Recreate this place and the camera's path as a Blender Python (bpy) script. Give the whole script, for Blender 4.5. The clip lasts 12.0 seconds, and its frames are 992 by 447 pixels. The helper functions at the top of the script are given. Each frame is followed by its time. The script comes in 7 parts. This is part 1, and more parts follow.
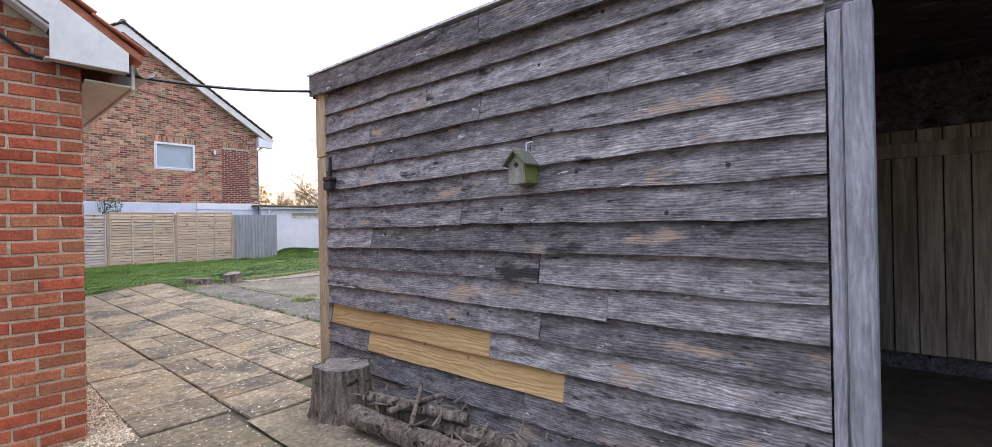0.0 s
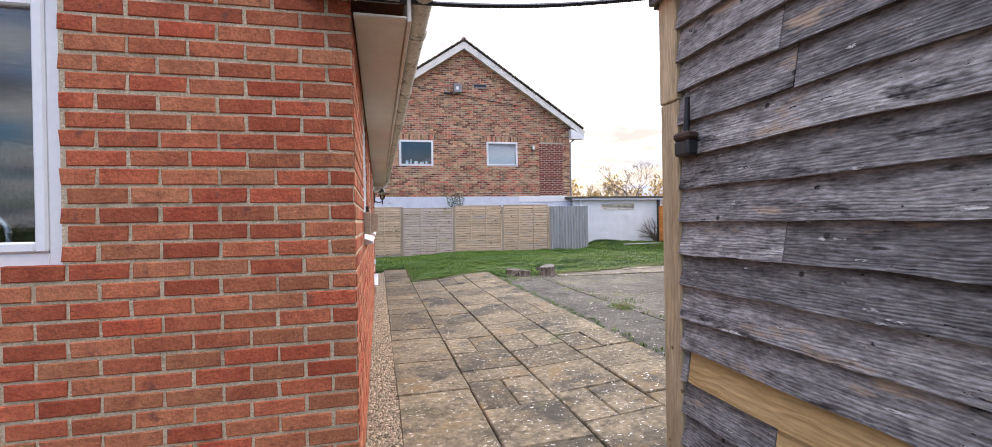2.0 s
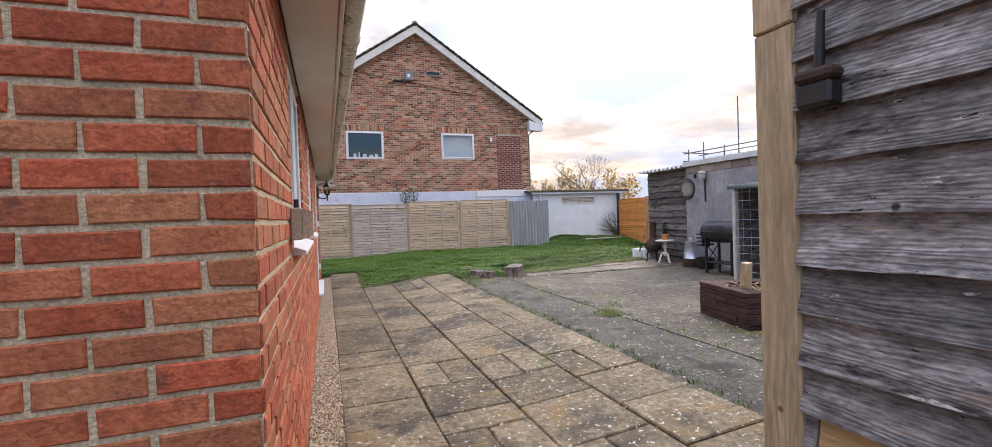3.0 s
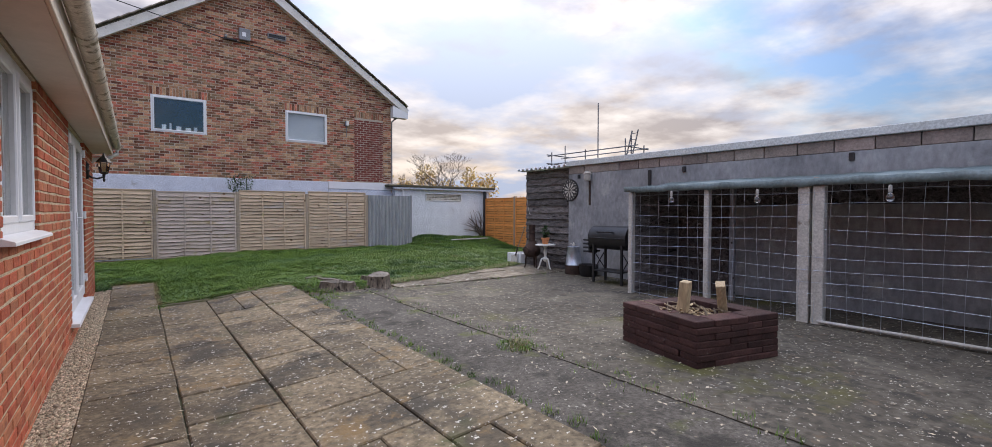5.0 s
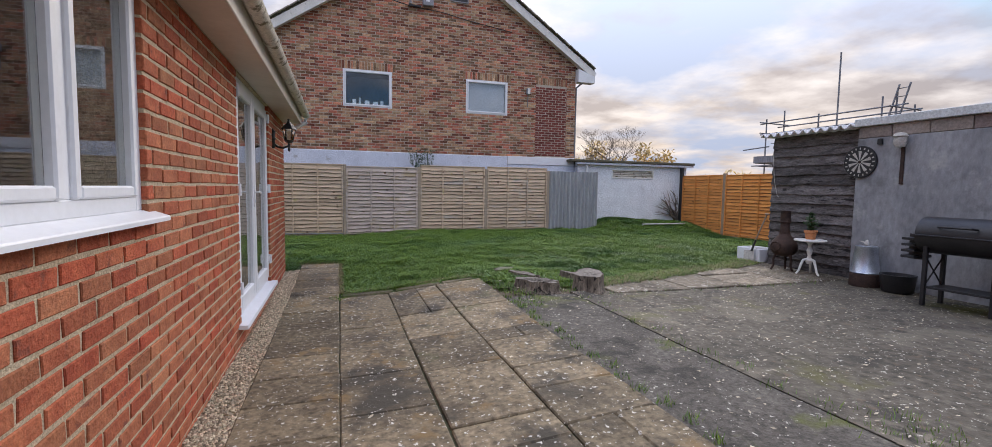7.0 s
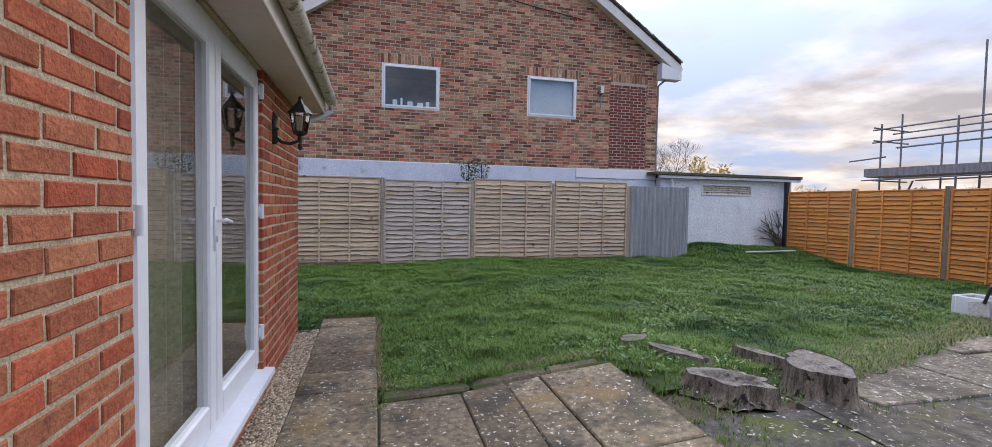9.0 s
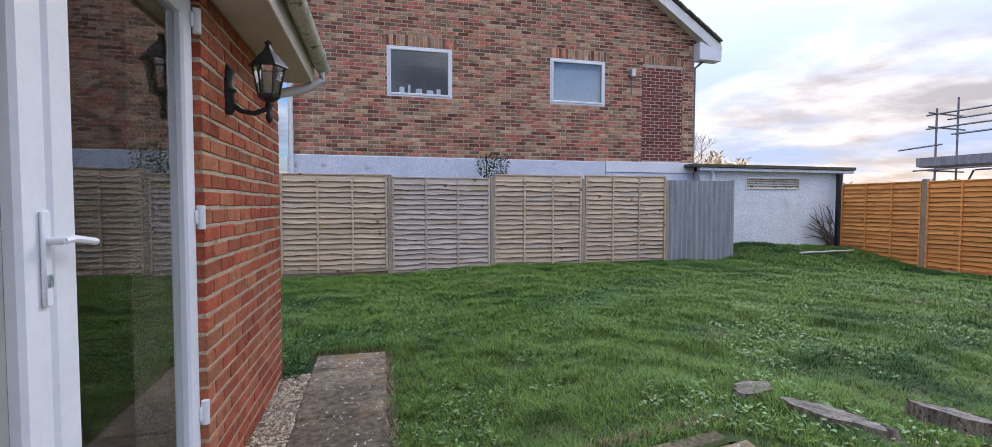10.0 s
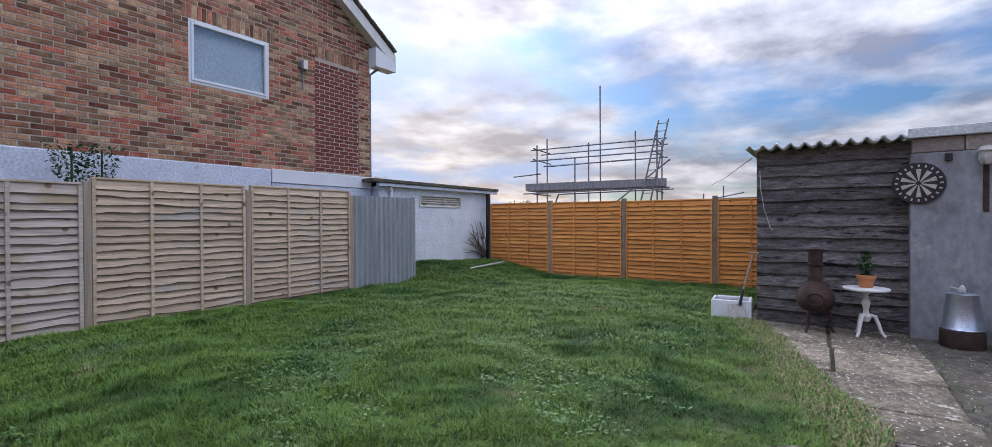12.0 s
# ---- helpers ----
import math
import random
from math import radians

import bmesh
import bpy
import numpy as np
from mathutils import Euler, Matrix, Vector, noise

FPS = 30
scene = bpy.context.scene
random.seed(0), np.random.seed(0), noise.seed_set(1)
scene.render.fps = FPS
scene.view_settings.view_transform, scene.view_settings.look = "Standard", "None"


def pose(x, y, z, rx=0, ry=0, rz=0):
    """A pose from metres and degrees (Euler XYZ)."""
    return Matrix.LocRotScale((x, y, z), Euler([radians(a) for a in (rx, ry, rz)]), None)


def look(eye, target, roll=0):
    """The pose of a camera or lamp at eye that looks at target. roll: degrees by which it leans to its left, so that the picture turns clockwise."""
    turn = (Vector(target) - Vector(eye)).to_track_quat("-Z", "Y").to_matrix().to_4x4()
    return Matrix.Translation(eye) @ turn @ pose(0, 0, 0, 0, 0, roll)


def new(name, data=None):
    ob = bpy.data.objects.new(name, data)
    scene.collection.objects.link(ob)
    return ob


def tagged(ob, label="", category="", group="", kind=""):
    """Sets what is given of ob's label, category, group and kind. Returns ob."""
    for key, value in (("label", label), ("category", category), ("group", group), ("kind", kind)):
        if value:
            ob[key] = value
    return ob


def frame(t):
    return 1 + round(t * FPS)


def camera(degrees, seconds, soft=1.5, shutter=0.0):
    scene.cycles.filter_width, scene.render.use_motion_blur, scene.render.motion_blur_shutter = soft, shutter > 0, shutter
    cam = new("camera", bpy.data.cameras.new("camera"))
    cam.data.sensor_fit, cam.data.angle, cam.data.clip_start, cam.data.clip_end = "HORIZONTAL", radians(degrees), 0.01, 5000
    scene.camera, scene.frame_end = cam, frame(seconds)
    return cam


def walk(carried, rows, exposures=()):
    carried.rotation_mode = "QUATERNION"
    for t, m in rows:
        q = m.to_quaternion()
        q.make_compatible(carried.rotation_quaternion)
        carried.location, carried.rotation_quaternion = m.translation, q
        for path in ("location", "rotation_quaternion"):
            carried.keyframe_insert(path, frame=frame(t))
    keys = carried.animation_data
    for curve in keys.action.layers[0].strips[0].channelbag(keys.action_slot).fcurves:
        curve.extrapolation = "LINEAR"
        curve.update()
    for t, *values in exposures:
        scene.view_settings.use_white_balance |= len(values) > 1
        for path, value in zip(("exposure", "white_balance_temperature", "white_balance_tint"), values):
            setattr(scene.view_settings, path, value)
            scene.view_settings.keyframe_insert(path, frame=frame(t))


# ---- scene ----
cam = camera(92.1, 12.0, 0.8)
METRES, EYE, TILT, LEAN, TURN = 12.7, 1.38, 0.0, 0.0, -49.1
ROWS = [
    (0.0, 0.0, 0.0, 0.0, 0.0, 0.15, 1.05),
    (0.5, 0.0029, 0.0292, 0.0009, 21.32, -1.59, -0.12),
    (1.0, -0.0132, 0.063, 0.0018, 25.95, -1.8, -1.16),
    (1.5, -0.0343, 0.0974, 0.0013, 33.95, 0.07, -0.65),
    (2.0, -0.0648, 0.1276, 0.0012, 35.29, -0.26, 1.01),
    (2.5, -0.0959, 0.1557, 0.0004, 32.86, -0.47, 1.61),
    (3.0, -0.1225, 0.1833, 0.002, 29.52, -0.9, 1.96),
    (3.5, -0.1462, 0.2066, 0.0042, 21.15, -1.44, 2.22),
    (5.5, -0.222, 0.3206, 0.0034, 11.88, -1.52, -0.14),
    (6.0, -0.2519, 0.3509, 0.0021, 17.63, -1.87, -1.45),
    (6.5, -0.2839, 0.3824, 0.0023, 25.68, -4.34, -0.32),
    (7.0, -0.3175, 0.418, 0.0025, 30.93, -4.18, -0.88),
    (7.5, -0.3542, 0.4545, 0.0037, 32.37, -2.81, -0.95),
    (9.5, -0.5174, 0.5847, 0.0048, 35.24, -2.23, -0.7),
    (10.0, -0.556, 0.6185, 0.0034, 35.26, -2.23, -0.06),
    (10.5, -0.5908, 0.6479, 0.0048, 27.96, -1.98, -0.25),
    (11.0, -0.6194, 0.6789, 0.006, 17.59, -1.04, -0.04),
    (11.5, -0.6444, 0.7051, 0.0073, 7.21, -1.0, -0.05),
    (12.0, -0.6596, 0.7253, 0.0083, -7.02, -0.43, 0.27),
]
EXPOSURES = [(0.0, 1.16, 6400, 10), (0.5, 1.40, 6500, 10), (1.0, 1.46, 6500, 10), (1.5, 1.15, 6500, 10), (2.5, 1.06, 6650, 10), (3.0, 0.83, 6650, 10), (3.7, 0.60, 6650, 10), (5.5, 0.36, 6400, 10), (7.5, 0.36, 6400, 10), (9.5, 0.54, 6000, 10), (10.5, 0.68, 5950, 10), (12.0, 0.40, 5920, 10)]
walk(cam, [(t, pose(0, 0, EYE, TILT, LEAN, TURN) @ pose(METRES * x, METRES * y, METRES * z, 90 + pitch, roll, yaw)) for t, x, y, z, yaw, pitch, roll in ROWS], EXPOSURES)

# ---- world and sun ----
SUN_AZ, SUN_EL = 38.0, 14.0  # degrees clockwise from +y, degrees up
world = bpy.data.worlds.new("sky")
scene.world = world
world.use_nodes = True
wn, wl = world.node_tree.nodes, world.node_tree.links
wn.clear()
w_out, w_bg, w_sky = wn.new("ShaderNodeOutputWorld"), wn.new("ShaderNodeBackground"), wn.new("ShaderNodeTexSky")
w_sky.sky_type, w_sky.sun_disc = "NISHITA", False
w_sky.sun_elevation, w_sky.sun_rotation = radians(SUN_EL), radians(SUN_AZ)
w_sky.altitude, w_sky.air_density, w_sky.dust_density, w_sky.ozone_density = 50, 1.2, 1.5, 2.0


def sky_clouds():
    """Broken layers of cloud over the clear sky, brighter towards the low sun."""
    tc, sep = wn.new("ShaderNodeTexCoord"), wn.new("ShaderNodeSeparateXYZ")
    wl.new(tc.outputs["Generated"], sep.inputs[0])

    def m(op, a, b=0.0):
        n = wn.new("ShaderNodeMath")
        n.operation = op
        for i, v in enumerate((a, b)):
            if isinstance(v, (int, float)):
                n.inputs[i].default_value = v
            else:
                wl.new(v, n.inputs[i])
        return n.outputs[0]

    up = m("ADD", m("MAXIMUM", sep.outputs["Z"], 0.0), 0.16)
    comb = wn.new("ShaderNodeCombineXYZ")
    wl.new(m("DIVIDE", sep.outputs["X"], up), comb.inputs[0])
    wl.new(m("DIVIDE", sep.outputs["Y"], up), comb.inputs[1])
    big, fine = wn.new("ShaderNodeTexNoise"), wn.new("ShaderNodeTexNoise")
    for n, s, d in ((big, 0.85, 8), (fine, 2.1, 9)):
        n.inputs["Scale"].default_value, n.inputs["Detail"].default_value = s, d
        n.inputs["Roughness"].default_value = 0.55
        wl.new(comb.outputs[0], n.inputs["Vector"])
    cover = wn.new("ShaderNodeValToRGB")
    cover.color_ramp.elements[0].position, cover.color_ramp.elements[1].position = 0.40, 0.55
    wl.new(big.outputs["Fac"], cover.inputs[0])
    sx, sy = math.sin(radians(SUN_AZ)), math.cos(radians(SUN_AZ))
    dot = m("ADD", m("MULTIPLY", sep.outputs["X"], sx), m("MULTIPLY", sep.outputs["Y"], sy))
    near = m("POWER", m("MAXIMUM", dot, 0.0), 5.0)
    tone = wn.new("ShaderNodeValToRGB")
    e = tone.color_ramp.elements
    e[0].position, e[0].color = 0.39, (0.33, 0.345, 0.45, 1)
    e[1].position, e[1].color = 0.61, (0.88, 0.865, 0.93, 1)
    wl.new(fine.outputs["Fac"], tone.inputs[0])
    glow = wn.new("ShaderNodeMix")
    glow.data_type, glow.blend_type = "RGBA", "ADD"
    wl.new(near, glow.inputs["Factor"])
    wl.new(tone.outputs[0], glow.inputs["A"])
    glow.inputs["B"].default_value = (0.46, 0.34, 0.19, 1)
    low = m("MULTIPLY", m("POWER", m("MAXIMUM", m("SUBTRACT", 1.0, m("MULTIPLY", m("MAXIMUM", sep.outputs["Z"], 0.0), 5.0)), 0.0), 2.0), m("POWER", m("MAXIMUM", dot, 0.0), 3.0))
    gold = wn.new("ShaderNodeMix")
    gold.data_type, gold.blend_type = "RGBA", "ADD"
    wl.new(low, gold.inputs["Factor"])
    wl.new(glow.outputs["Result"], gold.inputs["A"])
    gold.inputs["B"].default_value = (0.55, 0.30, 0.02, 1)
    clear = wn.new("ShaderNodeMix")
    clear.data_type, clear.blend_type = "RGBA", "MULTIPLY"
    clear.inputs["Factor"].default_value = 1.0
    wl.new(w_sky.outputs[0], clear.inputs["A"])
    clear.inputs["B"].default_value = (0.080, 0.103, 0.155, 1)
    cap = wn.new("ShaderNodeMix")
    cap.data_type, cap.blend_type = "RGBA", "DARKEN"
    cap.inputs["Factor"].default_value = 1.0
    wl.new(clear.outputs["Result"], cap.inputs["A"])
    cap.inputs["B"].default_value = (0.70, 0.78, 1.0, 1)
    mix = wn.new("ShaderNodeMix")
    mix.data_type = "RGBA"
    wl.new(cover.outputs[0], mix.inputs["Factor"])
    wl.new(cap.outputs["Result"], mix.inputs["A"])
    wl.new(gold.outputs["Result"], mix.inputs["B"])
    lift = m("ADD", 0.56, m("MULTIPLY", m("POWER", m("MAXIMUM", sep.outputs["Z"], 0.0), 2.0), 3.2))
    return mix.outputs["Result"], lift


sky_colour, sky_lift = sky_clouds()
wl.new(sky_colour, w_bg.inputs["Color"])
wl.new(sky_lift, w_bg.inputs["Strength"])
wl.new(w_bg.outputs[0], w_out.inputs[0])
sun = new("sun", bpy.data.lights.new("sun", "SUN"))
sun.data.energy, sun.data.angle, sun.data.color = 1.5, radians(25), (1.0, 0.90, 0.78)
sun.matrix_world = look((0, 0, 30), (-30 * math.sin(radians(SUN_AZ)), -30 * math.cos(radians(SUN_AZ)), 30 - 30 * math.tan(radians(SUN_EL + 14))))


# ---- materials ----
def mat(name, dark, light, scale=6.0, rough=0.8, bump=0.25, bscale=70.0, metal=0.0, rand=0.0, stretch=(1, 1, 1), spots=(), fine=0.25, hue=0.0, spec=0.3, coherent=False, fscale=11.0, knots=None, grain=None, streak=False):
    """A surface with broad and fine variation. spots: (colour, scale, threshold, softness) patches laid over it, drawn out along the grain with streak. rand: how far pieces differ."""
    ma = bpy.data.materials.new(name)
    ma.use_nodes = True
    ns, ls = ma.node_tree.nodes, ma.node_tree.links
    bsdf = ns["Principled BSDF"]
    bsdf.inputs["Roughness"].default_value, bsdf.inputs["Metallic"].default_value = rough, metal
    bsdf.inputs["Specular IOR Level"].default_value = spec
    tc, info, geo = ns.new("ShaderNodeTexCoord"), ns.new("ShaderNodeObjectInfo"), ns.new("ShaderNodeNewGeometry")
    both = ns.new("ShaderNodeMath")
    both.operation = "ADD"
    ls.new(info.outputs["Random"], both.inputs[0])
    ls.new(geo.outputs["Random Per Island"], both.inputs[1])
    fr = ns.new("ShaderNodeMath")
    fr.operation = "FRACT"
    ls.new(both.outputs[0], fr.inputs[0])
    off = ns.new("ShaderNodeVectorMath")
    off.operation = "MULTIPLY_ADD"
    comb = ns.new("ShaderNodeCombineXYZ")
    for i in range(3):
        ls.new(fr.outputs[0], comb.inputs[i])
    ls.new(comb.outputs[0], off.inputs[0])
    off.inputs[1].default_value = (31.0, 17.0, 43.0) if rand else (0, 0, 0)
    ls.new(tc.outputs["Object"], off.inputs[2])
    st = ns.new("ShaderNodeVectorMath")
    st.operation = "MULTIPLY"
    ls.new(off.outputs[0], st.inputs[0])
    st.inputs[1].default_value = stretch

    def noise_node(s, detail, src=st, rough_n=0.6):
        n = ns.new("ShaderNodeTexNoise")
        n.inputs["Scale"].default_value, n.inputs["Detail"].default_value, n.inputs["Roughness"].default_value = s, detail, rough_n
        ls.new(src.outputs[0], n.inputs["Vector"])
        return n

    def mixer(kind, fac, a, b):
        n = ns.new("ShaderNodeMix")
        n.data_type, n.blend_type = "RGBA", kind
        for key, v in (("Factor", fac), ("A", a), ("B", b)):
            if isinstance(v, float):
                n.inputs[key].default_value = v
            elif isinstance(v, tuple):
                n.inputs[key].default_value = (*v, 1)
            else:
                ls.new(v, n.inputs[key])
        return n.outputs["Result"]

    big = noise_node(scale, 5)
    ramp = ns.new("ShaderNodeMapRange")
    ramp.inputs["From Min"].default_value, ramp.inputs["From Max"].default_value = 0.3, 0.7
    ls.new(big.outputs["Fac"], ramp.inputs["Value"])
    col = mixer("MIX", ramp.outputs[0], tuple(dark), tuple(light))
    small = noise_node(scale * fscale, 5)
    sr = ns.new("ShaderNodeMapRange")
    sr.inputs["From Min"].default_value, sr.inputs["From Max"].default_value = 0.3, 0.7
    sr.inputs["To Min"].default_value, sr.inputs["To Max"].default_value = 1 - fine, 1 + fine
    ls.new(small.outputs["Fac"], sr.inputs["Value"])
    sc = ns.new("ShaderNodeCombineXYZ")
    for i in range(3):
        ls.new(sr.outputs[0], sc.inputs[i])
    col = mixer("MULTIPLY", 1.0, col, sc.outputs[0])
    wave = None
    if grain:
        gv = ns.new("ShaderNodeVectorMath")
        gv.operation = "MULTIPLY"
        ls.new(off.outputs[0], gv.inputs[0])
        gv.inputs[1].default_value = (0.16, 1, 1) if grain[2] == "Z" else (1, 1, 0.16)
        wave = ns.new("ShaderNodeTexWave")
        wave.wave_type, wave.bands_direction = "BANDS", grain[2]
        wave.inputs["Scale"].default_value, wave.inputs["Distortion"].default_value = grain[0], grain[1]
        wave.inputs["Detail"].default_value, wave.inputs["Detail Scale"].default_value, wave.inputs["Detail Roughness"].default_value = 4.0, 0.45, 0.62
        ls.new(gv.outputs[0], wave.inputs["Vector"])
        wr = ns.new("ShaderNodeMapRange")
        wr.inputs["To Min"].default_value, wr.inputs["To Max"].default_value = 1 - grain[3], 1 + grain[3] * 0.6
        ls.new(wave.outputs["Fac"], wr.inputs["Value"])
        wc = ns.new("ShaderNodeCombineXYZ")
        for i in range(3):
            ls.new(wr.outputs[0], wc.inputs[i])
        where = noise_node(scale * 0.9, 3, off)
        wf = ns.new("ShaderNodeMapRange")
        wf.inputs["From Min"].default_value, wf.inputs["From Max"].default_value = 0.42, 0.66
        ls.new(where.outputs["Fac"], wf.inputs["Value"])
        col = mixer("MULTIPLY", wf.outputs[0], col, wc.outputs[0])
    if rand:
        hsv = ns.new("ShaderNodeHueSaturation")
        vr = ns.new("ShaderNodeMapRange")
        vr.inputs["To Min"].default_value, vr.inputs["To Max"].default_value = 1 - rand, 1 + rand
        ls.new(fr.outputs[0], vr.inputs["Value"])
        ls.new(vr.outputs[0], hsv.inputs["Value"])
        if hue:
            h1 = ns.new("ShaderNodeMath")
            h1.operation = "MULTIPLY"
            h1.inputs[1].default_value = 7.31
            ls.new(fr.outputs[0], h1.inputs[0])
            h2 = ns.new("ShaderNodeMath")
            h2.operation = "FRACT"
            ls.new(h1.outputs[0], h2.inputs[0])
            hr = ns.new("ShaderNodeMapRange")
            hr.inputs["To Min"].default_value, hr.inputs["To Max"].default_value = 0.5 - hue, 0.5 + hue
            ls.new(h2.outputs[0], hr.inputs["Value"])
            ls.new(hr.outputs[0], hsv.inputs["Hue"])
            s2 = ns.new("ShaderNodeMapRange")
            s2.inputs["To Min"].default_value, s2.inputs["To Max"].default_value = 1 + 4 * hue, 1 - 6 * hue
            ls.new(h2.outputs[0], s2.inputs["Value"])
            ls.new(s2.outputs[0], hsv.inputs["Saturation"])
        ls.new(col, hsv.inputs["Color"])
        col = hsv.outputs[0]
    for c, s, thr, soft in spots:
        n = ns.new("ShaderNodeTexNoise")
        n.inputs["Scale"].default_value, n.inputs["Detail"].default_value, n.inputs["Roughness"].default_value = s, 5, 0.65
        ls.new(tc.outputs["Object"] if coherent else (st if streak else off).outputs[0], n.inputs["Vector"])
        r = ns.new("ShaderNodeMapRange")
        r.inputs["From Min"].default_value, r.inputs["From Max"].default_value = thr, thr + soft
        ls.new(n.outputs["Fac"], r.inputs["Value"])
        col = mixer("MIX", r.outputs[0], col, tuple(c))
    if knots:
        vo = ns.new("ShaderNodeTexVoronoi")
        vo.inputs["Scale"].default_value = knots[1]
        ls.new(off.outputs[0], vo.inputs["Vector"])
        r = ns.new("ShaderNodeMapRange")
        r.inputs["From Min"].default_value, r.inputs["From Max"].default_value = knots[2], knots[2] * 0.55
        ls.new(vo.outputs["Distance"], r.inputs["Value"])
        col = mixer("MIX", r.outputs[0], col, tuple(knots[0]))
    ls.new(col, bsdf.inputs["Base Color"])
    if bump:
        b, bn = ns.new("ShaderNodeBump"), noise_node(bscale, 6)
        b.inputs["Strength"].default_value, b.inputs["Distance"].default_value = bump, 0.01
        ls.new((wave or bn).outputs["Fac"], b.inputs["Height"])
        ls.new(b.outputs[0], bsdf.inputs["Normal"])
    return ma


def glass_mat(name, tint=(0.9, 0.95, 0.95), rough=0.0):
    ma = bpy.data.materials.new(name)
    ma.use_nodes = True
    b = ma.node_tree.nodes["Principled BSDF"]
    b.inputs["Base Color"].default_value, b.inputs["Roughness"].default_value = (*tint, 1), rough
    b.inputs["Transmission Weight"].default_value, b.inputs["IOR"].default_value = 1.0, 1.80
    return ma


M_BRICK = mat("red_brick", (0.318, 0.083, 0.040), (0.462, 0.150, 0.070), 13, 0.9, 0.9, 60, rand=0.20, hue=0.010, fine=0.28, fscale=6, spots=(((0.19, 0.065, 0.045), 10, 0.60, 0.10), ((0.56, 0.40, 0.30), 16, 0.70, 0.06)))
M_MORTAR = mat("mortar", (0.44, 0.355, 0.235), (0.62, 0.52, 0.375), 9, 0.95, 0.9, 110, fine=0.35, spots=(((0.30, 0.245, 0.17), 5, 0.57, 0.1),))
M_BRICK2 = mat("brown_brick", (0.215, 0.092, 0.052), (0.47, 0.245, 0.138), 7, 0.9, 0.5, 60, rand=0.58, hue=0.028, fine=0.3, fscale=8)
M_BRICK3 = mat("patch_brick", (0.16, 0.045, 0.035), (0.22, 0.065, 0.05), 7, 0.9, 0.4, 60, rand=0.2)
M_MORTAR2 = mat("old_mortar", (0.38, 0.33, 0.27), (0.53, 0.47, 0.39), 9, 0.95, 0.4, 90)
M_WEATHER = mat("weathered_board", (0.084, 0.078, 0.075), (0.315, 0.302, 0.296), 2.6, 0.85, 0.3, 14, rand=0.34, stretch=(2.4, 8, 9), fine=0.5, fscale=4.5, streak=True, knots=((0.034, 0.029, 0.027), 5.5, 0.085), grain=(22.0, 20.0, "Z", 0.30), spots=(((0.34, 0.260, 0.195), 0.8, 0.60, 0.08), ((0.034, 0.031, 0.030), 1.0, 0.59, 0.07), ((0.48, 0.47, 0.46), 3.0, 0.65, 0.03), ((0.014, 0.013, 0.013), 6.0, 0.66, 0.02)))
M_NEWPINE = mat("new_pine", (0.42, 0.27, 0.11), (0.54, 0.375, 0.18), 2.0, 0.7, 0.25, 12, rand=0.10, stretch=(1.0, 7, 7), fine=0.15, fscale=5.0, knots=((0.25, 0.125, 0.05), 6.0, 0.12), grain=(12.0, 24.0, "Z", 0.16))
M_POST = mat("pale_post", (0.37, 0.28, 0.165), (0.52, 0.41, 0.26), 2.0, 0.8, 0.4, 9, rand=0.10, stretch=(7, 7, 1.0), fine=0.2, fscale=5, knots=((0.17, 0.10, 0.05), 5.0, 0.07), grain=(12.0, 24.0, "X", 0.16))
M_GREYPOST = mat("grey_post", (0.24, 0.245, 0.26), (0.39, 0.395, 0.42), 2.6, 0.85, 0.4, 8, rand=0.2, stretch=(7, 7, 1.4), fine=0.2, fscale=5, knots=((0.07, 0.065, 0.06), 4.0, 0.08), grain=(15.0, 26.0, "X", 0.28))
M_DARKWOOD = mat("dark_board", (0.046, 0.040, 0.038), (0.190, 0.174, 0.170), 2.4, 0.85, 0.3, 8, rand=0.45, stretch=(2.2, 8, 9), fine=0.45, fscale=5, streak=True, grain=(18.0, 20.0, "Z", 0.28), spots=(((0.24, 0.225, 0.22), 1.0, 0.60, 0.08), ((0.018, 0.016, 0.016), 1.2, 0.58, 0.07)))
M_LAP = mat("pale_lap_fence", (0.47, 0.345, 0.235), (0.70, 0.545, 0.395), 2.0, 0.85, 0.5, 8, rand=0.15, stretch=(0.5, 14, 14), fine=0.22, fscale=3.2, knots=((0.24, 0.155, 0.10), 3.4, 0.14), spots=(((0.50, 0.43, 0.36), 0.9, 0.55, 0.1), ((0.42, 0.38, 0.12), 1.3, 0.645, 0.1),))
M_LAP2 = mat("lilac_lap_fence", (0.47, 0.38, 0.325), (0.67, 0.56, 0.49), 2.0, 0.85, 0.5, 8, rand=0.15, stretch=(0.5, 14, 14), fine=0.22, fscale=3.2, knots=((0.24, 0.155, 0.10), 3.4, 0.14), spots=(((0.46, 0.36, 0.23), 1.1, 0.54, 0.1), ((0.42, 0.38, 0.12), 1.3, 0.66, 0.1),))
M_ORANGE = mat("orange_lap_fence", (0.62, 0.225, 0.050), (0.84, 0.375, 0.105), 2.0, 0.8, 0.5, 8, rand=0.16, stretch=(0.5, 14, 14), fine=0.25, fscale=3.2, knots=((0.20, 0.075, 0.02), 4.0, 0.10))
M_WHITE = mat("white_upvc", (0.74, 0.75, 0.77), (0.82, 0.83, 0.85), 3, 0.35, 0.0, fine=0.03, spec=0.5)
M_FASCIA = mat("white_board", (0.66, 0.65, 0.60), (0.80, 0.79, 0.75), 3, 0.5, 0.05, 40, fine=0.06, spots=(((0.30, 0.30, 0.20), 7, 0.62, 0.14),))
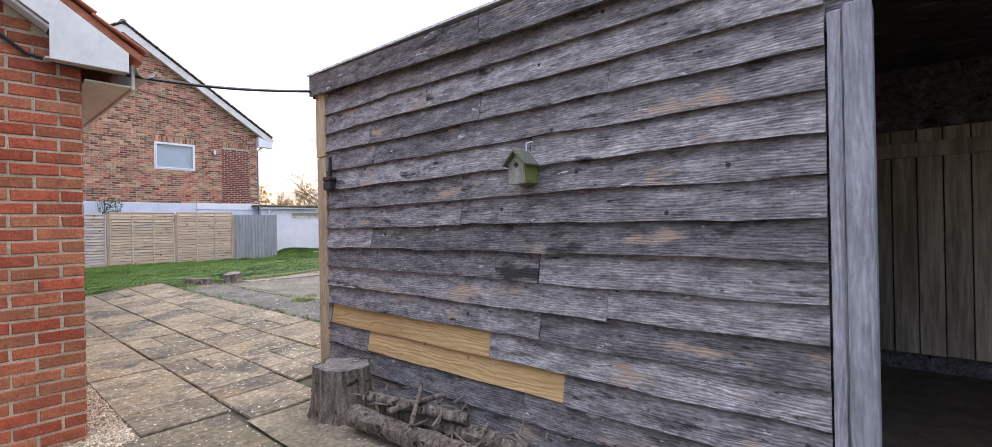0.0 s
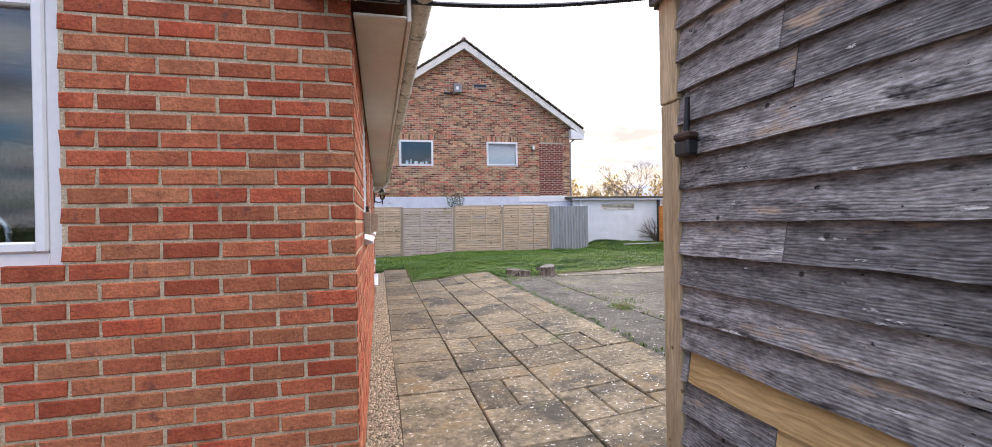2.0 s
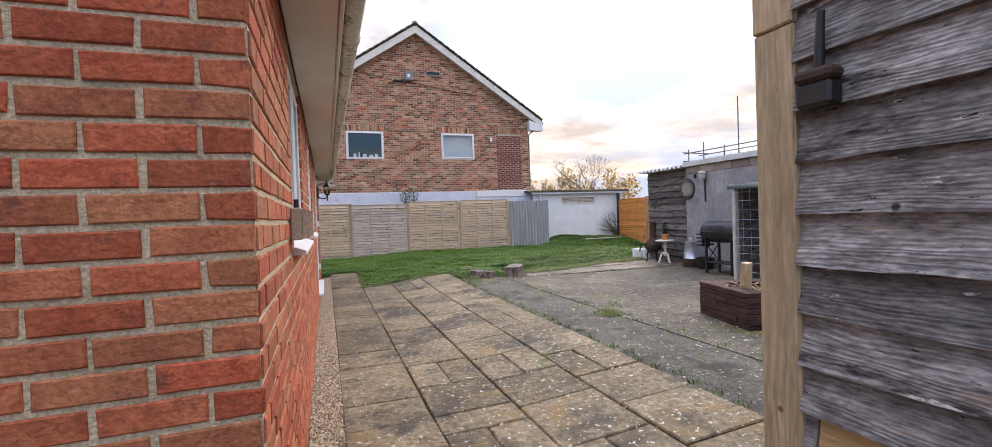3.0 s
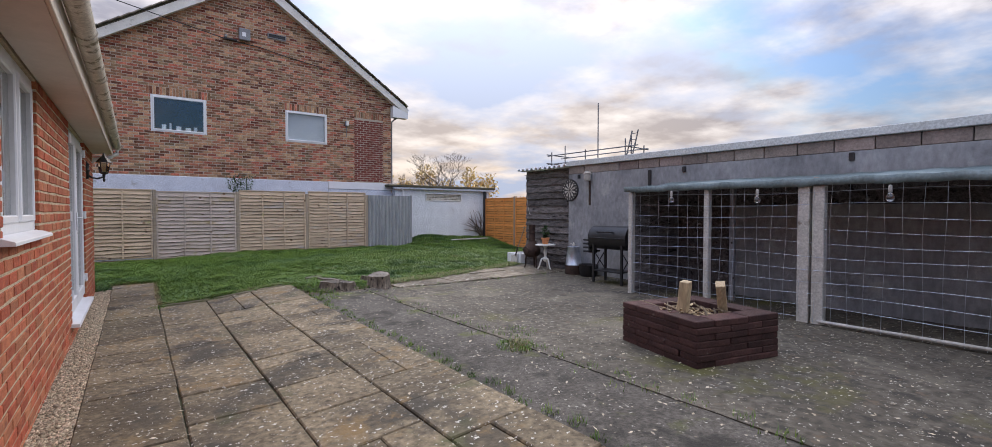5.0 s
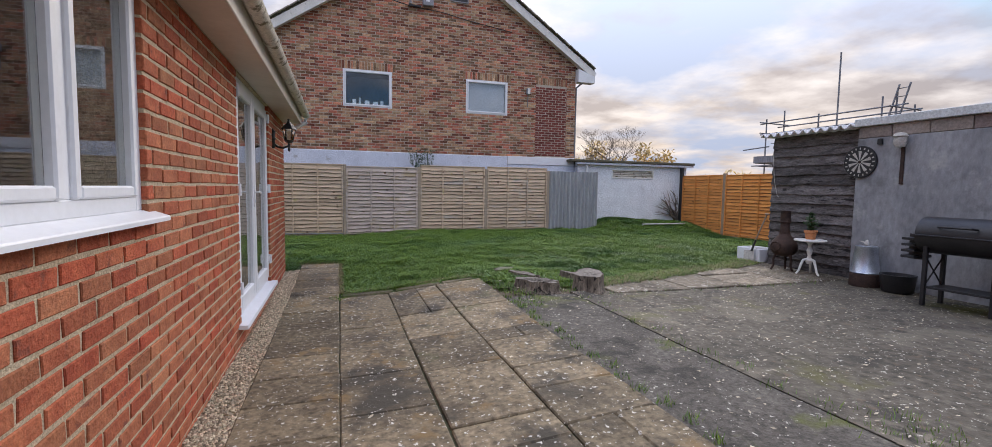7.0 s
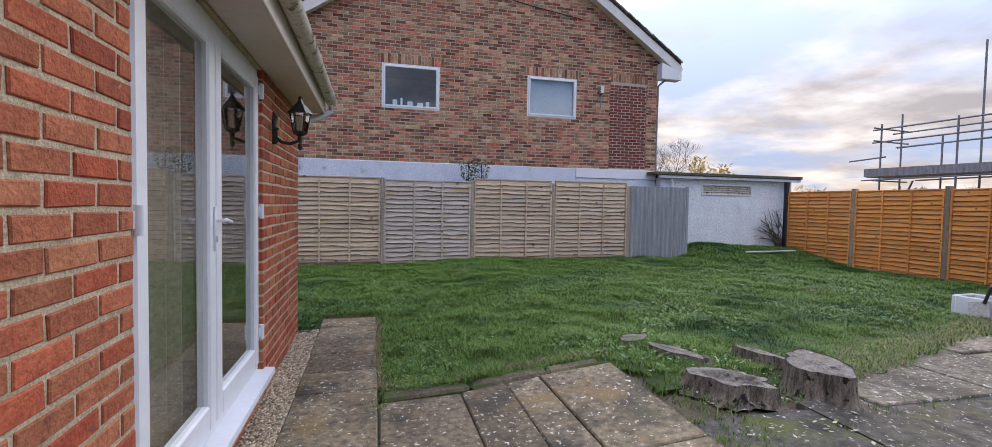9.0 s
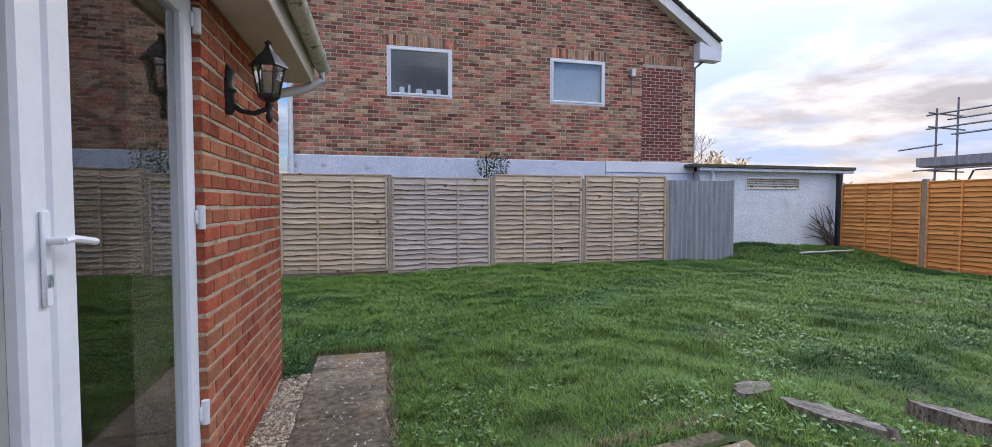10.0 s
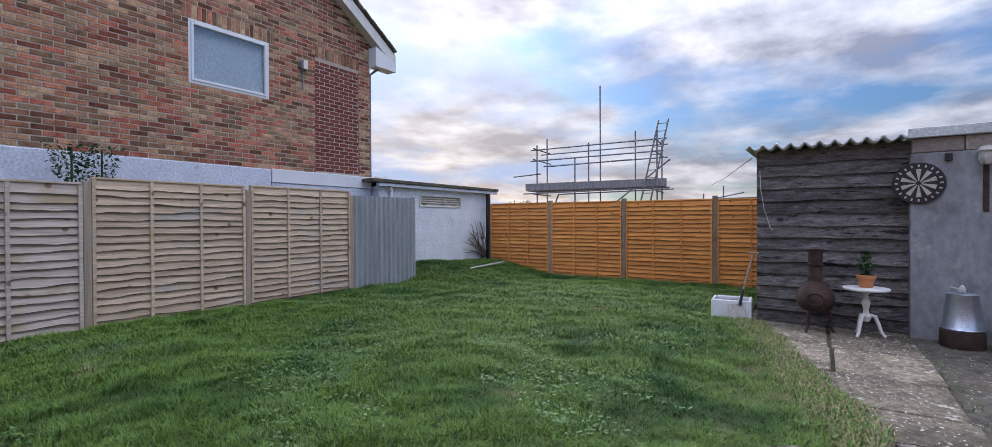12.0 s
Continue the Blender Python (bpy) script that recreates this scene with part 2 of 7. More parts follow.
M_SOFFIT = mat("cream_soffit", (0.56, 0.50, 0.42), (0.68, 0.62, 0.54), 2, 0.45, 0.05, 30, fine=0.05)
M_GUTTER = mat("mossy_gutter", (0.46, 0.42, 0.34), (0.66, 0.62, 0.54), 5, 0.5, 0.1, 60, spots=(((0.14, 0.12, 0.06), 10, 0.54, 0.1),))
M_TILE = mat("clay_tile", (0.30, 0.10, 0.055), (0.45, 0.17, 0.09), 6, 0.9, 0.4, 60, rand=0.25)
M_TILE2 = mat("moss_tile", (0.09, 0.085, 0.06), (0.17, 0.15, 0.10), 6, 0.9, 0.4, 60, rand=0.25)
M_VERGE = mat("mortared_verge_tile", (0.17, 0.155, 0.125), (0.33, 0.30, 0.25), 8, 0.9, 0.5, 50, rand=0.3, spots=(((0.11, 0.115, 0.05), 5, 0.58, 0.1),))
M_BAND = mat("blue_white_render", (0.56, 0.60, 0.68), (0.70, 0.74, 0.82), 3, 0.85, 0.3, 60, spots=(((0.38, 0.38, 0.38), 4, 0.62, 0.1),))
M_WALLWHITE = mat("white_painted_wall", (0.66, 0.68, 0.71), (0.80, 0.82, 0.85), 2.2, 0.8, 0.2, 60, spots=(((0.50, 0.50, 0.50), 2.4, 0.60, 0.16),))
M_RENDER = mat("grey_cement_render", (0.22, 0.226, 0.238), (0.345, 0.352, 0.365), 1.5, 0.9, 0.6, 40, stretch=(1, 1, 0.5), fine=0.2, spots=(((0.43, 0.425, 0.41), 2.2, 0.60, 0.14), ((0.15, 0.152, 0.156), 1.7, 0.58, 0.16)))
M_CAP = mat("roof_edge_trim", (0.50, 0.53, 0.52), (0.64, 0.67, 0.66), 3, 0.6, 0.1, 60)
M_SLAB = mat("riven_slab", (0.110, 0.085, 0.053), (0.222, 0.174, 0.107), 3.2, 0.85, 1.0, 18, rand=0.30, fine=0.55, fscale=7, coherent=True, spots=(((0.060, 0.051, 0.037), 1.5, 0.51, 0.12), ((0.205, 0.136, 0.062), 2.6, 0.57, 0.1), ((0.085, 0.088, 0.036), 1.1, 0.60, 0.1), ((0.62, 0.59, 0.52), 31, 0.622, 0.018)))
M_PATHSLAB = mat("path_slab", (0.125, 0.102, 0.073), (0.235, 0.195, 0.140), 2.6, 0.9, 1.0, 18, rand=0.25, fine=0.55, fscale=8, coherent=True, spots=(((0.068, 0.056, 0.040), 1.4, 0.53, 0.12), ((0.110, 0.106, 0.038), 1.2, 0.62, 0.1), ((0.40, 0.37, 0.31), 9, 0.615, 0.04), ((0.62, 0.59, 0.52), 30, 0.615, 0.02)))
M_CONCRETE = mat("worn_concrete", (0.056, 0.049, 0.037), (0.122, 0.106, 0.080), 1.6, 0.9, 1.0, 20, fine=0.5, fscale=9, spots=(((0.185, 0.160, 0.118), 0.6, 0.54, 0.14), ((0.098, 0.094, 0.024), 0.7, 0.575, 0.1), ((0.045, 0.040, 0.032), 3.2, 0.55, 0.1), ((0.12, 0.09, 0.06), 7.0, 0.60, 0.06), ((0.50, 0.47, 0.40), 30, 0.63, 0.02)))
M_TARMAC = mat("old_tarmac", (0.062, 0.055, 0.046), (0.125, 0.112, 0.092), 3, 0.95, 1.0, 50, fine=0.5, spots=(((0.5, 0.47, 0.4), 28, 0.64, 0.02), ((0.10, 0.11, 0.03), 1.3, 0.57, 0.1), ((0.042, 0.038, 0.032), 2.2, 0.55, 0.1)))
M_SOIL = mat("soil", (0.07, 0.052, 0.034), (0.14, 0.11, 0.07), 6, 0.95, 0.9, 40)
M_TURF = mat("turf", (0.020, 0.038, 0.008), (0.050, 0.075, 0.018), 1.4, 0.95, 0.9, 60, fine=0.4, spots=(((0.20, 0.175, 0.085), 1.1, 0.62, 0.12),))
M_BLADE = mat("grass_blade", (0.066, 0.142, 0.013), (0.170, 0.262, 0.038), 1.2, 0.6, 0.0, rand=0.45, hue=0.026, coherent=True, spots=(((0.145, 0.225, 0.075), 0.8, 0.58, 0.12), ((0.28, 0.25, 0.12), 1.3, 0.63, 0.08), ((0.034, 0.092, 0.010), 0.55, 0.52, 0.1)))
M_GRAVEL = mat("gravel", (0.30, 0.235, 0.145), (0.56, 0.465, 0.33), 20, 0.9, 0.3, 120, rand=0.60, hue=0.02)
M_BARK = mat("bark", (0.036, 0.027, 0.021), (0.270, 0.222, 0.170), 9, 0.95, 1.0, 26, stretch=(3.2, 3.2, 0.5), fine=0.65, spots=(((0.020, 0.016, 0.013), 14, 0.58, 0.05),))
M_CUTWOOD = mat("cut_wood", (0.085, 0.072, 0.060), (0.285, 0.250, 0.205), 9, 0.95, 1.0, 40, fine=0.5, spots=(((0.05, 0.042, 0.034), 7, 0.56, 0.08), ((0.42, 0.39, 0.33), 24, 0.64, 0.03)))
M_BLACK = mat("black_paint", (0.012, 0.012, 0.013), (0.022, 0.022, 0.024), 5, 0.45, 0.1, 80, spec=0.5)
M_RUST = mat("rusty_iron", (0.030, 0.021, 0.018), (0.075, 0.046, 0.035), 8, 0.85, 0.4, 60)
M_ZINC = mat("galvanised_steel", (0.42, 0.47, 0.54), (0.58, 0.63, 0.70), 9, 0.38, 0.05, 40, metal=0.85)
M_STEEL = mat("scaffold_steel", (0.16, 0.165, 0.18), (0.26, 0.265, 0.28), 6, 0.5, 0.1, 40, metal=0.5)
M_TERRA = mat("terracotta", (0.46, 0.18, 0.075), (0.60, 0.27, 0.12), 8, 0.85, 0.2, 60)
M_LEAF = mat("dark_leaf", (0.02, 0.045, 0.015), (0.05, 0.09, 0.03), 8, 0.6, 0.0, rand=0.3)
M_PIT = mat("dark_red_block", (0.038, 0.020, 0.018), (0.075, 0.036, 0.032), 6, 0.9, 0.6, 50, rand=0.3, spots=(((0.16, 0.12, 0.11), 8, 0.66, 0.08),))
M_TARP = mat("green_tarp", (0.11, 0.15, 0.155), (0.20, 0.25, 0.255), 2.2, 0.6, 0.3, 12)
M_CPOST = mat("pale_concrete_post", (0.40, 0.38, 0.34), (0.58, 0.56, 0.52), 4, 0.9, 0.5, 40, spots=(((0.22, 0.19, 0.16), 5, 0.60, 0.08),))
M_TIN = mat("corrugated_tin", (0.26, 0.27, 0.28), (0.40, 0.41, 0.42), 2, 0.75, 0.1, 20, metal=0.0, stretch=(6, 6, 0.5), fine=0.2)
M_CEMENT_SHEET = mat("cement_sheet", (0.58, 0.59, 0.60), (0.78, 0.79, 0.80), 3, 0.9, 0.3, 50)
M_ORPOST = mat("brown_post", (0.22, 0.165, 0.115), (0.36, 0.27, 0.19), 2.5, 0.85, 0.6, 8, rand=0.2, stretch=(14, 14, 1.0), fine=0.35, fscale=3.6)
M_PALEPLANK = mat("pale_plank", (0.24, 0.185, 0.125), (0.52, 0.43, 0.31), 2.0, 0.9, 0.6, 9, rand=0.4, stretch=(9, 9, 0.6), fine=0.3, fscale=3.2)
# dark colour for bark and for the shadow line under each lap
M_BARKSHADE = mat("bark_and_lap_shade", (0.035, 0.026, 0.018), (0.12, 0.085, 0.055), 9, 0.95, 0.4, 60, rand=0.3, fine=0.4)
M_STRAW = mat("dry_straw", (0.19, 0.145, 0.075), (0.40, 0.33, 0.195), 3.0, 0.8, 0.0, rand=0.4)
M_EDGE = mat("mossy_edging", (0.075, 0.062, 0.036), (0.150, 0.125, 0.075), 4, 0.95, 0.9, 30, rand=0.2, fine=0.45, coherent=True, spots=(((0.060, 0.080, 0.020), 5, 0.52, 0.1), ((0.30, 0.27, 0.20), 22, 0.64, 0.03)))
M_SAND = mat("bare_sand", (0.150, 0.122, 0.078), (0.265, 0.222, 0.150), 3, 0.95, 0.9, 40, fine=0.4, spots=(((0.10, 0.085, 0.055), 2.5, 0.56, 0.1), ((0.09, 0.10, 0.035), 1.6, 0.62, 0.1)))
M_JOINT = mat("mossy_joint", (0.035, 0.033, 0.020), (0.085, 0.085, 0.040), 5, 0.95, 0.8, 40)
M_OLDPLANK = mat("old_plank", (0.14, 0.105, 0.07), (0.36, 0.29, 0.20), 2.0, 0.9, 0.6, 9, rand=0.4, stretch=(9, 9, 0.6), fine=0.3, fscale=3.2)
M_BLOCK = mat("brown_block", (0.20, 0.165, 0.145), (0.33, 0.275, 0.245), 3, 0.9, 0.5, 40, rand=0.28, hue=0.02)
M_GLASS = glass_mat("clear_glass")
M_BULB = glass_mat("bulb_glass", (0.92, 0.92, 0.92), 0.05)
# indoor shade is put into this colour so rooms look dim behind glass
M_DIMROOM = mat("dimmed_room_plaster", (0.20, 0.160, 0.115), (0.27, 0.22, 0.16), 2, 0.9, 0.0)
M_CURTAIN = mat("cream_curtain", (0.36, 0.31, 0.235), (0.42, 0.365, 0.285), 4, 0.9, 0.1, 60)
M_BLIND = mat("pale_blind", (0.44, 0.48, 0.54), (0.52, 0.56, 0.62), 3, 0.8, 0.1, 90)
M_TWIG = mat("bare_twig", (0.13, 0.105, 0.085), (0.22, 0.18, 0.14), 6, 0.95, 0.3, 30)
# bright gold puts the low sun's light into the leaf colour
M_SUNLITLEAF = mat("sunlit_hedge_leaf", (0.58, 0.42, 0.17), (0.82, 0.63, 0.31), 2, 0.8, 0.0, rand=0.35)
M_PLASTIC = mat("cream_plastic", (0.46, 0.40, 0.31), (0.56, 0.50, 0.40), 5, 0.5, 0.05, 50)
M_GREY = mat("grey_plastic", (0.20, 0.21, 0.23), (0.28, 0.29, 0.31), 5, 0.5, 0.05, 50)


# ---- builders ----
class Shape:
    """Collects faces for one mesh."""

    def __init__(self):
        self.v, self.f = [], []

    def add(self, verts, faces):
        n = len(self.v)
        self.v += [tuple(p) for p in verts]
        self.f += [tuple(i + n for i in q) for q in faces]
        return self

    def box(self, x0, x1, y0, y1, z0, z1, b=0.004):
        """A box with chamfered edges."""
        b = min(b, (x1 - x0) / 2.5, (y1 - y0) / 2.5, (z1 - z0) / 2.5)
        if b <= 0:
            b = 0.0005
        vs, idx = [], {}
        lo, hi = (x0, y0, z0), (x1, y1, z1)
        for c in range(8):
            s = [(c >> k) & 1 for k in range(3)]
            for ax in range(3):
                p = [(hi[k] if s[k] else lo[k]) + (0 if k == ax else (-b if s[k] else b)) for k in range(3)]
                idx[c, ax] = len(vs)
                vs.append(p)
        fs = []
        for ax in range(3):
            u, w = [k for k in range(3) if k != ax]
            for side in (0, 1):
                q = [idx[(side << ax) | (a << u) | (d << w), ax] for a, d in ((0, 0), (1, 0), (1, 1), (0, 1))]
                fs.append(q if (side == 1) == (ax != 1) else q[::-1])
        for ax in range(3):
            u, w = [k for k in range(3) if k != ax]
            for a in (0, 1):
                for d in (0, 1):
                    c0 = (a << u) | (d << w)
                    c1 = c0 | (1 << ax)
                    fs.append((idx[c0, u], idx[c1, u], idx[c1, w], idx[c0, w]))
        for c in range(8):
            fs.append((idx[c, 0], idx[c, 1], idx[c, 2]))
        return self.add(vs, fs)

    def obox(self, m, sx, sy, sz, b=0.004):
        """A chamfered box of that size centred on the pose m."""
        s = Shape().box(-sx / 2, sx / 2, -sy / 2, sy / 2, -sz / 2, sz / 2, b)
        return self.add([m @ Vector(p) for p in s.v], s.f)

    def tube(self, p0, p1, r0, r1=None, n=10, caps=True):
        r1 = r0 if r1 is None else r1
        p0, p1 = Vector(p0), Vector(p1)
        q = (p1 - p0).to_track_quat("Z", "Y")
        ring = [Vector((math.cos(2 * math.pi * i / n), math.sin(2 * math.pi * i / n), 0)) for i in range(n)]
        vs = [p0 + q @ (r * r0) for r in ring] + [p1 + q @ (r * r1) for r in ring]
        fs = [(i, (i + 1) % n, n + (i + 1) % n, n + i) for i in range(n)]
        if caps:
            fs += [tuple(range(n))[::-1], tuple(range(n, 2 * n))]
        return self.add(vs, fs)

    def path(self, pts, r, n=8, taper=None):
        pts = [Vector(p) for p in pts]
        vs, fs = [], []
        for k, p in enumerate(pts):
            d = (pts[min(k + 1, len(pts) - 1)] - pts[max(k - 1, 0)]).to_track_quat("Z", "Y")
            rr = r if taper is None else r + (taper - r) * k / (len(pts) - 1)
            vs += [p + d @ Vector((rr * math.cos(2 * math.pi * i / n), rr * math.sin(2 * math.pi * i / n), 0)) for i in range(n)]
            if k:
                a, b = (k - 1) * n, k * n
                fs += [(a + i, a + (i + 1) % n, b + (i + 1) % n, b + i) for i in range(n)]
        fs += [tuple(range(n))[::-1], tuple(range(len(vs) - n, len(vs)))]
        return self.add(vs, fs)

    def lathe(self, prof, n=20, at=(0, 0, 0)):
        """A turned shape: prof is a row of (radius, height)."""
        vs, fs = [], []
        for k, (r, z) in enumerate(prof):
            vs += [(at[0] + r * math.cos(2 * math.pi * i / n), at[1] + r * math.sin(2 * math.pi * i / n), at[2] + z) for i in range(n)]
            if k:
                a, b = (k - 1) * n, k * n
                fs += [(a + i, a + (i + 1) % n, b + (i + 1) % n, b + i) for i in range(n)]
        if prof[0][0] > 1e-4:
            fs.append(tuple(range(n))[::-1])
        if prof[-1][0] > 1e-4:
            fs.append(tuple(range(len(vs) - n, len(vs))))
        return self.add(vs, fs)

    def extrude(self, poly, axis, a, b):
        """A prism: poly in the two other axes, from a to b along axis."""
        n = len(poly)

        def p(u, w, t):
            q = [u, w]
            q.insert(axis, t)
            return q
        vs = [p(u, w, a) for u, w in poly] + [p(u, w, b) for u, w in poly]
        fs = [(i, (i + 1) % n, n + (i + 1) % n, n + i) for i in range(n)] + [tuple(range(n))[::-1], tuple(range(n, 2 * n))]
        return self.add(vs, fs)

    def sheet(self, fn, us, ws):
        """A surface through fn(u, w) on a lattice."""
        vs = [fn(u, w) for u in us for w in ws]
        k = len(ws)
        return self.add(vs, [(i * k + j, (i + 1) * k + j, (i + 1) * k + j + 1, i * k + j + 1) for i in range(len(us) - 1) for j in range(k - 1)])

    def mesh(self, name, material, smooth=False):
        me = bpy.data.meshes.new(name)
        me.from_pydata(self.v, [], self.f)
        bm = bmesh.new()
        bm.from_mesh(me)
        bmesh.ops.recalc_face_normals(bm, faces=bm.faces)
        bm.to_mesh(me)
        bm.free()
        if smooth:
            me.polygons.foreach_set("use_smooth", [True] * len(me.polygons))
            me.set_sharp_from_angle(angle=radians(40))
        me.materials.append(material)
        return me


def part(name, shape, material, parent=None, label="", smooth=False):
    ob = new(name, shape.mesh(name, material, smooth) if isinstance(shape, Shape) else shape)
    ob.parent = parent
    return tagged(ob, label)


def piece(name, me, parent, m):
    ob = new(name, me)
    ob.parent = parent
    ob.matrix_basis = m
    return ob


def thing(name, label, category, m=None, group="", kind=""):
    ob = new(name)
    ob.empty_display_size = 0.1
    if m is not None:
        ob.matrix_basis = m
    return tagged(ob, label, category, group, kind)


def struct(name, shape, material, label, category, smooth=False):
    return tagged(part(name, shape, material, None, "", smooth), label, category, "", "structure")


def step(t):
    t = min(1.0, max(0.0, t))
    return t * t * (3 - 2 * t)


def ground_z(x, y):
    z = 0.065 + 0.11 * step((x - 1.5) / 1.9) - 0.02 * step((x - 3.6) / 1.2)
    z += 0.10 * step((y - 12.7) / 3.0) * (1 - step((x - 7.5) / 4.5)) - 0.05 * step((x - 9) / 3)
    z += 0.055 * math.exp(-((x - 3.3) ** 2 + (y - 12.7) ** 2) / (2 * 1.0 ** 2))
    z += 0.32 * step((y - 17.6) / 2.2) * step((x - 8.2) / 1.4)
    return z


def pierced(length, height, thick, holes):
    """A wall with openings: along x from 0, its face at y = 0 and its back at y = thick."""
    us = sorted({0, length, *[h[0] for h in holes], *[h[1] for h in holes]})
    ws = sorted({0, height, *[h[2] for h in holes], *[h[3] for h in holes]})

    def solid(i, j):
        if not (0 <= i < len(us) - 1 and 0 <= j < len(ws) - 1):
            return False
        u, w = (us[i] + us[i + 1]) / 2, (ws[j] + ws[j + 1]) / 2
        return not any(h[0] < u < h[1] and h[2] < w < h[3] for h in holes)
    s = Shape()
    for i in range(len(us) - 1):
        for j in range(len(ws) - 1):
            if not solid(i, j):
                continue
            u0, u1, w0, w1 = us[i], us[i + 1], ws[j], ws[j + 1]
            s.add([(u0, 0, w0), (u1, 0, w0), (u1, 0, w1), (u0, 0, w1)], [(0, 1, 2, 3)])
            s.add([(u0, thick, w0), (u1, thick, w0), (u1, thick, w1), (u0, thick, w1)], [(3, 2, 1, 0)])
            for di, dj, a, b in ((-1, 0, (u0, w0), (u0, w1)), (1, 0, (u1, w0), (u1, w1)), (0, -1, (u0, w0), (u1, w0)), (0, 1, (u0, w1), (u1, w1))):
                if not solid(i + di, j + dj):
                    s.add([(a[0], 0, a[1]), (b[0], 0, b[1]), (b[0], thick, b[1]), (a[0], thick, a[1])], [(0, 1, 2, 3)])
    me = bpy.data.meshes.new("wall")
    me.from_pydata(s.v, [], s.f)
    return me


def brick_shape(s, u0, u1, w0, w1, proud, rnd, back=0.06):
    """One brick on a wall along x, proud of the joints, its edges worn."""
    j = [rnd.uniform(-0.0036, 0.0036) for _ in range(8)]
    c = 0.004
    a = [(u0 + j[0], 0, w0 + j[1]), (u1 + j[2], 0, w0 + j[3]), (u1 + j[4], 0, w1 + j[5]), (u0 + j[6], 0, w1 + j[7])]
    f = [(a[0][0] + c, 0, a[0][2] + c), (a[1][0] - c, 0, a[1][2] + c), (a[2][0] - c, 0, a[2][2] - c), (a[3][0] + c, 0, a[3][2] - c)]
    vs = [(p[0], back, p[2]) for p in a] + [(p[0], -proud + 0.004, p[2]) for p in a] + [(p[0], -proud, p[2]) for p in f]
    n = len(s.v)
    s.v += vs
    for k in (0, 4):
        s.f += [(n + k + i, n + k + (i + 1) % 4, n + k + 4 + (i + 1) % 4, n + k + 4 + i) for i in range(4)]
    s.f.append((n + 8, n + 9, n + 10, n + 11))


def bond(length, top, holes, rnd, ledge=lambda u0, u1, w1: True, first=0.0, course=0.0752, stretcher=0.225, joint=0.0145, phase=0):
    """The bricks of a wall in stretcher bond: rows of (u0, u1, w0, w1), cut at the openings."""
    out, row, w = [], 0, first
    while w + course - joint <= top + 0.001:
        cuts = [(h[0], h[1]) for h in holes if h[2] < w + course * 0.6 and h[3] > w + course * 0.35]
        u = -stretcher / 2 if (row + phase) % 2 else 0.0
        while u < length:
            a, b = max(u, 0.0), min(u + stretcher - joint, length)
            spans = [(a, b)]
            for c0, c1 in cuts:
                nxt = []
                for p, q in spans:
                    if q <= c0 or p >= c1:
                        nxt.append((p, q))
                    else:
                        if p < c0:
                            nxt.append((p, c0 + 0.003))
                        if q > c1:
                            nxt.append((c1 - 0.003, q))
                spans = nxt
            for p, q in spans:
                if q - p > 0.014 and ledge(p, q, w + course - joint):
                    out.append((p, q, w, w + course - joint))
            u += stretcher
        w += course
        row += 1
    return out


def lay_bricks(wall, bricks, material, near, rnd, proud=0.006):
    """The bricks on a wall: those that near() picks are pieces of their own, the rest one mesh."""
    bricks = sorted(bricks, key=near)
    rest, shared = Shape(), {}
    for k, (a, b, c, d) in enumerate(bricks):
        if k < 290:
            key = (round(b - a, 3), round(d - c, 3), k % 4)
            if key not in shared:
                s = Shape()
                brick_shape(s, -(b - a) / 2, (b - a) / 2, -(d - c) / 2, (d - c) / 2, proud, rnd)
                me = bpy.data.meshes.new("brick")
                me.from_pydata(s.v, [], s.f)
                me.materials.append(material)
                shared[key] = me
            piece("brick", shared[key], wall, Matrix.Translation(((a + b) / 2, rnd.uniform(-0.0015, 0.0015), (c + d) / 2)))
        else:
            brick_shape(rest, a, b, c, d, proud + rnd.uniform(-0.0015, 0.0015), rnd)
    if rest.v:
        me = bpy.data.meshes.new("brickwork")
        me.from_pydata(rest.v, [], rest.f)
        me.materials.append(material)
        ob = new("brickwork", me)
        ob.parent = wall
        tagged(ob, "", "", "", "stuff")


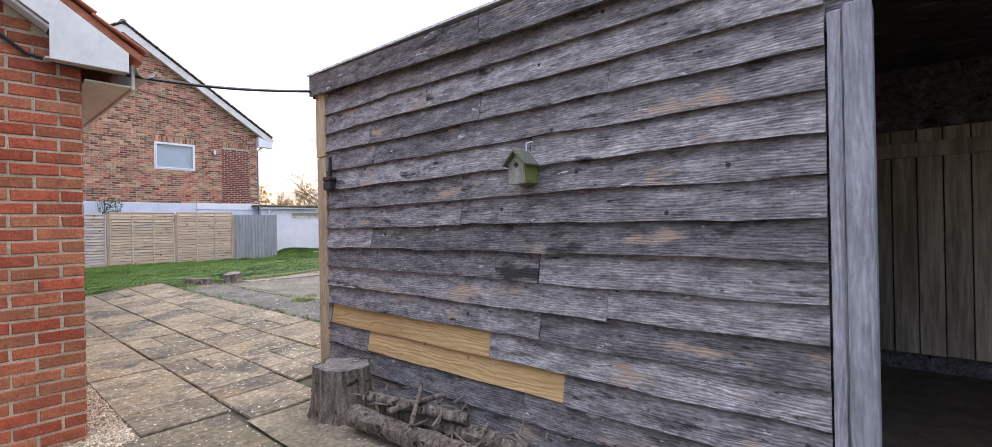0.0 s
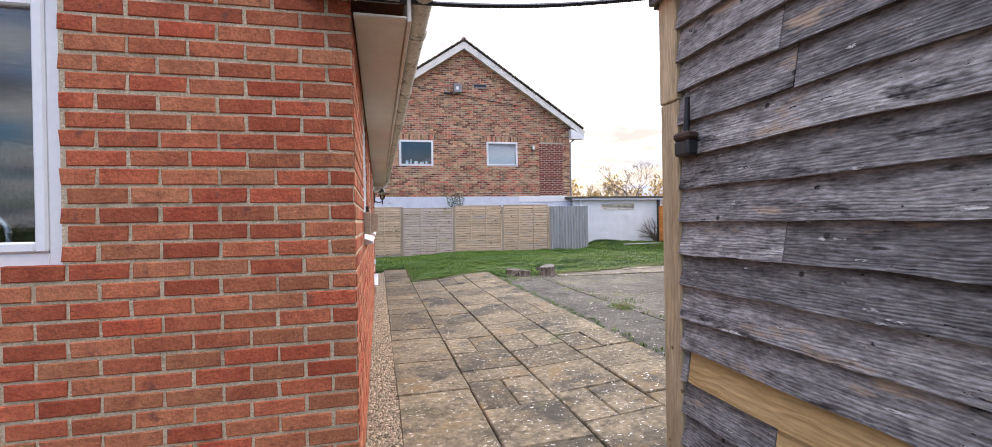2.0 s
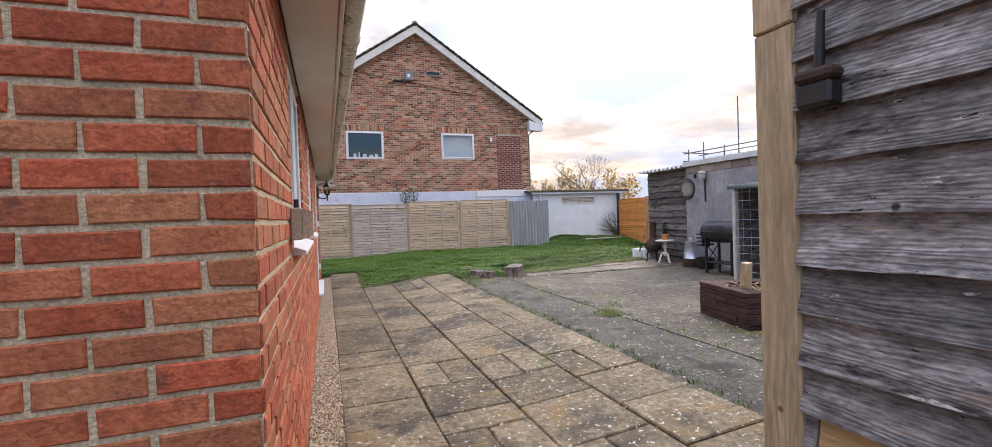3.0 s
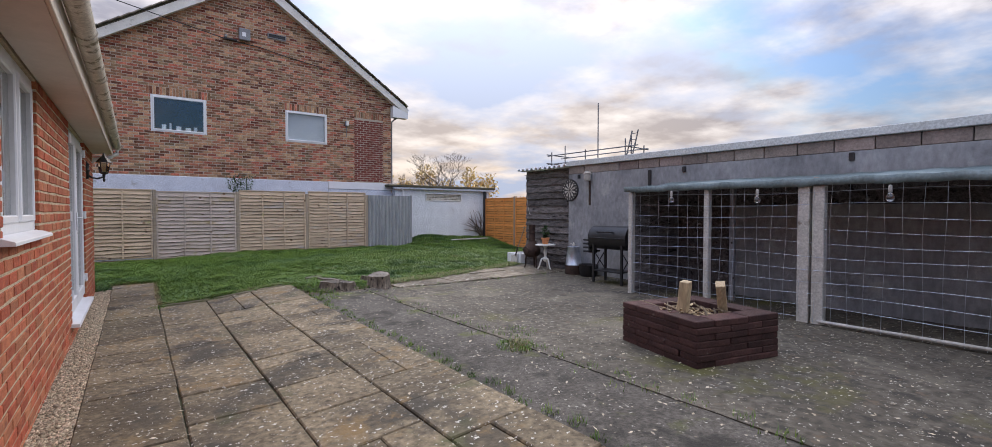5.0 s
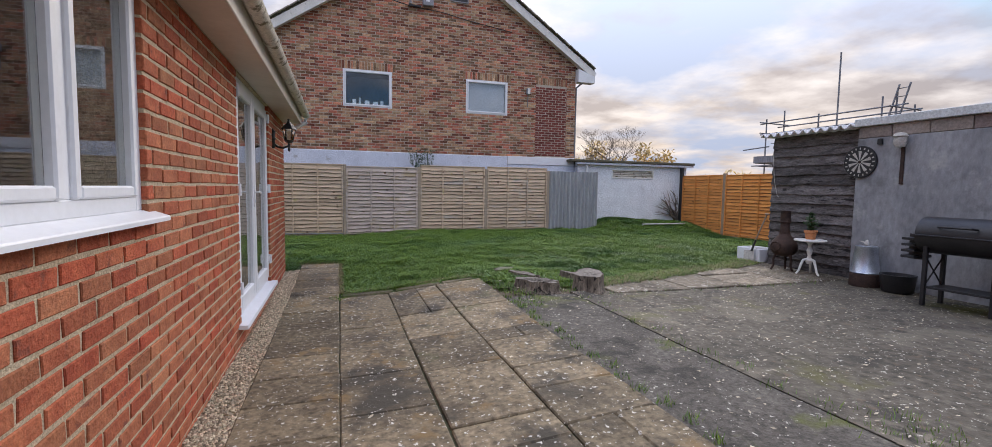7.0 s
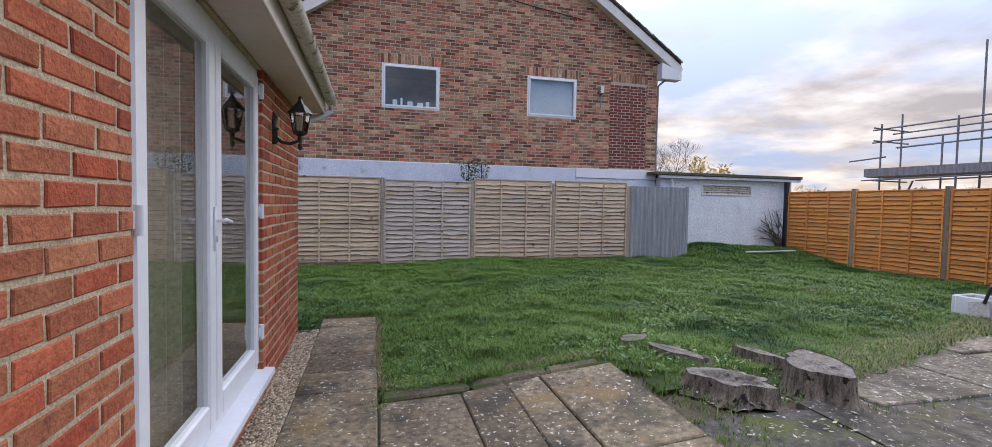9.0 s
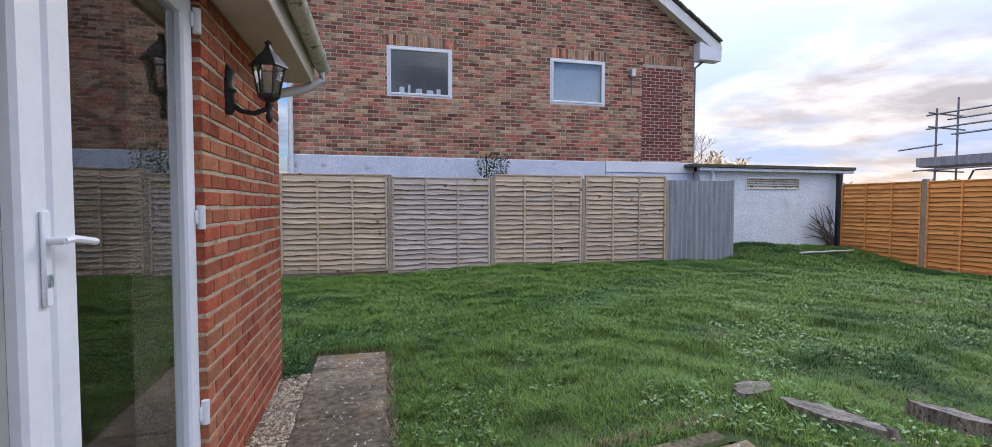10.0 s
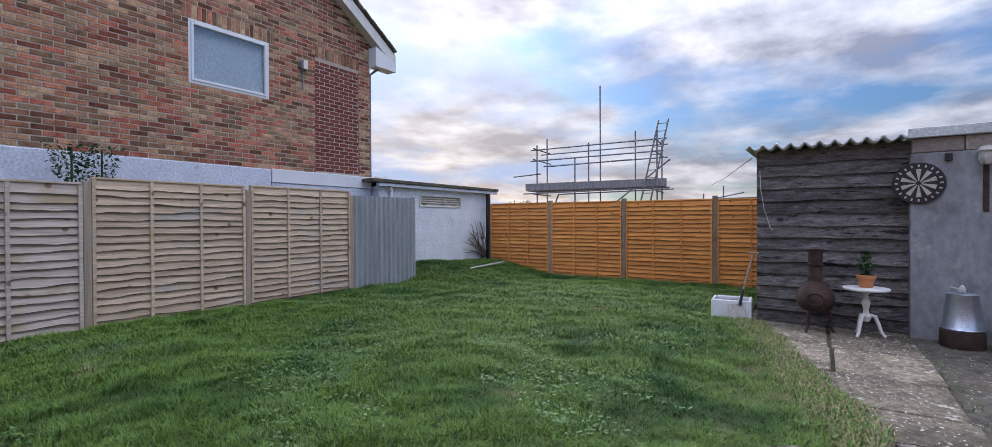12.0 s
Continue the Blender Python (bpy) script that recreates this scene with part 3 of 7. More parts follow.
def window_unit(name, label, m, w, h, leaves, parent=None, sill=0.0, bar=0.06, depth=0.07, handle=-1, group=""):
    """A white window: along x from 0, up from 0, its outside towards -y. leaves: x edges of the casements."""
    t = thing(name, label, "window", m, group, "structure")
    t.parent = parent
    f = Shape()
    f.box(0, bar, 0, depth, 0, h).box(w - bar, w, 0, depth, 0, h).box(bar, w - bar, 0, depth, 0, bar).box(bar, w - bar, 0, depth, h - bar, h)
    for u in leaves[1:-1]:
        f.box(u - bar / 2, u + bar / 2, 0.002, depth, bar, h - bar)
    part("window_frame", f, M_WHITE, t)
    for k, (a, b) in enumerate(zip(leaves[:-1], leaves[1:])):
        a2 = a + (bar if k == 0 else bar / 2)
        b2 = b - (bar if k == len(leaves) - 2 else bar / 2)
        c = 0.045
        s = Shape()
        s.box(a2, a2 + c, -0.012, depth - 0.02, bar, h - bar, 0.008).box(b2 - c, b2, -0.012, depth - 0.02, bar, h - bar, 0.008)
        s.box(a2 + c, b2 - c, -0.012, depth - 0.02, bar, bar + c, 0.008).box(a2 + c, b2 - c, -0.012, depth - 0.02, h - bar - c, h - bar, 0.008)
        part("casement", s, M_WHITE, t)
        g = part("pane", Shape().box(a2 + c, b2 - c, 0.018, 0.024, bar + c, h - bar - c, 0.0005), M_GLASS, t)
        g.visible_shadow = False
    if sill:
        part("window_sill", Shape().extrude([(-sill, -0.048), (-0.022, -0.048), (-0.022, -0.014), (depth, -0.014), (depth, 0.0), (-0.006, 0.0), (-sill + 0.004, -0.026), (-sill, -0.032)], 0, -0.09, w + 0.07), M_WHITE, t)
    return t


def lap_board(length, h, t, off, wave, rnd, segs=14, warp=0.0):
    """One lapped board along x from 0: its top at the wall, its foot standing off it, with a wavy lower edge; faces -y."""
    s, ph, k = Shape(), rnd.uniform(0, 50), max(2, int(segs))
    for i in range(k + 1):
        u = length * i / k
        w = wave * noise.noise((u * 2.2 + ph, ph, 0)) * 2 + wave * 0.75 * noise.noise((u * 9 + ph, 1.5, ph))
        b = warp * noise.noise((u * 1.3 + ph, 7.0, 2.0))
        s.v += [(u, -off - t + b, w), (u, -off + b, w + 0.001), (u, 0, h), (u, -t * 0.8, h + w * 0.3)]
        if i:
            a, c = 4 * (i - 1), 4 * i
            s.f += [(a + q, a + (q + 1) % 4, c + (q + 1) % 4, c + q) for q in range(4)]
    s.f += [(0, 1, 2, 3), tuple(range(4 * k, 4 * k + 4))[::-1]]
    return s


def bark_shade_strip(board, depth, rnd):
    """Thin dark strip along a lapped slat's foot: bark plus painted lap shadow."""
    s, ph, cols = Shape(), rnd.uniform(0, 50), len(board.v) // 4
    for i in range(cols):
        x, y, z = board.v[4 * i]
        d = depth * max(0.35, 1 + 1.5 * noise.noise((x * 4.0 + ph, ph, 0)) + 0.5 * noise.noise((x * 17.0 + ph, 2.0, ph)))
        s.v += [(x, y - 0.0015, z - 0.002), (x, y + 0.004, z - 0.0022), (x, y + 0.004, z + d), (x, y - 0.0015 + d * 0.1, z + d)]
        if i:
            a, c = 4 * (i - 1), 4 * i
            s.f += [(a + q, a + (q + 1) % 4, c + (q + 1) % 4, c + q) for q in range(4)]
    s.f += [(0, 1, 2, 3), tuple(range(4 * cols - 4, 4 * cols))[::-1]]
    return s


# ---- ground ----
def spread(a, b, n):
    return [a + (b - a) * i / n for i in range(n + 1)]


def ground_sheet():
    s = Shape()
    xs = [-400, -150, -60, -25, -12] + spread(-8, 16, 48) + [22, 40, 80, 160, 400]
    ys = [-400, -150, -60, -25, -14] + spread(-9, 23, 64) + [30, 50, 90, 160, 400]
    s.sheet(lambda x, y: (x, y, ground_z(x, y) - 0.05), xs, ys)
    return s


struct("ground", ground_sheet(), M_SOIL, "bare brown soil running on under and around the garden", "ground", True)


def inside(poly, x, y):
    c, n = False, len(poly)
    for i in range(n):
        (x0, y0), (x1, y1) = poly[i], poly[(i + 1) % n]
        if (y0 > y) != (y1 > y) and x < (x1 - x0) * (y - y0) / (y1 - y0) + x0:
            c = not c
    return c


def relief(x, y, a=0.006):
    return a * noise.noise((x * 3.1, y * 3.1, 0.3)) + a * 1.6 * noise.noise((x * 0.7, y * 0.7, 4.0))


def flat_area(x0, x1, y0, y1, cell, lift, drop=0.06):
    s = Shape()
    nx, ny = max(1, int((x1 - x0) / cell)), max(1, int((y1 - y0) / cell))
    s.sheet(lambda x, y: (x, y, ground_z(x, y) + lift + relief(x, y)), spread(x0, x1, nx), spread(y0, y1, ny))
    for a, b in (((x0, y0), (x1, y0)), ((x1, y0), (x1, y1)), ((x1, y1), (x0, y1)), ((x0, y1), (x0, y0))):
        n = max(nx, ny)
        pts = [(a[0] + (b[0] - a[0]) * i / n, a[1] + (b[1] - a[1]) * i / n) for i in range(n + 1)]
        vs = [(x, y, ground_z(x, y) + lift - 0.001) for x, y in pts] + [(x, y, ground_z(x, y) - drop) for x, y in pts]
        s.add(vs, [(i, i + 1, n + 2 + i, n + 1 + i) for i in range(n)])
    return s


struct("yard", flat_area(4.02, 8.46, 1.0, 11.65, 0.12, -0.004), M_CONCRETE, "worn grey-brown concrete yard with moss patches and pale flecks", "yard", True)
struct("road", flat_area(3.10, 4.10, 4.0, 11.55, 0.10, -0.012), M_TARMAC, "strip of cracked dark tarmac beside the paving", "tarmac strip", True)

# ---- house with red brick walls ----
HOUSE = Matrix.Translation((0.58, 3.975, 0))
SIDE_M = HOUSE @ pose(0, 0.004, 0, 0, 0, 90 - 0.05)
SIDE_L, WALL_H = 10.40, 2.36
side_holes = [(1.325, 2.525, 1.28, 2.33), (3.805, 4.985, 1.28, 2.33), (6.935, 8.79, 0.24, 2.33)]
rnd = random.Random(11)
side_me = pierced(SIDE_L, WALL_H, 0.28, side_holes)
side_me.materials.append(M_MORTAR)
wall_side = tagged(new("wall_east", side_me), "red brick side wall of the bungalow with pale mortar", "wall", "", "structure")
wall_side.matrix_basis = SIDE_M
lay_bricks(wall_side, bond(SIDE_L - 0.005, WALL_H, side_holes, rnd, first=0.012, course=0.0781, joint=0.0165), M_BRICK, lambda b: abs((b[0] + b[1]) / 2 - 1.2) + abs((b[2] + b[3]) / 2 - 1.4) * 0.5, rnd)

FRONT_L = 6.064
FRONT_M = Matrix.Translation((0.58 - FRONT_L, 3.975, 0))
fw1 = FRONT_L - 0.58 - 0.555
front_holes = [(fw1 - 1.8, fw1, 1.24, 2.40)]
front_me = pierced(FRONT_L - 0.004, 2.42, 0.28, front_holes)
front_me.materials.append(M_MORTAR)
wall_front = tagged(new("wall_south", front_me), "red brick gable wall of the bungalow with pale mortar", "wall", "", "structure")
wall_front.matrix_basis = FRONT_M
ridge_x = -3.2


def under_verge(u0, u1, w1):
    x0, x1 = 0.58 - FRONT_L + u0, 0.58 - FRONT_L + u1
    return w1 < 2.66 + 0.7 * min(0.42 - x1, x0 - (2 * ridge_x - 0.42)) or w1 < 2.43


part("gable", Shape().extrude([(0, 2.42), (FRONT_L - 0.01, 2.42), (FRONT_L - 0.16, 2.60), (ridge_x - 0.58 + FRONT_L, 2.60 + 0.7 * (0.42 - ridge_x)), (0, 4.6)], 1, 0.0, 0.28), M_MORTAR, wall_front)
lay_bricks(wall_front, bond(FRONT_L, 4.9, front_holes, rnd, under_verge, first=0.012, course=0.0781, phase=1), M_BRICK, lambda b: abs((b[0] + b[1]) / 2 - FRONT_L + 0.2) + abs((b[2] + b[3]) / 2 - 1.4) * 0.7, rnd)
struct("wall_north", Shape().box(-6, 0.295, 14.08, 14.375, 0, WALL_H), M_MORTAR, "rendered end wall of the bungalow", "wall")
struct("wall_west", Shape().box(-6.0, -5.72, 4.26, 14.07, 0, WALL_H), M_MORTAR, "rendered far wall of the bungalow", "wall")
struct("wall_inner", Shape().box(-3.2, -3.1, 4.26, 14.07, 0.2, 2.34), M_DIMROOM, "cream plaster wall inside the bungalow, coloured darker for indoor shade", "wall")
struct("wall_partition", Shape().box(-3.09, 0.28, 9.9, 10.0, 0.2, 2.34), M_DIMROOM, "cream plaster partition inside the bungalow, coloured darker for indoor shade", "wall")
struct("floor", Shape().box(-5.7, 0.28, 4.26, 14.07, 0.08, 0.2), M_DIMROOM, "pale floor inside the bungalow, coloured darker for indoor shade", "floor")
struct("ceiling", Shape().box(-5.7, 0.28, 4.26, 14.07, 2.345, 2.40), M_DIMROOM, "cream plaster ceiling inside the bungalow, coloured darker for indoor shade", "ceiling")


def house_roof():
    t = thing("roof", "clay-tiled pitched roof with white verge boards and cream soffit", "roof", None, "", "structure")
    y0, y1, xe, ze = 3.83, 14.40, 0.88, 2.55
    zr = ze + 0.7 * (xe - ridge_x)
    part("deck", Shape().extrude([(xe, ze), (ridge_x, zr), (2 * ridge_x - xe, ze), (2 * ridge_x - xe, ze - 0.05), (ridge_x, zr - 0.05), (xe, ze - 0.05)], 1, y0 + 0.03, y1 - 0.03), M_TILE, t)
    rows = int((xe - ridge_x) / 0.26)
    for r in range(min(rows, 7)):
        for c in range(40):
            ya = y0 + c * (y1 - y0) / 40
            x1 = xe + 0.03 - r * 0.26
            m = Matrix.Translation((x1 - 0.15, ya + 0.13, ze + 0.7 * (xe - x1 + 0.15) + 0.026)) @ Euler((0, radians(31.5), 0)).to_matrix().to_4x4()
            piece("tile", TILE_ME, t, m)
    part("soffit", Shape().box(0.592, 0.83, y0 + 0.10, y1 - 0.02, 2.338, 2.352), M_SOFFIT, t)
    part("fascia", Shape().box(0.832, 0.852, y0 + 0.10, y1 - 0.02, 2.325, 2.50), M_SOFFIT, t)
    sl = 0.7
    for name, ya in (("verge_board", y0),):
        part(name, Shape().extrude([(0.80, 2.415), (0.80, 2.54), (ridge_x, 2.54 + sl * (0.80 - ridge_x)), (ridge_x, 2.36 + sl * (0.80 - ridge_x)), (0.42, 2.36 + sl * 0.38), (0.42, 2.415)], 1, ya, ya + 0.022), M_FASCIA, t, "white verge board with green stains")
    part("verge_lining", Shape().extrude([(0.42, 2.60), (0.42, 2.62), (ridge_x, 2.38 + sl * (0.80 - ridge_x)), (ridge_x, 2.36 + sl * (0.80 - ridge_x))], 1, y0 + 0.023, 3.965), M_FASCIA, t)
    part("verge_soffit", Shape().extrude([(0.80, 2.418), (0.80, 2.43), (0.40, 2.43), (0.40, 2.418)], 1, y0 + 0.024, 3.965), M_SOFFIT, t)
    return t


TILE_ME = Shape().box(-0.165, 0.165, -0.128, 0.128, -0.008, 0.008, 0.005).mesh("tile", M_TILE)
house_roof()


def gutter():
    t = thing("gutter", "cream half-round gutter with moss and grime along the eaves", "gutter")
    s = Shape()
    prof = [(0.055 * math.cos(a), 0.055 * math.sin(a)) for a in spread(math.pi, 2 * math.pi, 8)]
    inner = [(0.049 * math.cos(a), 0.049 * math.sin(a)) for a in spread(2 * math.pi, math.pi, 8)]
    s.extrude([(0.91 + x, 2.475 + z) for x, z in prof + inner], 1, 3.90, 14.42)
    part("channel", s, M_GUTTER, t, "", True)
    for k in range(9):
        y = 4.4 + k * 1.2
        part("bracket", Shape().extrude([(0.91 + x * 1.13, 2.475 + z * 1.13) for x, z in prof] + [(0.91 + 0.052, 2.49), (0.91 - 0.052, 2.49)], 1, y, y + 0.035), M_GUTTER, t)
    part("downpipe", Shape().path([(0.91, 14.34, 2.44), (0.91, 14.34, 2.36), (0.80, 14.32, 2.29), (0.60, 14.26, 2.22), (0.50, 14.20, 2.15), (0.50, 14.20, 0.2)], 0.034, 10), M_WHITE, t, "white plastic downpipe", True)
    return t


gutter()
window_unit("window_1", "white two-light window in the brick side wall", SIDE_M @ pose(1.325, 0.02, 1.295), 1.20, 1.035, (0, 0.60, 1.20), sill=0.085)
window_unit("window_2", "white two-light window with a projecting sill", SIDE_M @ pose(3.805, 0.02, 1.295), 1.18, 1.035, (0, 0.58, 1.18), sill=0.085)
window_unit("window_3", "wide white window in the brick gable wall", FRONT_M @ pose(fw1 - 1.8, 0.03, 1.24), 1.8, 1.16, (0, 0.9, 1.8), sill=0.0)


def french_door():
    t = thing("door_1", "closed white double glazed patio doors with lever handles", "door", SIDE_M @ pose(6.935, 0.03, 0.27), "", "structure")
    w, h, bar, d = 1.855, 2.06, 0.055, 0.07
    part("door_frame", Shape().box(0, bar, 0, d, 0, h).box(w - bar, w, 0, d, 0, h).box(bar, w - bar, 0, d, h - bar, h).box(bar, w - bar, 0, d, 0, 0.05), M_WHITE, t)
    part("door_sill", Shape().extrude([(-0.105, -0.045), (0.06, -0.04), (0.06, 0.0), (-0.102, -0.012)], 0, -0.10, w + 0.05), M_WHITE, t)
    for k in range(2):
        a, b = (bar, w / 2 - 0.04) if k == 0 else (w / 2 - 0.04, w - bar)
        c = 0.10
        leaf = part("leaf", Shape().box(a + 0.003, a + c, -0.02, 0.045, 0.05, h - bar, 0.01).box(b - c, b - 0.003, -0.02, 0.045, 0.05, h - bar, 0.01).box(a + c, b - c, -0.02, 0.045, 0.05, 0.05 + c + 0.03, 0.01).box(a + c, b - c, -0.02, 0.045, h - bar - c, h - bar, 0.01), M_WHITE, t)
        g = part("pane", Shape().box(a + c, b - c, 0.010, 0.016, 0.18, h - bar - c, 0.0005), M_GLASS, t)
        g.visible_shadow = False
        if k == 1:
            hu = a - 0.03
            part("handle", Shape().box(hu - 0.014, hu + 0.014, -0.032, -0.02, 0.92, 1.14, 0.006).tube((hu, -0.03, 1.07), (hu, -0.065, 1.07), 0.009).path([(hu, -0.062, 1.07), (hu + 0.03, -0.066, 1.073), (hu + 0.12, -0.064, 1.06)], 0.009), M_WHITE, leaf, "white lever handle", True)
            part("lock_cylinder", Shape().box(hu - 0.008, hu + 0.008, -0.036, -0.031, 0.965, 0.995), M_ZINC, leaf, "steel key cylinder")
            part("inner_handle", Shape().box(hu - 0.014, hu + 0.014, 0.046, 0.058, 0.92, 1.14, 0.006).path([(hu, 0.055, 1.07), (hu, 0.10, 1.07), (hu - 0.03, 0.105, 1.073), (hu - 0.15, 0.10, 1.06)], 0.010), M_ZINC, leaf, "steel inner lever handle", True)
            part("key", Shape().tube((hu, 0.05, 0.98), (hu, 0.085, 0.98), 0.005, n=6).box(hu - 0.012, hu + 0.012, 0.086, 0.09, 0.90, 0.99, 0.001), M_ZINC, leaf, "keys hanging in the inner lock")
        for z in (0.22, 1.05, 1.86):
            e = 0.045 if k == 0 else w - 0.045
            part("hinge", Shape().tube((e, -0.035, z), (e, -0.035, z + 0.10), 0.016).box(e - 0.035, e + 0.035, -0.03, -0.018, z + 0.02, z + 0.08), M_WHITE, leaf, "", True)
    return t


french_door()


def curtain(y0, y1, x, z0, z1):
    s = Shape()
    n = int((y1 - y0) / 0.012)
    s.sheet(lambda y, z: (x + 0.055 * math.sin(y * 52) + 0.012 * math.sin(y * 131 + 1), y, z), spread(y0, y1, n), spread(z0, z1, 6))
    t = tagged(part("curtain", s, M_CURTAIN, None, "", True), "cream curtain hanging in folds behind the glass door", "curtain")
    so = t.modifiers.new("thickness", "SOLIDIFY")
    so.thickness = 0.004
    return t


tap = thing("kitchen_tap", "chrome swan-neck kitchen tap behind the window", "tap", Matrix.Translation((-1.10, 4.33, 1.16)))
part("spout", Shape().path([(0, 0, 0), (0, 0, 0.22)] + [(0.075 - 0.075 * math.cos(a), 0, 0.22 + 0.075 * math.sin(a)) for a in spread(0.3, 3.14, 8)] + [(0.15, 0, 0.17)], 0.013, 10), M_ZINC, tap, "", True)
part("base", Shape().lathe([(0.028, 0.0), (0.028, 0.03), (0.016, 0.045)], 16), M_ZINC, tap, "", True)
struct("worktop", Shape().box(-2.6, -0.2, 4.27, 4.86, 1.12, 1.16), M_DIMROOM, "worktop under the kitchen window", "worktop")
curtain(11.16, 11.46, 0.44, 0.24, 2.28)
curtain(11.53, 11.76, 0.43, 0.24, 2.28)

# ---- weatherboarded shed ----
SHED_X, SHED_Y1 = 2.235, 3.912
shed = thing("wall_shed", "weathered grey lapped-board wall of a timber shed", "wall", pose(SHED_X, SHED_Y1, 0, 0, 0, -90), "", "structure")
part("sheathing", Shape().box(0.0, 3.80, 0.004, 0.07, 0.10, 2.62), M_DARKWOOD, shed)
brk = {0: (1.9,), 1: (2.2,), 2: (0.655, 2.478), 3: (0.12, 1.945), 4: (2.33,), 5: (2.75,), 6: (2.0, 2.33), 7: (0.72,), 8: (1.72,), 9: (1.72,), 10: (2.28,), 11: (0.78, 1.70), 12: (0.72, 1.9, 2.78), 13: (1.4,), 14: (2.0,)}
for row in range(0, 15):
    cuts = [0.07, *brk.get(row, ()), 3.68]
    for k, (a, b) in enumerate(zip(cuts[:-1], cuts[1:])):
        fresh = row in (2, 3) and k == 1
        s = lap_board(b - a - 0.004, 0.19, 0.024, 0.030 if not fresh else 0.024, 0.007 if not fresh else 0.0025, rnd, (b - a) * 9, 0.010)
        ob = part("board", s, M_NEWPINE if fresh else M_WEATHER, shed, "new pale pine board" if fresh else "")
        ob.matrix_basis = pose(a, rnd.uniform(-0.004, 0.0), 0.077 + 0.163 * row + rnd.uniform(-0.004, 0.004), 0, 0, 0)
part("corner_post", Shape().box(-0.075, 0.075, -0.052, 0.09, 0.08, 2.0, 0.006), M_POST, shed, "pale new timber corner post")
part("corner_post", Shape().box(-0.075, 0.075, -0.058, 0.09, 2.003, 2.60, 0.006), M_POST, shed, "pale new timber corner post")
part("end_post", Shape().box(3.685, 3.732, -0.05, 0.09, 0.05, 2.16, 0.006), M_GREYPOST, shed, "grey weathered end post")
part("end_post", Shape().box(3.736, 3.82, -0.085, 0.07, 0.05, 2.165, 0.006), M_GREYPOST, shed, "grey weathered end post")


def shed_roof():
    t = thing("shed_roof", "flat felted shed roof with a weathered fascia board", "roof", pose(SHED_X, SHED_Y1, 0, 0, 0, -90), "", "structure")

    def zt(u):
        return 2.715 - 0.030 * min(u, 4.2)
    for name, a, b in (("fascia", -0.10, 1.95), ("fascia", 1.955, 6.9)):
        part(name, Shape().add([(a, -0.10, zt(a) - 0.17), (b, -0.10, zt(b) - 0.17), (b, -0.10, zt(b)), (a, -0.10, zt(a)), (a, -0.075, zt(a) - 0.17), (b, -0.075, zt(b) - 0.17), (b, -0.075, zt(b)), (a, -0.075, zt(a))], [(0, 1, 2, 3), (7, 6, 5, 4), (0, 4, 5, 1), (3, 2, 6, 7), (0, 3, 7, 4), (1, 5, 6, 2)]), M_WEATHER, t)
    a, b = -0.112, 6.9
    part("felt", Shape().add([(a, -0.112, zt(a) + 0.004), (b, -0.112, zt(b) + 0.004), (b, 3.2, zt(b) + 0.1), (a, 3.2, zt(a) + 0.1), (a, -0.112, zt(a) + 0.02), (b, -0.112, zt(b) + 0.02), (b, 3.2, zt(b) + 0.12), (a, 3.2, zt(a) + 0.12)], [(3, 2, 1, 0), (4, 5, 6, 7), (0, 1, 5, 4), (1, 2, 6, 5), (2, 3, 7, 6), (3, 0, 4, 7)]), M_CAP, t)
    # added dark sheet hides the bright felt and keeps the lean-to interior dim
    ob = part("lining", Shape().sheet(lambda u, d: (u, 0.075 + d, zt(u) - 0.05 + 0.0345 * d), [-0.06, 4.2, 6.88], [0.0, 3.05]), M_DARKWOOD, t, "added dark sheet that keeps the roof underside dim")
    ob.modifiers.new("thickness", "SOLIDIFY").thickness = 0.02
    part("end_fascia", Shape().box(-0.10, -0.078, -0.072, 3.1, 2.53, 2.70), M_WEATHER, t)
    return t


shed_roof()
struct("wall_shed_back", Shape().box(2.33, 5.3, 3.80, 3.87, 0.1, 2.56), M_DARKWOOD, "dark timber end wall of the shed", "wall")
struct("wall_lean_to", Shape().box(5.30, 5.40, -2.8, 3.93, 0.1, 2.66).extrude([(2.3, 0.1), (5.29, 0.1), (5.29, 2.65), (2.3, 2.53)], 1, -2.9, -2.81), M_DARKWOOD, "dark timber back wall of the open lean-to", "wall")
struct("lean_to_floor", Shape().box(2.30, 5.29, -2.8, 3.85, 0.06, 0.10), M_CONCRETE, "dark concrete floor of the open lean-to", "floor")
planks = thing("plank_wall", "bare pale vertical boards at the back of the lean-to", "wall", pose(5.22, 0.75, 0.25, 0, 0, -90), "", "structure")
for k in range(14):
    s = Shape().box(k * 0.16, k * 0.16 + 0.152, 0, 0.025, 0.02 * rnd.random(), 1.85, 0.004)
    part("plank", s, M_PALEPLANK, planks)
part("rail", Shape().box(0, 2.3, -0.03, -0.001, 1.62, 1.74), M_PALEPLANK, planks)

# ---- gable house beyond the fence ----
GY, GX0, GX1, GAX, GAZ, GEZ = 20.29, -0.33, 8.47, 4.05, 8.34, 5.36
gable_slope = (GAZ - GEZ) / (GX1 - GAX)
g_holes = [(1.50 - GX0, 2.80 - GX0, 3.58, 4.58), (4.92 - GX0, 6.21 - GX0, 3.60, 4.58), (4.43 - GX0, 4.97 - GX0, 6.70, 6.86)]
g_me = pierced(GX1 - GX0, GEZ, 0.3, g_holes[:2])
g_me.materials.append(M_MORTAR2)
gable = tagged(new("wall_gable_house", g_me), "brown multi-toned brick gable wall of the neighbouring house", "wall", "", "structure")
gable.matrix_basis = pose(GX0, GY, 0)
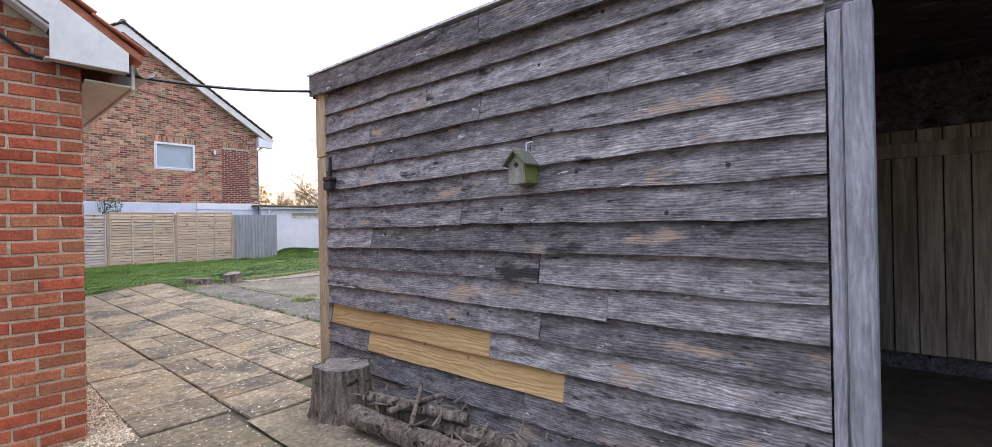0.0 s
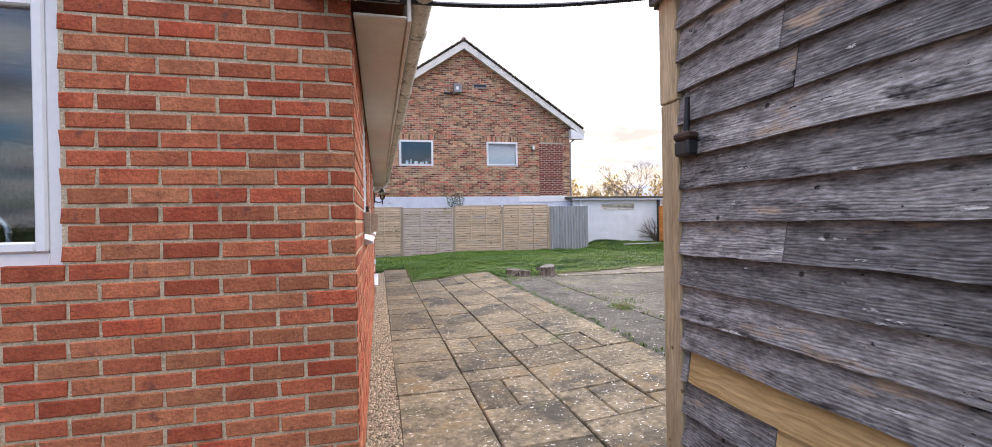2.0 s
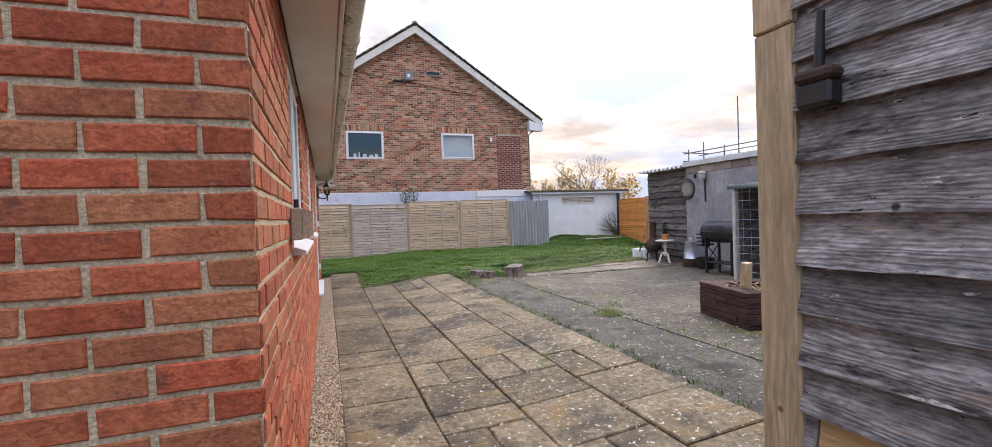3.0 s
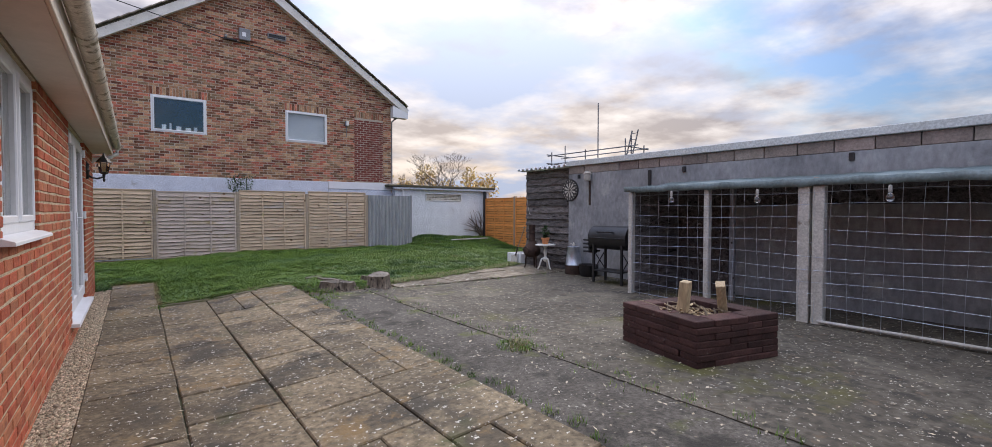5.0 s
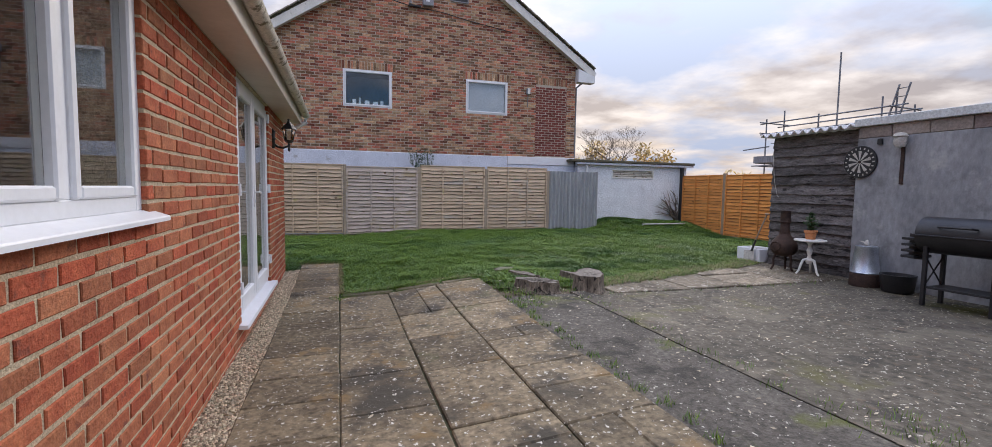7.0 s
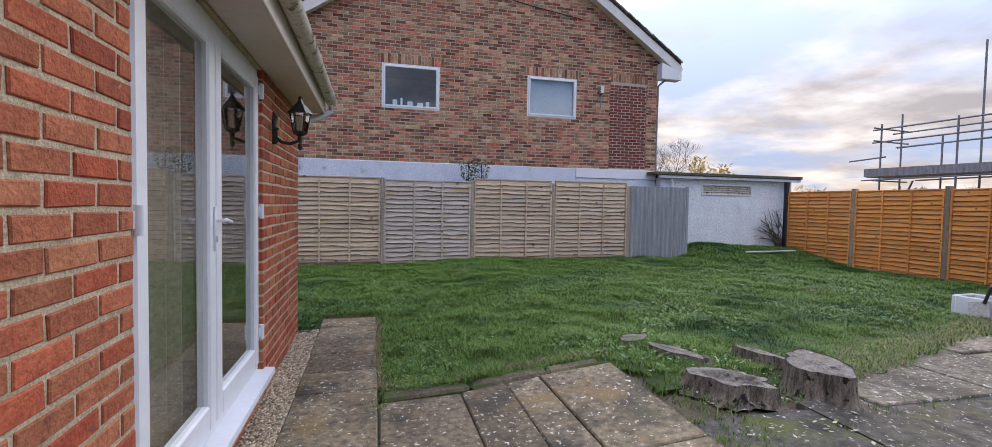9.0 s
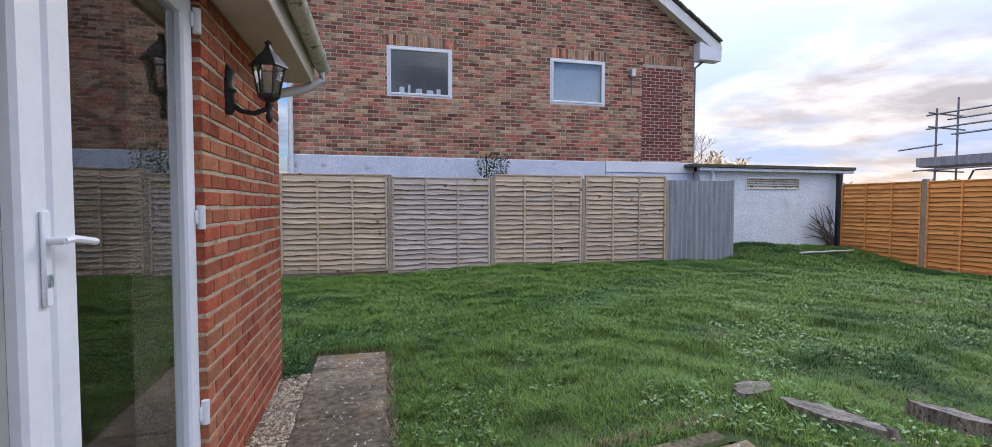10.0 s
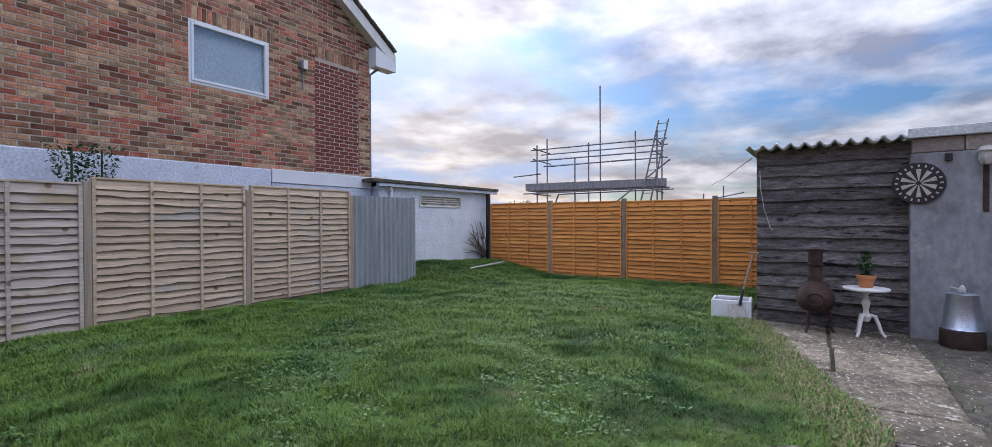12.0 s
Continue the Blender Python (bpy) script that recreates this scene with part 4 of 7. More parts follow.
part("gable", Shape().extrude([(0, GEZ), (GX1 - GX0, GEZ), (GAX - GX0, GAZ)], 1, 0.0, 0.3), M_MORTAR2, gable)
solds = [(h[0] - 0.1, h[1] + 0.1, h[3], h[3] + 0.22) for h in g_holes[:2]]
patch = (7.13 - GX0, 8.17 - GX0, 2.44, 4.60)


def under_gable(u0, u1, w1):
    return w1 < GEZ + gable_slope * min(u0 - 0.05, GX1 - GX0 - u1 - 0.05) + 0.02


g_bricks = bond(GX1 - GX0, GAZ, g_holes + solds + [patch, (patch[0], patch[1], 4.60, 4.82)], rnd, under_gable, first=2.40)
for h in solds + [(patch[0], patch[1], 4.60, 4.82)]:
    u = h[0]
    while u + 0.064 < h[1] + 0.01:
        g_bricks.append((u + 0.005, u + 0.069, h[2] + 0.004, h[3] - 0.006))
        u += 0.0752
lay_bricks(gable, g_bricks, M_BRICK2, lambda b: abs((b[0] + b[1]) / 2 - 3.3) + abs((b[2] + b[3]) / 2 - 3.2), rnd, 0.005)
p_shape = Shape()
for a, b, c, d in bond(patch[1] - patch[0], patch[3] - patch[2] - 0.0, [], rnd, first=0.0):
    brick_shape(p_shape, a + patch[0], b + patch[0] - 0.006, c + patch[2], d + patch[2], 0.005, rnd)
p_me = bpy.data.meshes.new("brick_patch")
p_me.from_pydata(p_shape.v, [], p_shape.f)
p_me.materials.append(M_BRICK3)
p_ob = new("brick_patch", p_me)
p_ob.parent = gable
tagged(p_ob, "dark red brick infill of a former opening", "", "", "stuff")
part("render_band", Shape().box(-0.02, 6.55, -0.03, -0.002, 0.1, 2.385, 0.01), M_BAND, gable, "blue-white rendered band below the brick")
part("white_board", Shape().box(6.56, 8.80, -0.045, -0.002, 2.16, 2.40, 0.006), M_WHITE, gable, "white painted board")
part("render_band", Shape().box(6.56, 8.80, -0.03, -0.002, 0.1, 2.155, 0.01), M_BAND, gable)
struct("wall_gable_side", Shape().box(GX0, GX0 + 0.3, GY + 0.302, GY + 9, 0, GEZ).box(GX1 - 0.3, GX1, GY + 0.302, GY + 9, 0, GEZ).box(GX0, GX1, GY + 9.002, GY + 9.3, 0, GEZ), M_BRICK2, "brown brick side walls of the neighbouring house", "wall")
struct("gable_house_room", Shape().box(GX0 + 0.31, GX1 - 0.31, GY + 2.5, GY + 2.6, 2.5, GEZ).box(GX0 + 0.31, GX1 - 0.31, GY + 0.31, GY + 2.49, 2.5, 2.6).box(GX0 + 0.31, GX1 - 0.31, GY + 0.31, GY + 2.49, 4.9, 5.0), M_DIMROOM, "plain room behind the upstairs windows, coloured darker for indoor shade", "room")


def gable_roof():
    t = thing("gable_roof", "pitched tiled roof with white barge boards and boxed eaves", "roof", None, "", "structure")
    xe, ze, top = 9.02, 5.16, 8.50
    y0 = GY - 0.22
    sl = (top - ze) / (xe - GAX)
    xw = 2 * GAX - xe
    part("deck", Shape().extrude([(xe, ze), (GAX, top), (xw, ze), (xw, ze - 0.06), (GAX, top - 0.06), (xe, ze - 0.06)], 1, y0 + 0.03, GY + 9.5), M_TILE2, t)
    for side in (1, -1):
        for k in range(22):
            d = k * (xe - GAX) / 22
            x = GAX + side * d
            z = top - sl * d
            w = (xe - GAX) / 22
            s = Shape().obox(Matrix.Translation((x + side * w / 2, y0 + 0.13, z - sl * w / 2 + 0.03)) @ Euler((0, side * math.atan(sl), 0)).to_matrix().to_4x4() @ pose(0, 0, 0, 0, side * 3.0, 0), w * 1.25, 0.36, 0.030, 0.004)
            part("tile", s, M_VERGE, t)
        x_low = GAX + side * (xe - GAX)
        part("barge_board", Shape().extrude([(GAX, top - 0.06), (x_low, ze - 0.06), (x_low, ze - 0.30), (GAX, top - 0.34)], 1, y0, y0 + 0.025), M_FASCIA, t, "white barge board")
        part("verge_lining", Shape().extrude([(GAX, top - 0.32), (x_low, ze - 0.28), (x_low, ze - 0.26), (GAX, top - 0.30)], 1, y0 + 0.026, GY + 0.02), M_FASCIA, t)
        bx = sorted((GAX + side * (GX1 - GAX - 0.02), x_low))
        part("box_end", Shape().extrude([(bx[0], ze - 0.42), (bx[1], ze - 0.42), (bx[1], ze - 0.22), (bx[0], ze - 0.02 if side > 0 else ze - 0.25)] if side > 0 else [(bx[0], ze - 0.42), (bx[1], ze - 0.42), (bx[1], ze - 0.02), (bx[0], ze - 0.22)], 1, y0 - 0.004, y0 + 0.25), M_WHITE, t, "white boxed eaves end")
        part("gutter", Shape().tube((x_low + side * 0.05, y0 + 0.1, ze - 0.10), (x_low + side * 0.05, GY + 9, ze - 0.10), 0.055), M_WHITE, t, "", True)
    part("ridge", Shape().tube((GAX, y0, top + 0.0), (GAX, GY + 9.5, top + 0.0), 0.10), M_TILE2, t, "", True)
    return t


gable_roof()
for nm, lab, h in (("window_4", "white fixed upstairs window reflecting the sky", g_holes[0]), ("window_5", "white upstairs window with a pale lowered blind", g_holes[1])):
    window_unit(nm, lab, pose(GX0 + h[0], GY - 0.005, h[2]), h[1] - h[0], h[3] - h[2], (0, h[1] - h[0]), bar=0.035)
tagged(part("blind", Shape().box(5.0, 6.13, GY + 0.055, GY + 0.065, 3.66, 4.52), M_BLIND), "pale blind pulled down behind the window", "blind")

# ---- white outbuilding ----
wh_me = pierced(12.62 - 8.50, 2.22, 0.25, [(9.72 - 8.50, 11.30 - 8.50, 1.80, 2.08)])
wh_me.materials.append(M_WALLWHITE)
wall_w = tagged(new("wall_outbuilding", wh_me), "white painted wall of a low outbuilding with peeling patches", "wall", "", "structure")
wall_w.matrix_basis = pose(8.50, 20.05, 0)
struct("outbuilding_roof", Shape().box(8.2, 12.85, 19.90, 24.0, 2.285, 2.36, 0.01), M_TILE2, "flat dark felt roof of the outbuilding", "roof")
struct("trim_outbuilding", Shape().box(8.4, 12.82, 19.93, 20.04, 2.21, 2.28, 0.004), M_BAND, "pale timber fascia under the flat roof", "trim")
struct("wall_outbuilding_side", Shape().box(12.37, 12.62, 20.302, 24, 0, 2.22).box(8.5, 12.36, 23.7, 23.95, 0, 2.22), M_WALLWHITE, "white side wall of the outbuilding", "wall")


# ---- fences ----
def lap_panel(fence, m, width, height, material, rows, wave, battens, seed, label=""):
    t = thing("panel", label, "", m)
    t.parent = fence
    r = random.Random(seed)
    hh = (height - 0.10) / rows
    for k in range(rows):
        s = lap_board(width - 0.02, hh + 0.035, 0.010, 0.021, wave, r, 26, 0.006)
        ob = part("slat", s, material, t)
        ob.matrix_basis = pose(0.01, 0, 0.05 + k * hh, 0, 0, 0)
        ob = part("bark_edge", bark_shade_strip(s, 0.0065, r), M_BARKSHADE, t)
        ob.matrix_basis = pose(0.01, 0, 0.05 + k * hh, 0, 0, 0)
    for i in range(battens + 2):
        u = i * (width - 0.04) / (battens + 1)
        part("batten", Shape().box(u, u + 0.036, -0.055, -0.032, 0.0, height - 0.03, 0.003), material, t)
        part("batten", Shape().box(u, u + 0.04, 0.002, 0.022, 0.0, height - 0.03, 0.003), material, t)
    part("rail", Shape().box(0, width, -0.03, 0.02, height - 0.028, height, 0.004), material, t)
    part("rail", Shape().box(0.041, width - 0.041, -0.02, 0.02, 0.0, 0.048, 0.004), material, t)
    return t


garden_fence = thing("garden_fence", "pale weathered overlap panel fence with wavy slats along the lawn", "fence")
orange_fence = thing("boundary_fence", "new orange-brown overlap panel fence with grey posts", "fence")
FENCE_Y = 19.32
M_LAPPOST = mat("fence_timber", (0.32, 0.255, 0.19), (0.48, 0.39, 0.30), 2.0, 0.85, 0.5, 8, rand=0.15, stretch=(14, 14, 0.5), fine=0.22, fscale=3.2)
for k, x in enumerate((-4.12, -2.23, -0.35, 1.52, 3.41, 5.27)):
    x2 = (-2.23, -0.35, 1.52, 3.41, 5.27, 7.15)[k]
    z = 0.22 + 0.05 * math.sin(k * 1.7) + 0.02
    lap_panel(garden_fence, pose(x + 0.04, FENCE_Y, z), x2 - x - 0.08, 1.74, M_LAP2 if k == 3 else M_LAP, 18, 0.0125, 2, 40 + k, "lilac-grey weathered panel" if k == 3 else "")
    part("post", Shape().box(x2 - 0.038, x2 + 0.038, FENCE_Y - 0.05, FENCE_Y + 0.04, 0.05, 1.985 - 0.01 * k, 0.006), M_LAPPOST, garden_fence)
OR_X = 12.33
ys = (19.85, 17.98, 16.07, 14.13, 12.2, 10.3)
for k in range(5):
    lap_panel(orange_fence, pose(OR_X, ys[k] - 0.05, 0.13 - 0.01 * k, 0, 0, -90), ys[k] - ys[k + 1] - 0.10, 1.80, M_ORANGE, 18, 0.007, 2, 70 + k)
    part("post", Shape().box(OR_X - 0.06, OR_X + 0.045, ys[k + 1] - 0.048, ys[k + 1] + 0.048, 0.0, 1.97, 0.008), M_ORPOST, orange_fence, "brown weathered post")
part("post", Shape().box(OR_X - 0.05, OR_X + 0.05, 19.86, 19.96, 0.0, 2.2, 0.008), M_BLACK, orange_fence, "dark corner post")


def tin_gate():
    t = thing("metal_gate", "grey corrugated metal sheet gate beside the fence", "gate", pose(7.16, FENCE_Y - 0.02, 0.12))
    s = Shape()
    s.sheet(lambda u, z: (u, 0.022 * math.sin(u * 2 * math.pi / 0.12), z), spread(0, 1.56, 120), [0, 0.9, 1.82])
    ob = part("sheet", s, M_TIN, t)
    so = ob.modifiers.new("thickness", "SOLIDIFY")
    so.thickness = 0.003
    part("gate_frame", Shape().box(0, 1.56, 0.03, 0.07, 0.2, 0.28).box(0, 1.56, 0.03, 0.07, 1.5, 1.58), M_GREYPOST, t)
    part("gate_post", Shape().box(1.56, 1.62, -0.02, 0.05, -0.1, 1.84), M_TIN, t)
    return t


tin_gate()

# ---- concrete outbuilding, lean-to and cage ----
RX = 8.47
struct("wall_concrete", Shape().box(RX, RX + 0.25, 1.0, 11.50, 0.0, 2.20, 0.006), M_RENDER, "grey cement-rendered wall of the long outbuilding", "wall")
blocks = thing("wall_blocks", "course of bare brown and grey blocks under the roof edge", "wall", None, "", "structure")
for k in range(24):
    part("block", Shape().box(RX + 0.002 - 0.004 * (k % 2), RX + 0.25, 1.0 + k * 0.4375, 1.0 + k * 0.4375 + 0.427, 2.204, 2.362, 0.006), M_BLOCK, blocks)
struct("concrete_roof", Shape().box(RX - 0.05, RX + 5.0, 0.9, 11.53, 2.366, 2.475, 0.006), M_CAP, "flat roof with a pale grey-green edge trim", "roof")
struct("wall_concrete_back", Shape().box(RX + 4.6, RX + 4.85, 1.0, 11.42, 0.0, 2.44).box(RX + 0.26, RX + 4.59, 11.17, 11.42, 0.0, 2.44), M_RENDER, "grey cement wall at the back of the outbuilding", "wall")

LX = 8.64
lean = thing("wall_store", "dark weathered lapped-board front of the lean-to store", "wall", pose(LX, 13.02, 0, 0, 0, -90), "", "structure")
part("sheathing", Shape().box(0, 1.54, 0.004, 0.06, 0.1, 2.34), M_DARKWOOD, lean)
for k in range(14):
    ob = part("board", lap_board(1.53, 0.185, 0.024, 0.030, 0.010, rnd, 16, 0.016), M_DARKWOOD, lean)
    ob.matrix_basis = pose(0.0, rnd.uniform(-0.006, 0), 0.16 + k * 0.155, 0, rnd.uniform(-0.3, 0.3), 0)
part("corner_post", Shape().box(1.54, 1.60, -0.10, 0.06, 0.05, 2.30, 0.005), M_GREYPOST, lean, "grey timber edge post")
struct("wall_store_side", Shape().box(LX + 0.05, LX + 3.2, 12.96, 13.02, 0.1, 2.34), M_DARKWOOD, "dark timber side of the lean-to store", "wall")


def corrugated_roof():
    s = Shape()
    s.sheet(lambda y, x: (x, y, 2.40 + 0.030 * math.sin(y * 2 * math.pi / 0.15) + 0.06 * (x - 8.3) / 3.4), spread(11.535, 13.14, 130), [8.42, 9.5, 11.9])
    ob = struct("store_roof", s, M_CEMENT_SHEET, "corrugated cement sheet roof over the lean-to store", "roof", True)
    so = ob.modifiers.new("thickness", "SOLIDIFY")
    so.thickness = 0.022


corrugated_roof()


# ---- paving ----
def skew(x, y):
    return x


def slab_mesh(x0, x1, y0, y1, top=None):
    """One riven slab with worn edges, laid on the ground's fall; top: the slanting far edge of a cut slab."""
    r = random.Random(int(x0 * 977 + y0 * 331))
    s = Shape().box(x0, x1, y0, y1, -0.045, 0.0, 0.009)
    tilt, lift = (r.uniform(-0.005, 0.005), r.uniform(-0.005, 0.005)), r.uniform(-0.003, 0.005)
    out = Shape()
    jx, jy = [r.uniform(-0.005, 0.005) for _ in range(4)], [r.uniform(-0.005, 0.005) for _ in range(4)]
    for x, y, z in s.v:
        q = (x > (x0 + x1) / 2) + 2 * (y > (y0 + y1) / 2)
        x, y = x + jx[q], y + jy[q]
        if top and y > (y0 + y1) / 2:
            y = top(x) - (y1 - y)
        gx = skew(x, y)
        out.v.append((gx, y, ground_z(gx, y) + z + lift + tilt[0] * (x - x0) + tilt[1] * (y - y0) + 0.004))
    out.f = s.f
    return out


struct("path_bed", Shape().sheet(lambda x, y: (x, y, ground_z(x, y) - 0.010), spread(4.3, 8.6, 20), spread(11.46, 13.1, 10)), M_JOINT, "dark mossy soil filling the path joints", "joint filling")
struct("paving_bed", Shape().sheet(lambda x, y: (skew(x, y), y, ground_z(skew(x, y), y) - 0.017), spread(0.79, 3.14, 24), spread(3.2, 12.48, 80)).sheet(lambda x, y: (x, y, ground_z(x, y) - 0.017), spread(0.79, 1.38, 6), spread(12.49, 14.74, 20)).sheet(lambda x, y: (x, y, ground_z(x, y) - 0.014), spread(-1.8, 1.66, 10), spread(-2, 3.33, 20)), M_JOINT, "dark mossy soil filling the paving joints", "joint filling")
paving = thing("pavement", "random-coursed riven stone paving with pale lichen spots", "paving", None, "", "structure")
lawn_edge = lambda x: 12.46 + 0.02 * (x - 1.4) + 0.008 * math.sin(x * 9)
cols = (
    (0.800, 1.368, (14.72, 14.40, 13.60, 13.15, 12.72, 11.87, 11.42, 10.49, 10.05, 9.62, 9.14, 8.75, 7.71, 7.22, 6.29, 5.84, 5.42, 4.24, 3.75), None),
    (1.372, 1.942, (12.47, 11.13, 9.95, 9.35, 8.47, 7.89, 7.05, 6.45, 5.87, 5.57, 4.97, 4.36, 4.05, 3.47), True),
    (1.950, 2.535, (12.47, 11.40, 10.63, 9.86, 9.02, 8.71, 8.17, 7.54, 6.93, 6.33, 5.75, 5.10, 4.55, 3.98), True),
    (2.543, 3.130, (12.49, 11.37, 10.54, 10.27, 9.65, 9.28, 8.81, 7.80, 7.25, 6.62, 6.01, 5.42, 4.80, 4.2), True),
)
splits = {(1, 6): 1.65, (1, 9): 1.655, (2, 0): 2.28, (2, 8): 2.25, (2, 11): 2.215, (3, 2): 2.89, (3, 6): 2.85, (3, 9): 2.82}
for ci, (x0, x1, cuts, slanted) in enumerate(cols):
    for k, (yb, ya) in enumerate(zip(cuts[:-1], cuts[1:])):
        top = lawn_edge if slanted and k == 0 else None
        xs = [x0, splits[ci, k], x1] if (ci, k) in splits else [x0, x1]
        for xa, xb in zip(xs[:-1], xs[1:]):
            part("slab", slab_mesh(xa + 0.002, xb - 0.002, ya + 0.0045, yb - 0.0045, top), M_SLAB, paving)
for xa, xb, ya, yb in ((-0.04, 0.485, 2.75, 3.665), (0.50, 1.335, 2.75, 3.735), (-0.62, -0.06, 2.75, 3.665), (-1.4, -0.64, 2.75, 3.665), (0.70, 1.335, 2.0, 2.73), (-0.1, 0.68, 2.0, 2.73), (-0.9, -0.12, 2.1, 2.73), (-1.8, -0.92, 2.0, 2.73), (0.5, 1.3, 1.2, 1.88), (-0.4, 0.48, 1.2, 1.98), (-1.3, -0.42, 1.2, 1.98), (0.5, 1.6, 0.2, 0.98), (-0.6, 0.48, 0.2, 1.18), (-1.6, -0.62, 0.2, 1.18), (-0.6, 1.6, -0.8, 0.18), (-1.6, -0.62, -0.8, 0.18), (-0.6, 1.6, -2.0, -0.82)):
    part("slab", slab_mesh(xa + 0.005, xb - 0.005, ya + 0.006, yb - 0.006), M_SLAB, paving)

struct("sand_patch", Shape().sheet(lambda x, y: (x, y, ground_z(x, y) + 0.002 + relief(x, y, 0.010)), spread(1.345, 2.28, 20), spread(0.6, 3.46, 50)), M_SAND, "bare sandy ground between the paving and the shed", "ground", True)
kerb = thing("kerb", "low worn mossy stone edging between paving and lawn", "edging", None, "", "structure")
for k, (xa, xb) in enumerate(((1.40, 2.02), (2.035, 2.62), (2.635, 3.06))):
    o, b = Shape(), Shape().box(xa, xb, 12.49, 12.645 - 0.02 * k, -0.06, 0.008, 0.016)
    o.v = [(x, y + 0.02 * (x - 1.4) + 0.012 * noise.noise((x * 5, y * 9, 0)), ground_z(x, y) + z + 0.008 * noise.noise((x * 4, y * 8, 3))) for x, y, z in b.v]
    o.f = b.f
    part("edging_stone", o, M_EDGE, kerb)

path2 = thing("path", "broad stone slab path along the foot of the lawn", "path", None, "", "structure")
p2 = lambda x: 12.04 + 0.29 * (x - 4.6)
for xa, xb, ya, yb, top in ((4.55, 5.68, 11.50, 12.06, p2), (5.705, 6.488, 11.52, 12.385, None), (6.505, 7.405, 11.50, 12.225, None), (7.425, 8.58, 11.51, 12.238, None), (5.705, 6.485, 12.42, 12.37, p2), (6.505, 7.372, 12.256, 12.60, p2), (7.39, 8.58, 12.27, 12.85, p2)):
    tip, s, o = rnd.uniform(-0.008, 0.010), Shape(), Shape()
    if top:
        yb = max(top(xa), ya + 0.05)
    s.box(xa, xb, ya, yb, -0.05, 0.0, 0.011)
    for x, y, z in s.v:
        if top and y > (ya + yb) / 2:
            y = top(x) - (yb - y)
        o.v.append((x + 0.006 * math.sin(y * 7 + xa), y + 0.006 * math.sin(x * 6 + ya), ground_z(x, y) + z + 0.014 + tip + 0.008 * (x - xa) * math.sin(xa * 9)))
    o.f = s.f
    part("slab", o, M_PATHSLAB, path2)


def pebbles(areas, count, seed):
    r = np.random.RandomState(seed)
    base = np.array([(1, 0, 0), (0, 1, 0), (-1, 0, 0), (0, -1, 0), (0, 0, 0.8), (0, 0, -0.8)], float)
    tri = np.array([(0, 1, 4), (1, 2, 4), (2, 3, 4), (3, 0, 4), (1, 0, 5), (2, 1, 5), (3, 2, 5), (0, 3, 5)])
    vs, fs, n = [], [], 0
    for (x0, x1, y0, y1), c in zip(areas, count):
        for _ in range(c):
            x, y = r.uniform(x0, x1), r.uniform(y0, y1)
            a, sc = r.uniform(0, 6.28), r.uniform(0.006, 0.0145) * np.array([r.uniform(0.7, 1.4), r.uniform(0.7, 1.3), r.uniform(0.5, 1.0)])
            p = base * sc + r.uniform(-0.002, 0.002, (6, 3))
            c_, s_ = math.cos(a), math.sin(a)
            q = np.stack([p[:, 0] * c_ - p[:, 1] * s_ + skew(x, y), p[:, 0] * s_ + p[:, 1] * c_ + y, p[:, 2] + ground_z(x, y) - 0.010 + r.uniform(0, 0.012)], 1)
            vs.append(q)
            fs.append(tri + n)
            n += 6
    me = bpy.data.meshes.new("gravel")
    me.from_pydata(np.concatenate(vs).tolist(), [], np.concatenate(fs).tolist())
    me.materials.append(M_GRAVEL)
    return tagged(new("gravel", me), "strip of pale beige gravel at the foot of the brick wall", "gravel", "", "stuff")


struct("gravel_bed", Shape().sheet(lambda x, y: (skew(x, y), y, ground_z(x, y) - 0.016), spread(0.50, 0.80, 2), spread(3.3, 14.6, 40)).sheet(lambda x, y: (x, y, ground_z(x, y) - 0.016), spread(-2.5, 0.79, 6), spread(3.66, 3.98, 3)), M_GRAVEL, "beige gravel bed beside the wall", "gravel")
pebbles(((0.59, 0.80, 3.75, 9.5), (0.59, 0.80, 9.5, 14.35), (-1.6, 0.78, 3.67, 3.97)), (14000, 8500, 6500), 5)

# ---- lawn ----
LAWN = [(-6.5, 14.25), (0.72, 14.25), (0.78, 14.74), (1.39, 14.74), (1.39, 12.60), (3.12, 12.62), (3.36, 12.4), (3.32, 11.9), (3.9, 11.75), (4.5, 12.05), (5.9, 12.46), (7.2, 12.86), (8.45, 13.22), (12.33, 13.22), (12.33, 20.04), (8.6, 20.04), (8.6, 19.28), (-6.5, 19.28)]


def lawn_bed():
    s, c = Shape(), 0.07
    idx = {}
    for i in range(int((-6.5) / c), int(12.4 / c) + 1):
        for j in range(int(12.0 / c), int(20.2 / c) + 1):
            x, y = (i + 0.5) * c, (j + 0.5) * c
            if any(inside(LAWN, x + a, y + b) for a, b in ((-0.08, -0.08), (0.08, -0.08), (0.08, 0.08), (-0.08, 0.08))):
                q = []
                for di, dj in ((0, 0), (1, 0), (1, 1), (0, 1)):
                    key = (i + di, j + dj)
                    if key not in idx:
                        idx[key] = len(s.v)
                        px, py = key[0] * c, key[1] * c
                        s.v.append((px, py, ground_z(px, py) - 0.014 + relief(px, py, 0.010)))
                    q.append(idx[key])
                s.f.append(tuple(q))
    return s


struct("lawn", lawn_bed(), M_TURF, "damp turf of the lawn with thin patches", "lawn", True)


